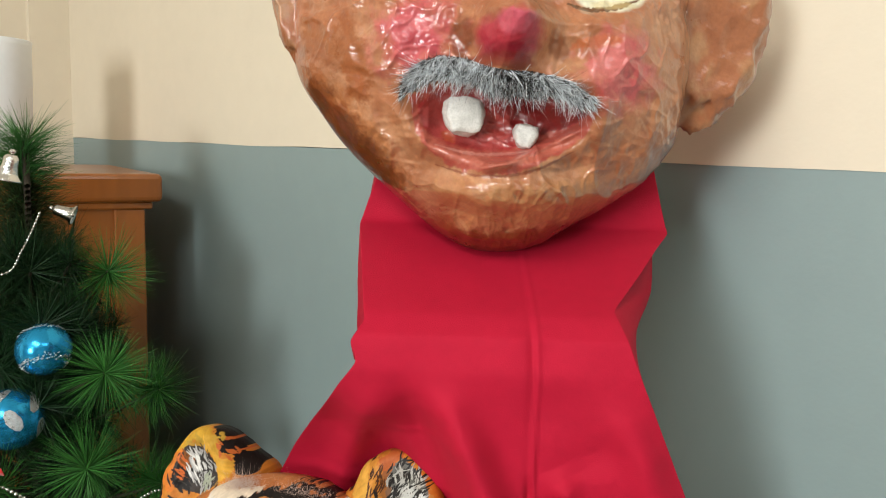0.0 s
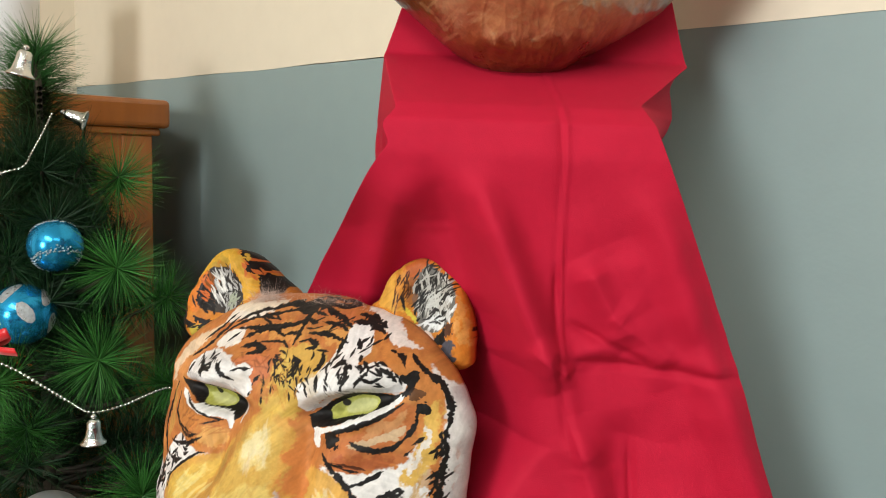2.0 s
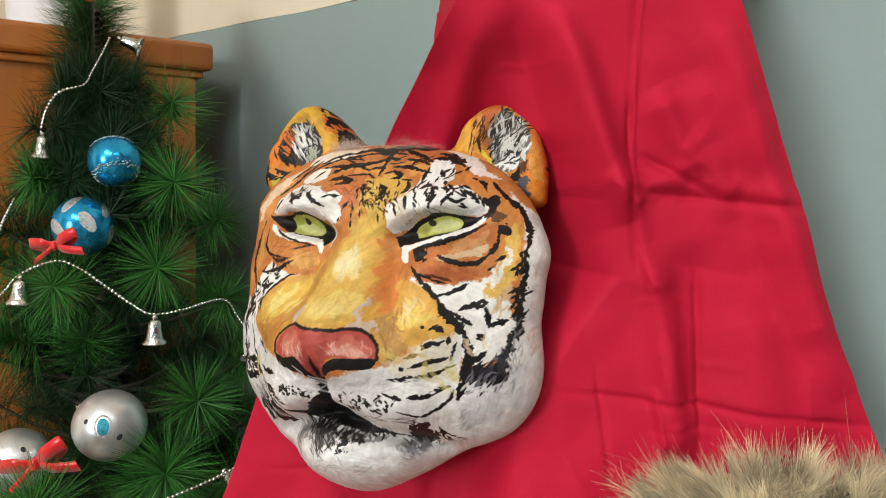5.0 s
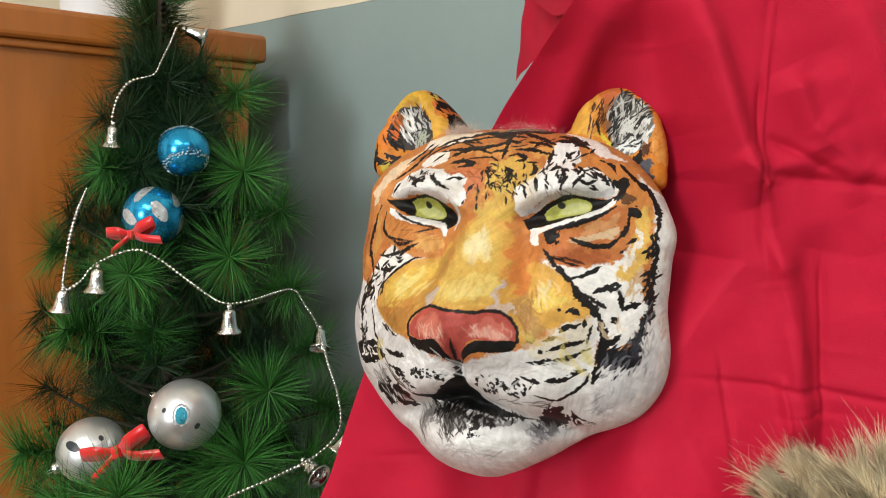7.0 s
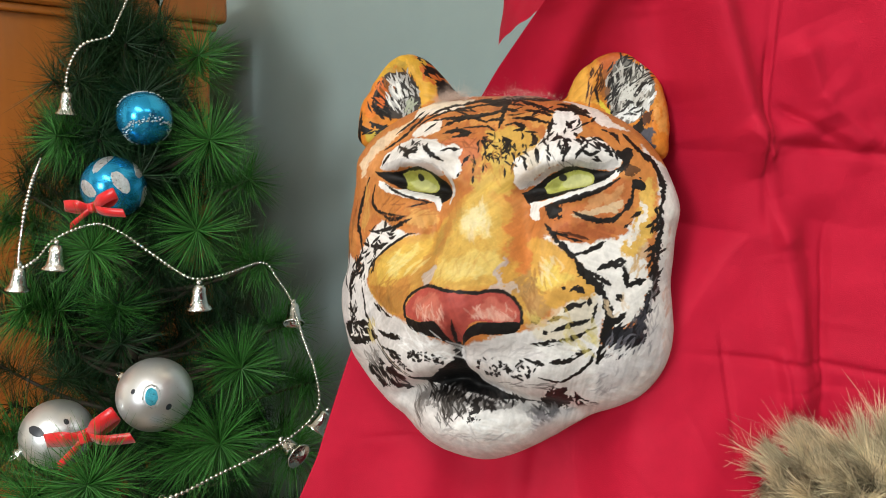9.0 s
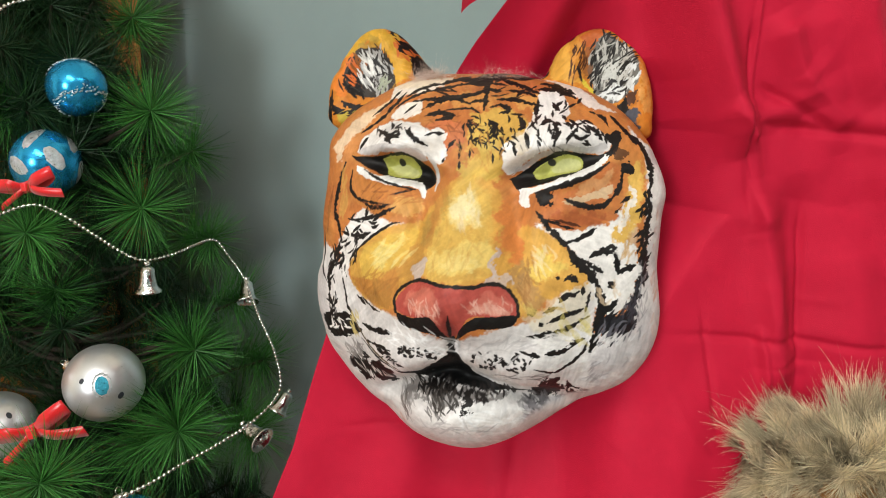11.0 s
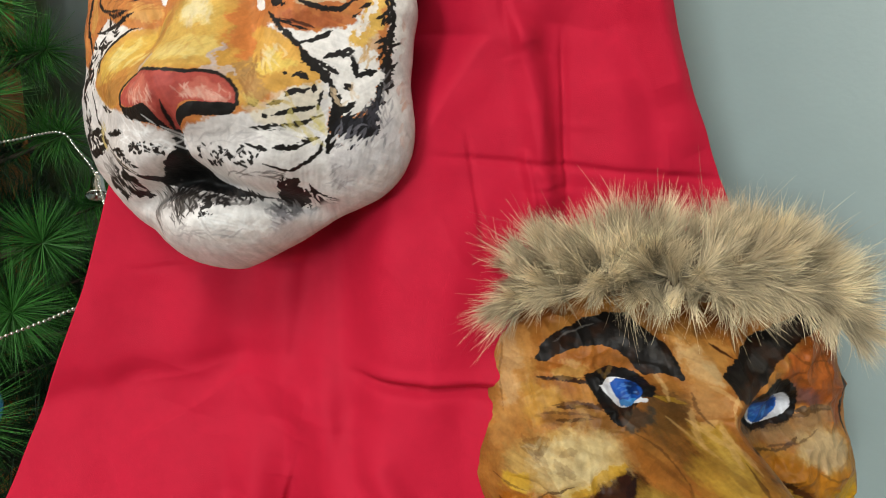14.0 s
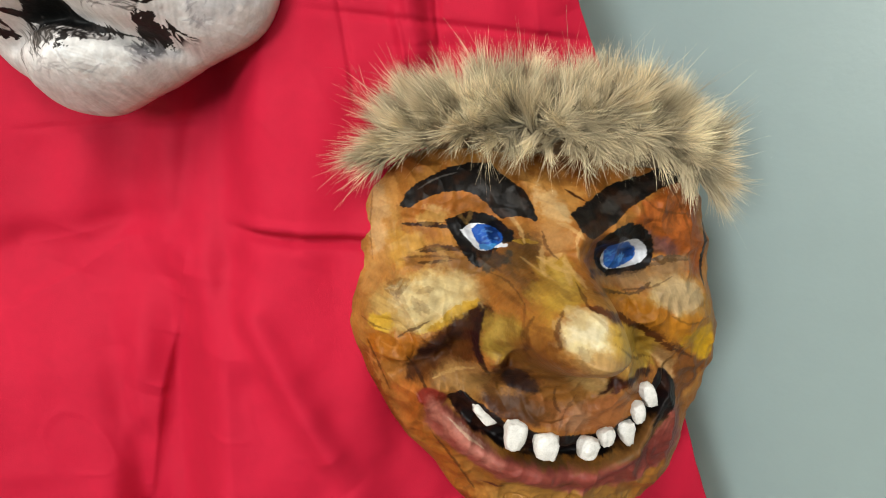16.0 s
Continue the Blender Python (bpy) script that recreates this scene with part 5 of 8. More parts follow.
    b.fill("1a1512", 4.71, 3.08, 5.72, 2.96, 5.60, 2.55, 5.94, 2.22, 5.21, 2.28, 4.86, 2.61, rag=0.25)
    b.stroke("1a1512", 0.24, 9.75, 2.51, 10.35, 2.95, rag=0.6)
    b.stroke("1a1512", 0.24, 9.42, 1.89, 9.83, 2.31, rag=0.6)
    b.stroke("5a2a10", 0.16, 5.51, 1.49, 6.49, 1.30, 7.42, 1.05, rag=0.6)
    b.stroke("1a1512", 0.16, 5.45, 1.35, 6.23, 1.23, rag=0.6)
    b.stroke("1a1513", 0.40, -3.20, 10.18, -1.67, 10.46, -0.28, 10.85, 1.72, 10.59, rag=0.4)
    b.stroke("1a1513", 0.28, -1.41, 10.79, 0.60, 10.44, 2.57, 10.05, rag=0.5)
    b.stroke("1a1513", 0.36, -2.66, 8.27, -1.87, 8.75, -0.92, 9.09, 0.34, 8.64, rag=0.5)
    b.stroke("1a1513", 0.24, 0.32, 8.73, 1.02, 8.89, 1.55, 8.78, rag=0.5)
    b.stroke("1a1513", 0.24, -4.60, 8.45, -3.47, 9.35, -2.21, 9.75, -1.07, 9.65, rag=0.5)
    b.stroke("1a1513", 0.28, -6.80, 6.82, -5.44, 7.77, -4.70, 8.72, -4.17, 9.67, rag=0.5)
    b.stroke("1a1513", 0.20, -6.17, 7.97, -5.17, 8.92, -4.58, 9.88, rag=0.5)
    b.stroke("1a1513", 0.40, -2.39, 7.77, -1.49, 8.00, -0.70, 7.74, -1.55, 7.44, rag=0.5)
    b.stroke("1a1513", 0.16, -3.90, 8.01, -3.15, 8.71)
    b.stroke("1a1513", 0.20, -1.09, 8.20, 0.33, 8.30, 1.02, 7.98, rag=0.5)
    b.stroke("1a1513", 0.36, 0.73, 11.12, 1.24, 9.69, 1.28, 8.17, rag=0.5)
    b.stroke("1a1513", 0.32, -0.06, 10.35, 1.15, 10.09, rag=0.5)
    b.stroke("1a1513", 0.32, 1.37, 9.78, 2.14, 9.57, rag=0.5)
    b.stroke("1a1513", 0.36, 2.02, 8.95, 3.15, 8.89, 4.15, 8.67, 4.87, 8.48, rag=0.5)
    b.stroke("1a1513", 0.24, 2.45, 9.67, 3.71, 9.53, 4.46, 9.18, rag=0.5)
    b.stroke("1a1513", 0.20, 1.66, 10.83, 3.55, 10.73, 4.62, 10.97, rag=0.5)
    b.stroke("1a1513", 0.36, 4.33, 9.81, 5.55, 9.74, 6.20, 9.59, 6.86, 9.17, rag=0.5)
    b.stroke("1a1513", 0.32, 1.68, 8.37, 2.36, 8.54, 2.81, 8.15, 2.28, 7.98, rag=0.5)
    b.stroke("1a1513", 0.36, 4.55, 9.00, 4.52, 7.75, rag=0.5)
    b.stroke("1a1513", 0.36, 3.38, 7.94, 3.85, 7.02, 3.60, 6.78, rag=0.5)
    b.stroke("1a1513", 0.16, 3.00, 7.93, 3.80, 7.86)
    b.stroke("1a1513", 0.32, 5.48, 8.75, 5.93, 8.17, rag=0.6)
    b.stroke("1a1513", 0.24, 6.15, 7.79, 6.37, 7.49)
    b.stroke("1a1513", 0.24, 4.84, 7.04, 5.24, 7.38, 5.59, 7.29, rag=0.6)
    b.stroke("1a1513", 0.32, 5.65, 7.29, 5.89, 6.68, 5.72, 5.80, rag=0.5)
    b.stroke("1a1513", 0.28, 6.57, 7.50, 7.06, 7.03, 6.68, 6.44, 6.43, 5.97, rag=0.5)
    b.stroke("1a1513", 0.24, 6.67, 6.58, 7.34, 6.30, 7.84, 6.61, rag=0.5)
    b.stroke("1a1513", 0.32, 7.66, 7.16, 8.28, 6.72, 8.56, 6.33, rag=0.5)
    b.stroke("1a1513", 0.24, 7.79, 8.18, 8.55, 7.82, 8.96, 7.14, rag=0.5)
    b.stroke("1a1513", 0.24, 4.04, 6.57, 4.29, 5.63, rag=0.5)
    b.stroke("1a1513", 0.28, 3.33, 5.99, 3.48, 5.26, rag=0.5)
    b.stroke("1a1513", 0.20, 2.65, 5.67, 2.51, 5.01, rag=0.5)
    b.stroke("1a1513", 0.28, 1.90, 6.52, 2.10, 7.13, 1.64, 7.51, rag=0.6)
    b.stroke("1a1513", 0.32, -5.49, 6.97, -4.30, 6.43, -3.74, 6.48, -3.87, 6.98, rag=0.5)
    b.stroke("1a1513", 0.24, -4.68, 6.31, -4.08, 5.90, rag=0.5)
    b.stroke("1a1513", 0.28, -3.43, 6.94, -2.67, 6.17, -1.91, 5.80, rag=0.5)
    b.stroke("1a1513", 0.24, -6.79, 5.61, -6.40, 6.26, -6.16, 6.47, rag=0.5)
    b.stroke("1a1513", 0.20, -3.79, 7.32, -4.14, 7.01, rag=0.5)
    b.stroke("1a1513", 0.24, -2.01, 6.39, -1.56, 6.55, -0.93, 6.58, rag=0.6)
    b.stroke("1a1513", 0.20, -0.78, 5.50, -0.58, 5.84, -0.25, 6.19, rag=0.6)
    b.stroke("1a1513", 0.16, -1.06, 4.81, -0.92, 5.08)
    b.stroke("1a1513", 0.20, 0.01, 5.08, 0.05, 5.70, -0.17, 5.95, rag=0.6)
    b.stroke("1a1513", 0.16, 0.03, 4.39, 0.06, 4.87)
    b.stroke("1a1513", 0.16, 2.10, 4.74, 2.10, 5.34)
    b.hatch("1a1513", 1.31, 6.76, 1.36, 0.96, 40, 0.48, 0.13, -45, 60)
    b.hatch("1a1513", 2.65, 6.59, 0.96, 1.04, 20, 0.56, 0.13, -75, 30)
    b.hatch("1a1513", 0.97, 5.83, 1.20, 0.48, 12, 0.48, 0.10, -70, 40)
    b.hatch("c88a2a", 1.40, 5.69, 1.60, 1.36, 26, 0.72, 0.12, -80, 25, cover=0.5)
    b.hatch("8a4a1a", -0.50, 7.00, 2.00, 0.80, 18, 0.64, 0.10, -20, 40, cover=0.5)
    b.hatch("b8641e", -3.80, 2.55, 1.60, 0.64, 18, 0.80, 0.12, 10, 25, cover=0.4)
    b.hatch("f2e0b0", 0.89, 1.93, 0.64, 1.12, 16, 1.04, 0.14, -85, 12, cover=0.35)
    b.hatch("c98a2a", 0.28, -0.26, 1.76, 1.60, 20, 1.04, 0.14, -80, 20, cover=0.25)
    b.hatch("f5df86", -3.79, -0.72, 1.36, 0.80, 16, 1.04, 0.16, 40, 15, cover=0.4)
    b.hatch("b8741e", -4.34, -2.44, 1.36, 0.72, 22, 0.80, 0.12, 50, 25, cover=0.5)
    b.hatch("f3e0ae", 5.27, -0.87, 0.80, 0.64, 12, 0.80, 0.16, -60, 20, cover=0.4)
    b.hatch("a87030", 4.56, -2.11, 0.64, 1.20, 14, 0.96, 0.12, -70, 20, cover=0.5)
    b.hatch("ffffff", 2.10, -10.74, 2.40, 0.64, 26, 0.96, 0.14, -40, 40, cover=0.5)
    b.hatch("b0aaac", 0.09, -11.31, 2.80, 0.48, 24, 0.80, 0.12, -15, 25, cover=0.4)
    b.hatch("d8a48c", 12.20, -2.44, 0.24, 4.80, 16, 0.80, 0.16, 85, 10, cover=0.5)
    b.hatch("d8a48c", 6.00, -11.79, 2.40, 0.20, 14, 1.04, 0.16, 20, 10, cover=0.5)
    b.fill("cf7a34", -4.06, 11.51, -2.06, 11.95, 0.52, 11.79, 4.57, 11.52, 3.86, 10.94, 0.43, 11.06, -2.67, 11.05, rag=0.3, fade=0.08)
    b.fill("c9702c", 0.56, 11.64, 4.55, 11.67, 6.75, 11.18, 4.63, 10.99, 2.10, 11.18, rag=0.3, fade=0.08, cover=0.8)
    b.fill("f0dcc0", -5.50, 10.22, -4.35, 10.70, -1.78, 10.85, -1.33, 10.63, -3.07, 10.25, -4.70, 9.94, rag=0.2, fade=0.05)
    b.fill("1a1513", -0.70, 10.74, 0.02, 11.03, 1.20, 11.18, 2.26, 10.89, 1.83, 10.50, 0.47, 10.44, rag=0.2, grain=0.3)
    b.stroke("1a1513", 0.27, -4.47, 11.83, -2.86, 11.58, -0.82, 11.77, rag=0.5)
    b.stroke("1a1513", 0.32, -1.23, 11.83, 1.06, 11.61, 3.59, 11.49, 5.05, 11.34, rag=0.5)
    b.stroke("1a1513", 0.23, 0.94, 11.34, 3.42, 11.06, 4.86, 11.17, rag=0.5)
    b.stroke("1a1513", 0.27, -3.29, 12.30, -1.64, 11.89, 0.50, 11.95, rag=0.5)
    b.stroke("1a1513", 0.23, 2.04, 11.95, 4.52, 11.90, 6.34, 11.54, rag=0.5)
    b.stroke("1a1513", 0.27, -1.99, 9.89, -0.73, 10.17, 0.41, 10.49, rag=0.5)
    b.stroke("1a1513", 0.36, 1.91, 10.63, 3.19, 10.18, 4.59, 9.45, rag=0.5)
    b.stroke("1a1513", 0.36, 4.64, 10.29, 5.88, 10.01, 6.85, 9.49, rag=0.5)
    b.stroke("1a1513", 0.32, 1.64, 10.85, 3.38, 10.77, 4.17, 10.84, rag=0.5)
    b.stroke("1a1513", 0.32, -3.46, 8.91, -1.72, 9.08, 0.42, 9.39, 1.27, 9.83, rag=0.5)
    b.stroke("1a1513", 0.23, -4.09, 9.26, -3.23, 9.90, -1.81, 10.34, rag=0.5)
    b.fill("f1ece7", 9.73, 0.12, 10.94, 0.18, 10.91, -1.55, 10.58, -2.81, 10.04, -3.96, 9.59, -2.26, rag=0.3, fade=0.08)
    b.hatch("d8a650", 10.30, 0.11, 0.40, 1.20, 10, 0.80, 0.16, 75, 15, cover=0.6)
    b.stroke("15110f", 0.32, 9.61, -0.73, 9.71, -1.76, rag=0.4)
    b.stroke("15110f", 0.32, 9.71, -1.72, 10.26, -1.46, 10.76, -1.27, rag=0.5)
    b.hatch("efeae6", -7.93, -5.62, 1.04, 0.64, 14, 0.56, 0.12, -35, 30)
    b.hatch("15110f", -8.47, -4.66, 0.40, 0.88, 14, 0.72, 0.16, 75, 25)
    b.hatch("efeae6", 7.78, -9.23, 1.20, 0.24, 12, 0.48, 0.10, -50, 30)
    b.hatch("1a1513", 5.35, 6.93, 1.20, 1.20, 16, 0.56, 0.16, -70, 30)
    b.hatch("1a1513", 7.33, 6.67, 1.36, 0.72, 12, 0.64, 0.18, -45, 40)
    b.hatch("1a1513", -4.04, 6.82, 1.60, 0.56, 12, 0.56, 0.16, -40, 40)
    b.hatch("3a3836", 5.07, 5.65, 2.00, 0.32, 12, 0.48, 0.08, -70, 25, cover=0.6)
    b.hatch("1a1513", 6.41, 8.87, 0.96, 0.80, 7, 0.64, 0.16, 50, 30)
    b.hatch("8a4a1a", -5.35, 2.60, 1.20, 0.80, 14, 0.72, 0.10, 20, 30, cover=0.5)
    b.hatch("1a1513", -6.19, 1.00, 1.20, 0.88, 12, 0.72, 0.16, 20, 30)
    b.hatch("1a1513", -6.68, -0.62, 0.56, 0.96, 10, 0.72, 0.14, 60, 25)
    b.hatch("1a1513", -1.77, 9.51, 1.60, 0.64, 8, 0.96, 0.16, -12, 15)
    b.hatch("1a1513", 3.36, 9.47, 1.60, 0.56, 8, 0.88, 0.16, 15, 20)
    rho = np.hypot(u - TIGER_MID[0], v - TIGER_MID[1]) / ring(TIGER_RIM, np.arctan2(v - TIGER_MID[1], u - TIGER_MID[0]))
    b.lay("d9cdca", np.clip((rho - np.where(v < -7, 0.88, 0.955) - 0.03 * lattice(u, v, 0.8, 260)) / 0.03, 0, 1) * (((u > 5) & (v < 6.0)) | (v < -3.5)))
    b.dry(0.30, 1100)
    b.c = 0.90 * (0.88 * b.c + 0.12 * b.c.mean(1, keepdims=True))
    return b.c


relief("face", TIGER_MID, TIGER_RIM, tiger_height, paint_tiger, PAINTED, tiger, 560, 620)


EAR_RIMS = {-1: [4.29, 4.16, 3.76, 3.55, 3.57, 3.66, 3.85, 3.95, 3.95, 3.84, 3.62, 3.34, 3.19, 3.12, 3.06, 3.25, 3.44, 3.60, 3.84, 4.26, 4.18, 3.94, 3.72, 3.55, 3.38, 3.21, 3.20, 3.34, 3.48, 3.62, 3.76, 4.02],
            1: [3.37, 3.23, 3.23, 3.20, 3.21, 3.28, 3.45, 3.63, 3.73, 3.73, 3.67, 3.58, 3.64, 3.62, 3.58, 3.72, 4.40, 4.04, 3.64, 3.23, 2.81, 2.95, 3.18, 3.41, 3.63, 3.86, 4.21, 4.67, 4.89, 4.27, 3.88, 3.56]}
EAR_MIDS = {-1: (-6.9, 10.6), 1: (8.4, 10.6)}


def ear_height(side, u, v):
    """A thick rounded ear that opens to the front; its foot goes in behind the brow."""
    edge = 1.5 * dome(u, v, EAR_MIDS[side], EAR_RIMS[side], 5.0, 0.5) - 1.5
    if side < 0:
        h = 0.1 - 0.75 * np.maximum(u + 6.4, 0) - 1.1 * hump(u, v, -7.2, 11.3, 1.8, 2.3, -12, 1.6) + 0.35 * hump(u, v, -5.2, 12.2, 0.8, 2.2, 25)
    else:
        h = -0.55 - 0.30 * np.maximum(6.8 - u, 0) - 1.1 * hump(u, v, 8.8, 11.2, 1.7, 2.4, 12, 1.6) + 0.35 * hump(u, v, 10.9, 10.8, 0.7, 2.6, 8)
    return h + edge + 0.08 * lattice(u, v, 0.9, 61) + 0.04 * lattice(u, v, 0.35, 62)


def paint_ear(side, u, v):
    b = Brush(u, v, "cf832e", 300 + side)
    b.mottle("a9591c", 1.2, 0.5, 310 + side)
    if side < 0:
        b.fill("c99a30", -9.36, 12.74, -8.20, 14.22, -7.02, 14.64, -5.75, 13.84, -5.36, 12.81, -6.20, 12.79, -7.09, 13.57, -7.93, 13.15, -8.75, 12.23, rag=0.2, fade=0.08)
        b.fill("a88a34", -8.25, 12.92, -7.51, 13.83, -6.57, 13.69, -6.78, 13.20, -7.74, 12.93, rag=0.3, fade=0.06, cover=0.7)
        b.fill("dca63c", -6.85, 14.03, -5.87, 13.16, -5.28, 12.35, -4.54, 12.23, -4.62, 11.24, -5.45, 10.59, -5.88, 9.94, -5.63, 11.30, -6.08, 12.44, rag=0.2, fade=0.06)
        b.fill("d97a2a", -10.00, 10.50, -9.40, 11.69, -8.50, 12.69, -8.23, 12.11, -8.79, 10.89, -8.91, 9.82, -9.56, 9.74, rag=0.2, fade=0.08)
        b.fill("b9a23e", -9.54, 8.56, -7.78, 9.04, -5.86, 9.70, -5.05, 10.59, -5.45, 9.00, -7.71, 7.96, -9.52, 7.75, rag=0.25, fade=0.08)
        b.fill("e2b46a", -8.62, 7.61, -6.91, 8.54, -5.45, 9.38, -5.80, 8.59, -7.83, 7.42, rag=0.25, fade=0.06, cover=0.8)
        b.fill("3a332e", -8.92, 12.40, -7.93, 13.07, -6.80, 12.98, -6.01, 12.29, -5.63, 11.00, -5.97, 10.03, -7.08, 9.63, -8.28, 9.86, -9.04, 10.46, rag=0.12, fade=0.04)
        b.hatch("8a5226", -8.32, 11.61, 0.57, 1.06, 22, 0.90, 0.16, -60, 20)
        b.hatch("17120f", -8.35, 10.60, 0.98, 0.82, 26, 0.90, 0.18, -50, 30)
        b.hatch("a9a7a4", -6.87, 11.41, 0.98, 1.39, 40, 1.06, 0.16, -65, 18)
        b.hatch("c9c7c3", -7.40, 12.12, 0.65, 0.82, 16, 0.90, 0.14, -65, 15)
        b.hatch("2a2623", -6.87, 11.61, 0.98, 1.55, 26, 0.82, 0.12, -65, 25)
        b.hatch("e0ded8", -7.70, 11.62, 0.57, 1.14, 10, 0.98, 0.14, -60, 15)
        b.hatch("9aa08c", -6.41, 10.59, 0.57, 0.57, 14, 0.65, 0.12, 70, 20)
        b.hatch("d06a30", -8.74, 11.57, 0.49, 1.06, 10, 0.73, 0.14, -55, 20)
        b.stroke("15110f", 0.41, -10.49, 8.01, -10.73, 9.46, -10.61, 10.66, -10.09, 11.94, -9.34, 13.12, -8.52, 14.14, rag=0.3)
        b.stroke("15110f", 0.37, -10.21, 7.85, -10.05, 9.17, -9.97, 10.17, rag=0.5)
        b.fill("17130f", -6.85, 14.86, -5.75, 14.65, -4.95, 13.79, -4.11, 12.74, -3.14, 11.96, -3.31, 11.18, -4.15, 11.01, -4.58, 11.74, -4.75, 12.52, -5.44, 13.04, -5.72, 13.85, rag=0.15)
        b.hatch("c96a30", -4.87, 13.09, 0.73, 0.82, 12, 0.57, 0.16, -45, 20)
        b.hatch("c9a03c", -5.65, 14.08, 0.41, 0.33, 5, 0.41, 0.16, -40, 20)
        b.stroke("15110f", 0.33, -9.13, 9.34, -8.17, 8.95, -7.00, 9.13, rag=0.6)
        b.hatch("15110f", -8.74, 8.74, 1.06, 0.41, 12, 0.73, 0.20, 10, 25)
        b.stroke("15110f", 0.24, -5.53, 10.60, -5.86, 9.78, -6.97, 8.95, rag=0.5)
    else:
        b.fill("dba244", 4.99, 12.22, 5.48, 13.10, 6.12, 13.59, 6.88, 13.79, 7.14, 12.30, 7.40, 10.76, 6.22, 10.72, 5.14, 10.99, rag=0.2, fade=0.08)
        b.fill("c98232", 6.42, 13.71, 7.17, 13.92, 7.31, 11.59, 6.70, 10.78, 6.41, 11.93, rag=0.3, fade=0.1, cover=0.8)
        b.fill("b8602e", 7.10, 13.83, 7.91, 14.50, 8.74, 14.33, 8.52, 13.31, 7.79, 12.94, 7.44, 12.33, rag=0.25, fade=0.06)
        b.fill("d9832f", 9.22, 14.46, 10.24, 13.67, 11.38, 12.28, 11.96, 10.56, 12.14, 7.18, 11.21, 6.96, 10.86, 8.85, 11.10, 10.70, 10.79, 11.83, 9.96, 13.05, rag=0.15, fade=0.08)
        b.fill("e2a458", 10.69, 12.46, 11.48, 11.20, 11.73, 8.58, 11.25, 8.51, 11.18, 10.71, rag=0.3, fade=0.06, cover=0.7)
        b.fill("6e6c66", 7.72, 12.64, 8.58, 13.76, 9.70, 13.29, 10.65, 12.32, 10.95, 11.07, 10.36, 9.88, 9.01, 9.11, 8.17, 9.89, 7.70, 11.07, rag=0.12, fade=0.04)
        b.fill("8a5a34", 7.35, 12.69, 7.79, 13.09, 7.98, 11.66, 7.63, 10.87, rag=0.3, cover=0.7)
        b.hatch("4a2a16", 6.93, 11.85, 0.49, 1.22, 16, 1.06, 0.12, 82, 10)
        b.hatch("23201d", 8.89, 12.39, 1.22, 1.55, 50, 0.82, 0.13, 70, 25)
        b.hatch("bab8b0", 9.17, 11.84, 1.47, 1.63, 56, 0.98, 0.13, 70, 25)
        b.hatch("c9c9c2", 9.66, 11.26, 0.98, 0.98, 24, 0.82, 0.16, 55, 35)
        b.hatch("23201d", 9.80, 12.33, 1.06, 0.90, 22, 0.73, 0.11, 50, 30)
        b.hatch("dfe2e0", 9.07, 9.94, 0.98, 0.57, 26, 0.82, 0.18, 55, 30)
        b.hatch("dfe2e0", 10.46, 10.93, 0.41, 0.82, 12, 0.73, 0.16, 75, 20)
        b.hatch("1c1917", 8.07, 11.28, 0.41, 1.47, 18, 0.73, 0.14, 75, 15)
        b.hatch("2a2826", 9.32, 10.33, 1.06, 0.57, 12, 0.57, 0.16, 50, 35)
        b.fill("d9c542", 7.11, 10.73, 7.55, 10.86, 8.03, 9.80, 7.73, 9.86, rag=0.2, fade=0.03)
        b.stroke("1c1917", 0.20, 6.93, 11.62, 7.26, 10.63, rag=0.5)
        b.fill("f0e4d8", 7.51, 9.61, 8.41, 9.34, 9.52, 8.86, 9.16, 8.55, 8.05, 8.86, rag=0.15, fade=0.03)
        b.fill("5a3a2a", 10.15, 9.84, 10.77, 9.97, 10.92, 9.22, 10.30, 8.89, rag=0.25)
        b.fill("4e4c54", 9.81, 8.69, 10.79, 8.86, 10.85, 7.56, 10.36, 7.36, rag=0.3, fade=0.05)
        b.fill("1c1815", 9.37, 8.70, 10.02, 9.38, 10.31, 8.66, 9.89, 8.30, rag=0.2)
        b.stroke("1c1815", 0.20, 11.96, 10.56, 12.10, 8.69, rag=0.5)
        b.hatch("2a1c12", 6.04, 13.67, 0.82, 0.20, 10, 0.41, 0.12, 40, 20)
        b.hatch("2a1c12", 4.73, 11.73, 0.33, 0.65, 14, 0.57, 0.20, 60, 20)
    b.dry(0.26, 1400)
    return b.c


def fluff():
    """Loose cotton that shows over the top edge of the tiger's forehead."""
    rng = np.random.default_rng(91)
    n = 1700
    u = np.where(rng.random(n) < 0.8, rng.normal(-3.0, 0.6, n), rng.normal(2.2, 1.3, n))
    roots = np.c_[u, 11.0 + rng.normal(0, 0.22, n) - 0.02 * u**2, rng.normal(-0.2, 0.3, n)]
    ways = np.c_[rng.normal(0, 0.7, n), 0.8 + rng.normal(0, 0.4, n), rng.normal(0, 0.5, n)]
    strands("stuffing", roots / 100, ways, rng.uniform(0.0015, 0.0042, n), np.full(n, 0.00016), np.tile(srgb("c9b3a6"), (n, 1)), HAIR, tiger, curl=1.5, segments=7, seed=92, label="wisps of pale cotton stuffing")


fluff()
for side in (-1, 1):
    relief("ear", EAR_MIDS[side], EAR_RIMS[side], functools.partial(ear_height, side), functools.partial(paint_ear, side), PAINTED, tiger, 180, 190, lip=1.2)


# ---- the man's mask with fur hair ----
man = new("carnival_mask")
man.matrix_world = axes_at((0.20, 0.42, 0.70), (0.9874, -0.1245, -0.0976), (0.1205, 0.1924, 0.9739), (-0.1025, -0.9734, 0.2049))
tagged(man, "brown papier-mache mask with fur hair, blue eyes and crooked white teeth", "mask")


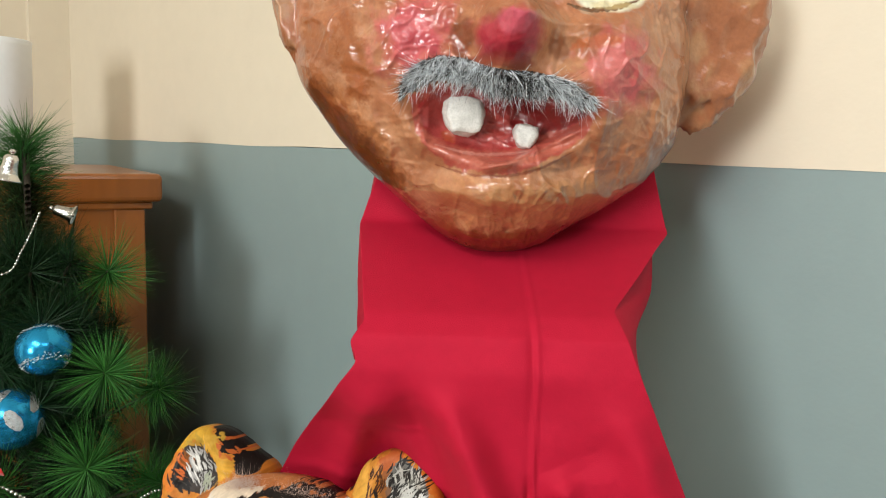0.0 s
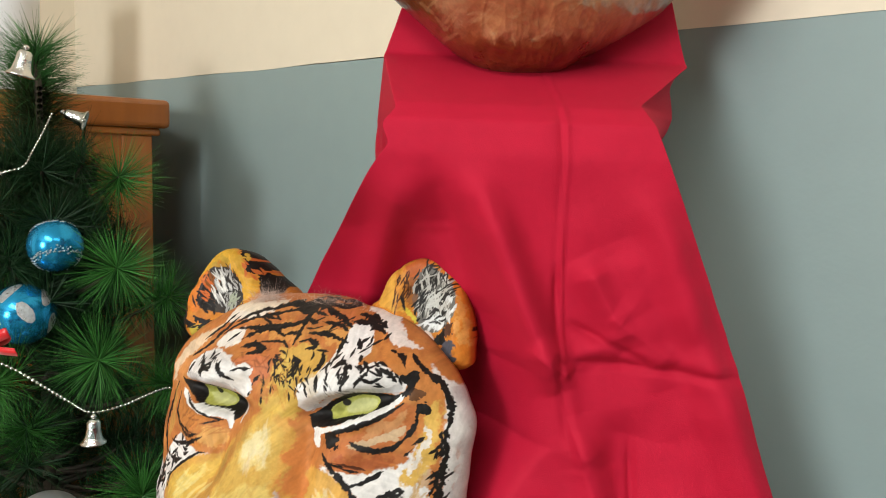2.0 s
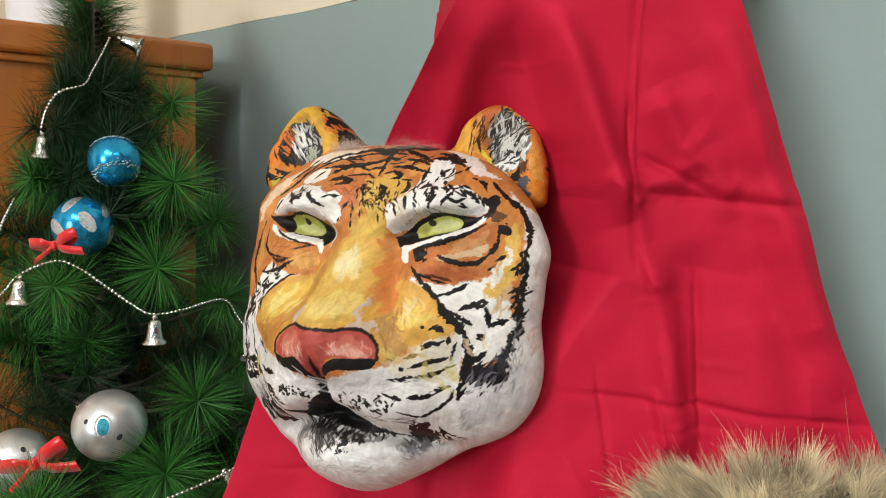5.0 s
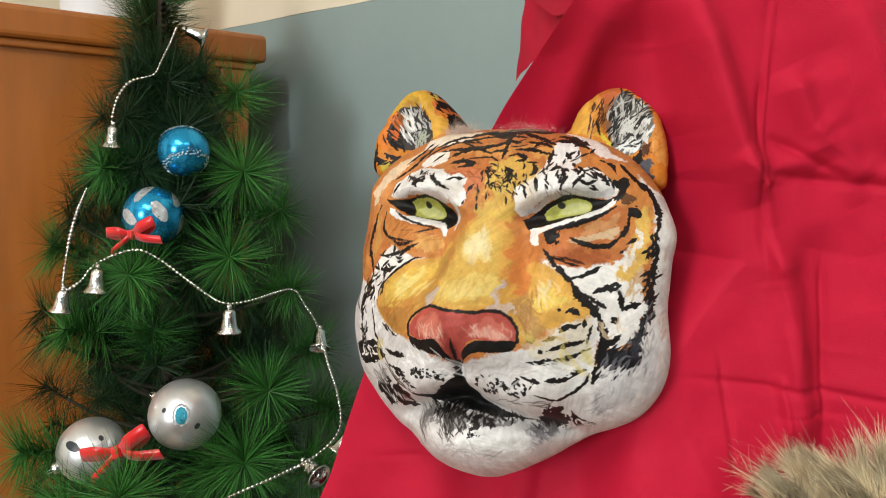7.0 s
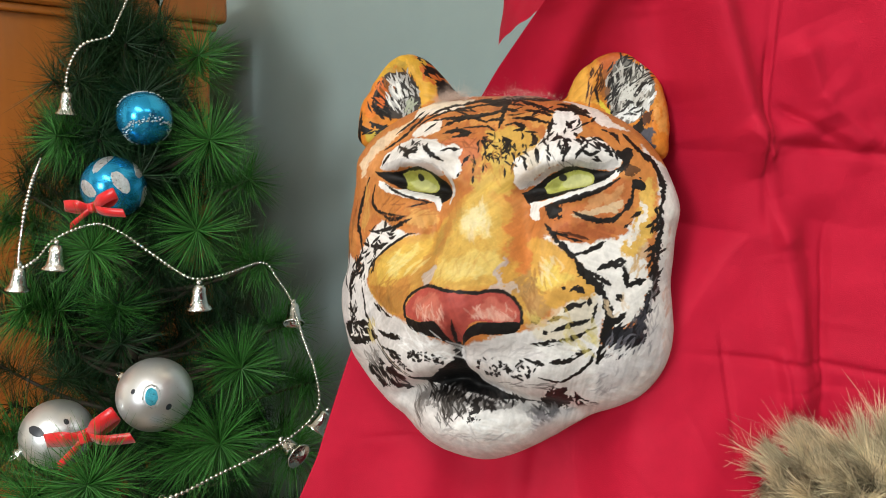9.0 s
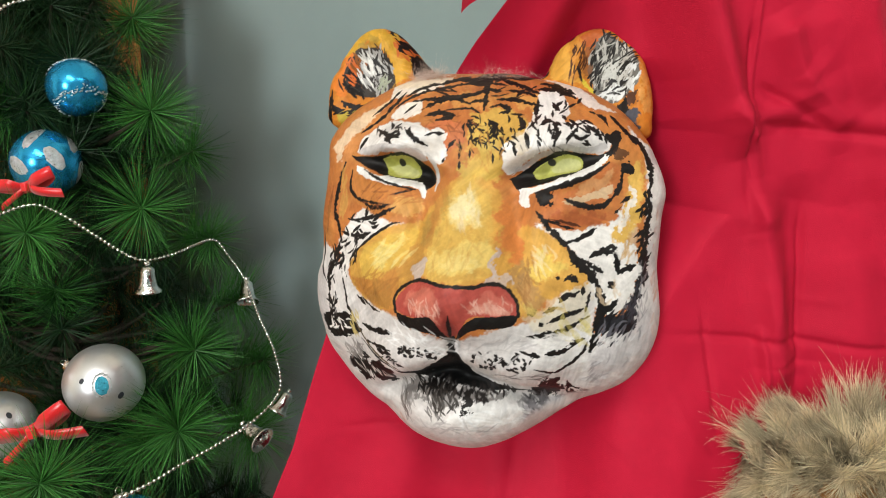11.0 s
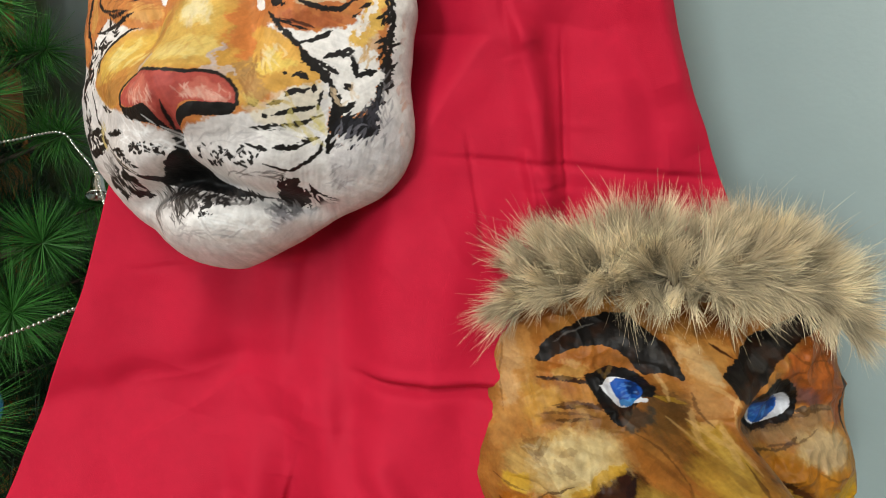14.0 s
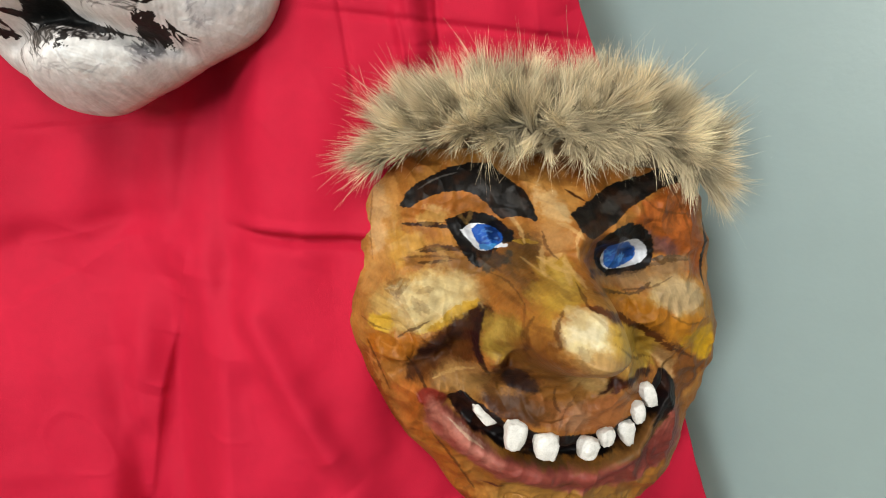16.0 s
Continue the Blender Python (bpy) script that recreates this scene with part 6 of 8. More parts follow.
def paint_man(u, v):
    b = Brush(u, v, "a96b2c", 500)
    b.mottle("8f5522", 3.0, 0.6, 501)
    b.mottle("c98f45", 2.2, 0.5, 505)
    b.fill("c8904c", -13.50, 7.03, -11.91, 7.21, -11.29, 5.64, -11.02, 2.42, -11.17, 0.03, -12.57, -1.92, -13.30, -2.20, -13.04, 0.76, -13.37, 3.65, rag=0.35, fade=0.52)
    b.fill("d8b07a", -13.24, 6.20, -12.12, 5.93, -11.73, 2.30, -12.68, 1.28, rag=0.4, fade=0.39, cover=0.7)
    b.fill("8a4d22", -13.38, 7.05, -11.54, 8.06, -9.15, 8.29, -10.71, 7.26, -11.90, 7.04, rag=0.3, fade=0.39, cover=0.8)
    b.fill("c88e48", -3.48, 8.55, -1.21, 7.76, 0.24, 7.07, 2.18, 7.69, 0.83, 6.32, -0.61, 4.62, -1.49, 4.91, -1.74, 6.44, -2.79, 7.81, rag=0.3, fade=0.39)
    b.fill("dab27a", -2.07, 7.26, -0.29, 6.63, -0.22, 5.39, -1.17, 5.33, rag=0.35, fade=0.26, cover=0.8)
    b.fill("cfae7a", -0.62, 6.15, 0.25, 5.83, -0.30, 4.93, -0.65, 5.32, rag=0.3, fade=0.16, cover=0.8)
    # the hair's shadow on the forehead, painted as a dark brown
    b.fill("66330f", -2.07, 9.13, 2.49, 9.61, 1.60, 8.42, -0.23, 8.53, rag=0.3, fade=0.39, cover=0.8)
    b.fill("b5702f", 1.59, 8.34, 5.87, 9.45, 7.16, 9.52, 4.33, 8.26, 1.90, 7.19, rag=0.3, fade=0.31)
    b.stroke("4a2610", 0.18, 0.28, 7.27, 1.43, 6.61)
    b.fill("a9581f", 4.98, 5.60, 6.46, 7.32, 10.43, 9.50, 12.03, 5.79, 12.53, 2.19, 9.88, 2.74, 7.55, 4.56, rag=0.25, fade=0.39)
    b.fill("c0692c", 6.43, 6.53, 9.85, 8.50, 10.31, 5.70, 7.90, 5.02, rag=0.35, fade=0.31, cover=0.8)
    b.fill("6a4c52", 6.36, 5.05, 9.13, 4.45, 9.74, 3.28, 7.43, 3.68, rag=0.3, fade=0.31, cover=0.7)
    b.fill("b06a2a", -10.46, 4.47, -8.26, 5.83, -5.57, 6.17, -3.38, 4.59, -4.99, 4.85, -7.31, 4.33, -9.56, 3.61, rag=0.25, fade=0.31)
    b.fill("d0a056", -10.02, 4.12, -8.49, 5.01, -7.62, 4.29, -9.17, 3.66, rag=0.3, fade=0.21, cover=0.8)
    b.fill("8a5622", -7.82, 5.30, -5.55, 5.97, -4.28, 5.14, -5.79, 5.06, rag=0.3, fade=0.39, cover=0.8)
    b.fill("8e602c", -10.13, 1.53, -7.13, 2.25, -4.63, 1.40, -3.26, 1.60, -5.38, 0.45, -8.49, 0.43, -10.04, 0.55, rag=0.3, fade=0.39)
    b.fill("c4923f", -11.49, 3.15, -9.43, 3.07, -8.60, 2.42, -10.82, 0.43, rag=0.35, fade=0.39, cover=0.8)
    b.stroke("3a2210", 0.31, -10.65, 3.45, -8.78, 3.64, -7.14, 3.70, rag=0.4)
    b.stroke("4d3013", 0.36, -9.16, 1.68, -7.50, 2.20, -6.26, 2.35, rag=0.4)
    b.stroke("5a3a18", 0.22, -9.30, 0.91, -7.04, 1.40, rag=0.5)
    b.fill("6e4a24", -3.16, 3.02, -1.71, 3.80, -1.37, 2.45, -2.82, 1.06, -3.48, 1.27, rag=0.35, fade=0.31)
    b.stroke("c79a30", 0.36, -2.86, 3.25, -1.60, 3.43, rag=0.5)
    b.fill("4c2c10", -2.83, 1.76, -1.94, 1.78, -2.51, 0.68, -3.29, 0.31, rag=0.35, fade=0.31, cover=0.8)
    b.fill("c9a040", -1.85, 1.80, -0.33, 2.79, -0.07, 2.03, -0.84, 0.86, -1.94, 0.10, -2.50, 0.24, -2.65, 0.66, rag=0.3, fade=0.31)
    b.fill("d2aa4c", -1.69, 1.72, -0.54, 2.31, -0.88, 1.47, -1.96, 0.94, rag=0.35, fade=0.21, cover=0.85)
    b.fill("9a6a34", 0.90, 2.19, 7.24, 2.47, 9.38, 3.51, 11.01, 3.22, 7.48, 1.76, 2.63, 1.26, rag=0.3, fade=0.31)
    b.stroke("5c4632", 0.36, 7.60, 2.93, 9.41, 3.31, 11.01, 3.22, rag=0.5)
    b.stroke("4c3217", 0.44, 0.99, 1.95, 5.46, 1.68, 7.29, 2.29, rag=0.5)
    b.fill("c29c58", -12.56, -1.99, -10.74, -0.41, -7.36, 0.67, -4.99, -0.41, -5.45, -1.33, -7.62, -2.17, -9.57, -4.01, -11.13, -3.96, -12.07, -3.38, rag=0.3, fade=0.39)
    b.fill("d6ba80", -10.69, -0.95, -8.08, -0.14, -6.85, -0.67, -8.68, -2.36, -10.46, -2.99, rag=0.4, fade=0.31, cover=0.85)
    b.hatch("decb98", -8.99, -1.20, 1.96, 0.98, 26, 1.16, 0.27, 20, 30, cover=0.5)
    b.fill("d4a838", -12.41, -3.31, -10.87, -2.80, -10.65, -4.01, -11.90, -4.20, rag=0.3, fade=0.21)
    b.stroke("d8b048", 0.58, -8.94, -3.76, -7.24, -2.15, -5.37, -0.93, rag=0.5)
    b.fill("b0691c", -12.37, -4.43, -10.32, -4.17, -8.73, -4.15, -9.20, -6.13, -10.43, -6.47, -11.90, -6.10, rag=0.3, fade=0.31)
    # darker browns paint shade onto the lower left of the jaw
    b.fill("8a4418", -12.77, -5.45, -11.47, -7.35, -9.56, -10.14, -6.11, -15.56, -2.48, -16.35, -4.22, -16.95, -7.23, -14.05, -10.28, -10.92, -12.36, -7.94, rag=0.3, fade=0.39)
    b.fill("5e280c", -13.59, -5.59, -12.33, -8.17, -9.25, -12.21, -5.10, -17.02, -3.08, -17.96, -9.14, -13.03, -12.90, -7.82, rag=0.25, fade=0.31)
    b.fill("bd6e30", -9.88, -7.67, -8.26, -7.80, -7.13, -10.06, -8.08, -11.58, -9.55, -10.25, rag=0.35, fade=0.31, cover=0.9)
    b.hatch("d08a48", -10.45, -6.37, 1.78, 1.78, 20, 1.16, 0.22, -60, 30, cover=0.4)
    # near-black browns put the shade of the fold beside the nose into colour
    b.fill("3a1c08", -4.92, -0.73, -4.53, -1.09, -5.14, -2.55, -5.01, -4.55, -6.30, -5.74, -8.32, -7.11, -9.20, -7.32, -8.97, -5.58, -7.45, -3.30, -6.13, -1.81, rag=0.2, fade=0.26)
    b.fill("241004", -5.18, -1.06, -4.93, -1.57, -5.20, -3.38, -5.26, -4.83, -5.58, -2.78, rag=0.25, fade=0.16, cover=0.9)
    b.fill("8a6238", -7.70, -6.56, -6.00, -5.25, -4.78, -4.85, -3.49, -7.09, -4.70, -6.93, -6.92, -7.36, rag=0.3, fade=0.26)
    b.stroke("d2ac70", 0.18, -7.52, -6.74, -6.30, -5.93, -5.08, -5.17, rag=0.5)
    # dark brown paints shade on the upper lip beneath the nose
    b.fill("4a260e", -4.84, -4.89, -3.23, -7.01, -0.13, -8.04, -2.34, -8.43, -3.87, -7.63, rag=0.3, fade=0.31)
    b.fill("a4672a", -4.90, -2.53, -4.35, -1.15, -3.47, -0.71, -2.53, 0.13, -1.69, 0.24, -0.24, 0.53, 5.32, -1.65, 7.93, -2.62, 7.98, -4.58, 4.04, -4.61, 3.26, -5.99, 0.97, -5.92, -1.49, -6.36, -3.68, -5.22, -4.87, -4.08, rag=0.25, fade=0.31)
    b.fill("b8923c", -4.95, -2.92, -4.63, -1.71, -3.72, -0.94, -3.38, -1.80, -3.29, -3.75, -4.58, -4.07, rag=0.25, fade=0.21)
    b.fill("c4a044", -4.37, -1.95, -3.83, -1.31, -3.58, -2.24, -4.06, -3.12, rag=0.35, fade=0.16, cover=0.85)
    b.fill("b07a32", -3.39, -0.90, -2.13, 0.17, -1.92, -0.88, -1.79, -2.77, -1.19, -4.85, -2.95, -2.64, rag=0.35, fade=0.31)
    # browns that darken the nose's underside, its shade kept in the paint
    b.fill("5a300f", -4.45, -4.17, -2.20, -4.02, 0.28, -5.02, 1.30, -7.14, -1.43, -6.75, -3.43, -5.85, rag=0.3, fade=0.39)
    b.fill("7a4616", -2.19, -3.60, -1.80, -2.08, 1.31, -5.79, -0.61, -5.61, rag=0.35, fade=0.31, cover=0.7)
    # pale creams paint the highlight on the nose ball
    b.fill("d0ae6a", -1.89, -0.68, -1.03, 0.37, 0.24, 0.09, 0.43, -0.89, -0.54, -1.83, -1.74, -1.37, rag=0.3, fade=0.39)
    b.fill("e6d2a0", -1.73, -0.38, -0.59, 0.10, -0.14, -0.69, -1.51, -1.29, rag=0.35, fade=0.21, cover=0.9)
    b.fill("cfa642", 0.15, 0.35, 7.93, -2.62, 8.13, -4.46, 4.21, -4.18, 0.41, -0.69, rag=0.3, fade=0.31)
    b.fill("dcb95e", 0.71, -0.15, 7.97, -3.18, 7.03, -4.09, 0.90, -1.30, rag=0.35, fade=0.21, cover=0.7)
    b.fill("b87e34", -1.94, -1.48, 0.03, -1.49, 3.17, -5.65, 1.20, -5.43, rag=0.3, fade=0.31, cover=0.9)
    b.stroke("5c3412", 0.27, -0.24, 0.70, 5.39, -1.46, 8.05, -2.15, rag=0.5)
    b.fill("2b1308", -3.23, -5.22, -2.27, -4.73, -0.83, -5.77, -1.49, -6.36, -2.58, -6.33, rag=0.15, fade=0.06)
    b.fill("55260d", 3.17, -5.65, 3.65, -4.78, 6.43, -4.45, 8.07, -4.73, 6.35, -4.80, 4.04, -5.67, rag=0.15, fade=0.05)
    b.fill("a86632", -0.82, -6.20, 1.08, -6.35, 3.33, -6.24, 7.91, -5.00, 6.33, -7.07, 5.21, -8.56, 3.36, -9.22, -0.07, -8.85, -2.34, -8.43, rag=0.25, fade=0.26)
    b.fill("c28e66", 0.87, -7.22, 2.22, -6.25, 3.32, -8.80, 1.46, -8.71, rag=0.3, fade=0.21, cover=0.8)
    b.fill("b0733c", 4.48, -6.85, 4.82, -5.24, 6.75, -5.84, 5.67, -7.77, rag=0.3, fade=0.16, cover=0.8)
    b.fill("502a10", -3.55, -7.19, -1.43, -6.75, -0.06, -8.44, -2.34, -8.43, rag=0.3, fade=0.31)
    b.fill("be8836", -0.61, 0.87, 6.51, -0.22, 8.54, -1.14, 12.02, -3.06, 13.47, -2.58, 13.83, -0.52, 11.49, 1.60, 8.60, 1.54, 6.14, 0.49, 0.47, 1.42, rag=0.3, fade=0.39)
    b.fill("cfae74", 7.35, 1.32, 9.74, 2.04, 11.50, 0.48, 9.41, -0.54, 7.56, -0.11, rag=0.35, fade=0.31)
    b.fill("dcc088", 8.11, 1.31, 9.87, 1.60, 10.51, 0.48, 8.98, 0.23, rag=0.35, fade=0.21, cover=0.7)
    b.fill("d8a824", 9.26, -2.05, 13.21, -1.60, 13.89, -3.79, 11.58, -3.90, rag=0.3, fade=0.21)
    b.fill("b8701f", 5.26, -0.42, 8.43, -0.16, 9.71, -1.52, 6.87, -1.37, rag=0.35, fade=0.26)
    b.stroke("5e2e10", 0.49, 6.49, -0.67, 8.28, -2.00, 11.66, -3.73, rag=0.5)
    b.fill("c8a068", 7.93, -2.74, 10.55, -4.30, 12.24, -6.80, 9.25, -4.80, rag=0.3, fade=0.26)
    b.fill("8a5224", 10.32, -3.38, 13.55, -4.03, 11.92, -7.20, 10.37, -6.01, rag=0.3, fade=0.26)
    # second pass: more painted-in shade around eyes, nose and folds, more highlights
    b.fill("7a5a2c", -4.21, 1.59, -1.99, 2.28, -2.32, 1.25, -2.98, 0.37, -4.19, -0.09, cover=0.6, fade=1.0, rag=0.3)
    b.fill("4c3212", -2.67, 4.00, -1.50, 3.48, -1.13, 2.74, -2.22, 2.12, -2.78, 2.61, cover=0.85, fade=0.7, rag=0.3)
    b.fill("c09058", -1.51, 5.11, -0.39, 4.85, -0.02, 3.75, -0.70, 2.87, -1.39, 3.38, cover=0.8, fade=0.5, rag=0.3)
    b.fill("dcc690", -9.84, -0.41, -7.22, 0.47, -5.16, -0.00, -5.68, -0.95, -8.21, -3.07, -9.48, -3.70, cover=0.75, fade=0.7, rag=0.35)
    b.stroke("c89a28", 0.62, -8.17, -3.34, -6.63, -1.88, -5.23, -0.85, cover=0.8, rag=0.5)
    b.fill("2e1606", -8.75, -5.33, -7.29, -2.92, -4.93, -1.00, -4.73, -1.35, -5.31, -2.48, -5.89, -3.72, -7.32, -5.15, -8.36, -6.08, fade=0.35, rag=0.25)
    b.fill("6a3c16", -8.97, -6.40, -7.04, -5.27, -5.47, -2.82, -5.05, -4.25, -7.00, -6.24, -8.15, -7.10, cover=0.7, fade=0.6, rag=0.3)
    b.fill("96782e", -5.08, -2.86, -4.54, -1.45, -3.78, -0.86, -3.58, -1.48, -3.56, -3.02, -4.64, -3.84, fade=0.4, rag=0.25)
    b.fill("b49444", -4.65, -2.10, -3.94, -1.25, -3.83, -2.22, -4.50, -2.94, cover=0.9, fade=0.3, rag=0.3)
    b.stroke("1e0f05", 0.40, -4.95, -1.26, -5.38, -2.52, -5.01, -4.21, -3.93, -5.64, rag=0.3)
    b.fill("b08c34", -1.64, 1.67, -0.46, 2.49, -0.31, 1.81, -0.70, 1.05, -1.69, 0.32, -2.53, -0.32, -2.89, -0.35, -2.23, 0.71, fade=0.5, rag=0.3)
    b.fill("c8a850", -1.44, 1.66, -0.51, 2.16, -0.98, 1.25, -1.84, 0.72, cover=0.9, fade=0.4, rag=0.3)
    b.fill("6e4a20", 0.09, 1.98, 0.88, 1.38, -0.27, 0.78, -0.65, 0.99, cover=0.8, fade=0.6, rag=0.3)
    b.fill("8a5a24", -3.53, -1.66, -2.15, -0.47, -1.93, -1.60, 1.05, -4.90, 0.48, -6.02, -1.57, -4.80, -2.80, -3.94, fade=0.5, rag=0.3)
    b.fill("c09a60", -1.69, -1.45, 0.43, -0.86, 3.80, -5.20, 2.29, -6.16, 1.05, -4.90, cover=0.85, fade=0.5, rag=0.3)
    b.fill("d8c490", -1.62, 0.03, -0.41, 0.60, 0.44, -0.04, 0.47, -0.70, -0.70, -1.23, -1.96, -1.44, -2.06, -0.76, fade=0.4, rag=0.3)
    b.fill("e8dcb6", -1.57, -0.42, -0.35, 0.12, -0.11, -0.58, -1.53, -1.13, cover=0.95, fade=0.3, rag=0.3)
    b.fill("caa040", 0.45, 0.31, 6.90, -2.07, 8.28, -3.21, 7.45, -4.05, 0.65, -1.03, 0.46, -0.38, fade=0.4, rag=0.3)
    b.fill("b88848", 0.54, -1.21, 7.09, -4.08, 4.98, -4.16, 4.12, -4.68, cover=0.8, fade=0.4, rag=0.3)
    b.fill("a0682c", -0.95, -5.67, 1.28, -5.42, 3.06, -6.32, 1.65, -7.17, 0.12, -6.76, cover=0.9, fade=0.4, rag=0.3)
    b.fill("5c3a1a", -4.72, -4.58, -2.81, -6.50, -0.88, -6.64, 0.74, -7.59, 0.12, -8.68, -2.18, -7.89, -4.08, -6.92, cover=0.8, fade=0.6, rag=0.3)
    b.fill("b06c3c", 0.97, -7.37, 2.64, -6.66, 4.29, -5.74, 5.71, -6.53, 4.71, -8.15, 1.77, -8.89, fade=0.35, rag=0.25)
    b.fill("c8926a", 1.22, -7.33, 2.40, -6.80, 3.05, -8.33, 1.71, -8.66, cover=0.75, fade=0.3, rag=0.3)
    b.fill("a87c44", -7.71, -6.57, -5.70, -5.27, -4.31, -5.28, -4.17, -7.19, -6.17, -7.18, cover=0.7, fade=0.5, rag=0.35)
    b.fill("1c0e06", -3.29, -5.06, -2.15, -5.15, -0.63, -6.10, -0.95, -6.51, -2.11, -6.30, -2.93, -5.86, fade=0.18, rag=0.15)
    b.fill("3c1a0a", 3.24, -5.87, 4.09, -4.57, 8.06, -4.78, 7.61, -5.08, 4.45, -4.95, 3.48, -6.09, fade=0.15, rag=0.15)
    b.fill("a8845a", 2.82, 1.78, 5.09, 1.60, 7.42, 2.34, 9.84, 3.37, 11.28, 2.97, 8.97, 1.81, 6.14, 1.01, 1.26, 1.41, cover=0.8, fade=0.5, rag=0.3)
    b.fill("c8aa7c", 7.14, 1.28, 9.62, 1.80, 11.93, 1.33, 12.24, 0.33, 9.98, -0.51, 8.04, 0.25, fade=0.4, rag=0.3)
    b.fill("c07c20", 4.95, -0.10, 7.06, 0.23, 9.38, -0.93, 12.53, -0.58, 13.83, -3.46, 11.85, -3.64, 8.39, -2.09, 6.05, -1.05, cover=0.9, fade=0.4, rag=0.3)
    b.fill("d8a41c", 10.37, -2.10, 13.09, -1.40, 13.78, -3.82, 12.28, -3.67, fade=0.25, rag=0.3)
    b.stroke("5c4020", 0.27, 6.26, 1.83, 8.49, 2.88, 10.74, 3.19, rag=0.5, cover=0.8)
    b.stroke("5c4020", 0.27, 0.20, 1.48, 5.50, 0.41, 7.45, 1.38, rag=0.5, cover=0.8)
    b.stroke("5a3012", 0.40, -0.50, 0.81, 0.89, 0.49, 7.40, -2.04, 9.29, -2.99, 11.85, -3.91, rag=0.5)
    b.fill("7a4a20", 8.18, -2.67, 10.24, -3.69, 12.34, -4.23, 11.82, -5.80, 10.10, -4.85, cover=0.7, fade=0.4, rag=0.3)
    b.fill("a85a1c", -8.98, -7.57, -7.81, -8.05, -7.14, -10.58, -5.24, -12.66, -3.22, -14.79, -4.22, -17.09, -7.41, -12.15, -8.59, -10.50, cover=0.8, fade=0.6, rag=0.35)
    b.stroke("3c1e0a", 0.22, -10.32, 3.35, -8.79, 3.71, -7.67, 3.95, rag=0.6, cover=0.7)
    b.stroke("4a2a10", 0.22, -9.61, 1.67, -7.90, 2.29, -6.35, 2.07, rag=0.6, cover=0.7)
    b.stroke("4a2a10", 0.18, -10.10, 1.15, -8.07, 1.55, -6.55, 1.57, rag=0.6, cover=0.6)
    b.stroke("2a1406", 0.22, -9.35, -5.72, -8.15, -7.10, -7.52, -8.23, rag=0.5, cover=0.8)
    b.stroke("3c1e0a", 0.22, -7.10, -10.87, -4.87, -13.28, -3.03, -15.61, rag=0.6, cover=0.7)
    b.stroke("3c1e0a", 0.18, 0.34, -5.67, 0.54, -6.86, 0.99, -7.56, rag=0.6, cover=0.6)
    b.stroke("3c1e0a", 0.18, -2.94, -0.45, -3.30, -1.44, -2.73, -3.15, rag=0.6, cover=0.6)
    b.stroke("4a2810", 0.18, -1.69, 0.32, -2.18, -0.64, -2.08, -1.48, rag=0.6, cover=0.7)
    b.stroke("4a2810", 0.18, 0.47, -0.70, 5.15, -3.34, 8.38, -4.06, rag=0.6, cover=0.6)
    b.stroke("6a3c14", 0.18, 5.58, 7.69, 7.40, 6.59, 10.82, 6.59, rag=0.6, cover=0.6)
    b.stroke("6a3c14", 0.18, 8.32, 8.55, 10.07, 6.52, 10.96, 4.38, rag=0.6, cover=0.6)
    b.hatch("6a3c14", 8.35, 6.66, 2.67, 2.67, 14, 1.78, 0.31, -50, 40, cover=0.35)
    b.hatch("e0b878", -0.96, 4.26, 2.23, 2.67, 14, 1.33, 0.27, -70, 40, cover=0.4)
    b.fill("150a05", -6.37, -7.97, -5.47, -7.11, -3.43, -8.24, -1.91, -8.85, 1.08, -9.14, 4.09, -9.07, 6.37, -7.38, 7.89, -6.02, 8.86, -4.80, 10.12, -5.29, 11.00, -6.89, 10.18, -8.50, 7.55, -10.07, 5.17, -11.56, 1.17, -12.05, -2.25, -11.23, -4.87, -9.83, rag=0.1, fade=0.03)
    b.fill("7a5a34", -0.13, -11.86, 2.90, -12.10, 5.98, -11.22, 8.49, -9.00, 10.63, -8.39, 10.17, -10.35, 5.78, -11.63, 1.81, -12.44, -0.73, -12.13, rag=0.25, fade=0.16)
    b.fill("a4564a", -7.77, -9.12, -6.20, -8.86, -4.51, -10.30, -1.54, -11.80, 2.25, -12.45, 5.78, -11.63, 9.10, -10.26, 10.78, -7.65, 12.48, -10.38, 10.10, -12.95, 7.10, -14.40, 1.54, -14.61, -1.98, -13.63, -5.40, -11.87, -7.32, -10.64, rag=0.2, fade=0.16)
    b.fill("c67e70", -6.62, -10.22, -5.33, -10.29, -2.89, -11.62, -1.94, -12.39, -3.92, -12.08, -5.93, -11.14, rag=0.3, fade=0.21, cover=0.85)
    b.fill("7a342c", 7.20, -10.59, 10.42, -9.42, 10.99, -8.43, 11.91, -11.27, 8.32, -13.02, rag=0.3, fade=0.21, cover=0.8)
    b.stroke("e0b4a0", 0.22, -5.97, -9.39, -4.45, -10.45, -3.25, -11.11, rag=0.5)
    b.blob("8c2f24", -7.33, -8.22, 0.98, 0.80, rag=0.1, soft=0.2)
    b.stroke("5a201a", 0.18, -2.85, -14.59, -0.96, -14.45, 0.94, -13.00, rag=0.5)
    b.fill("b5803c", -2.14, -16.20, -0.48, -13.63, 3.23, -14.51, 7.50, -14.32, 9.57, -16.18, rag=0.35, fade=0.26)
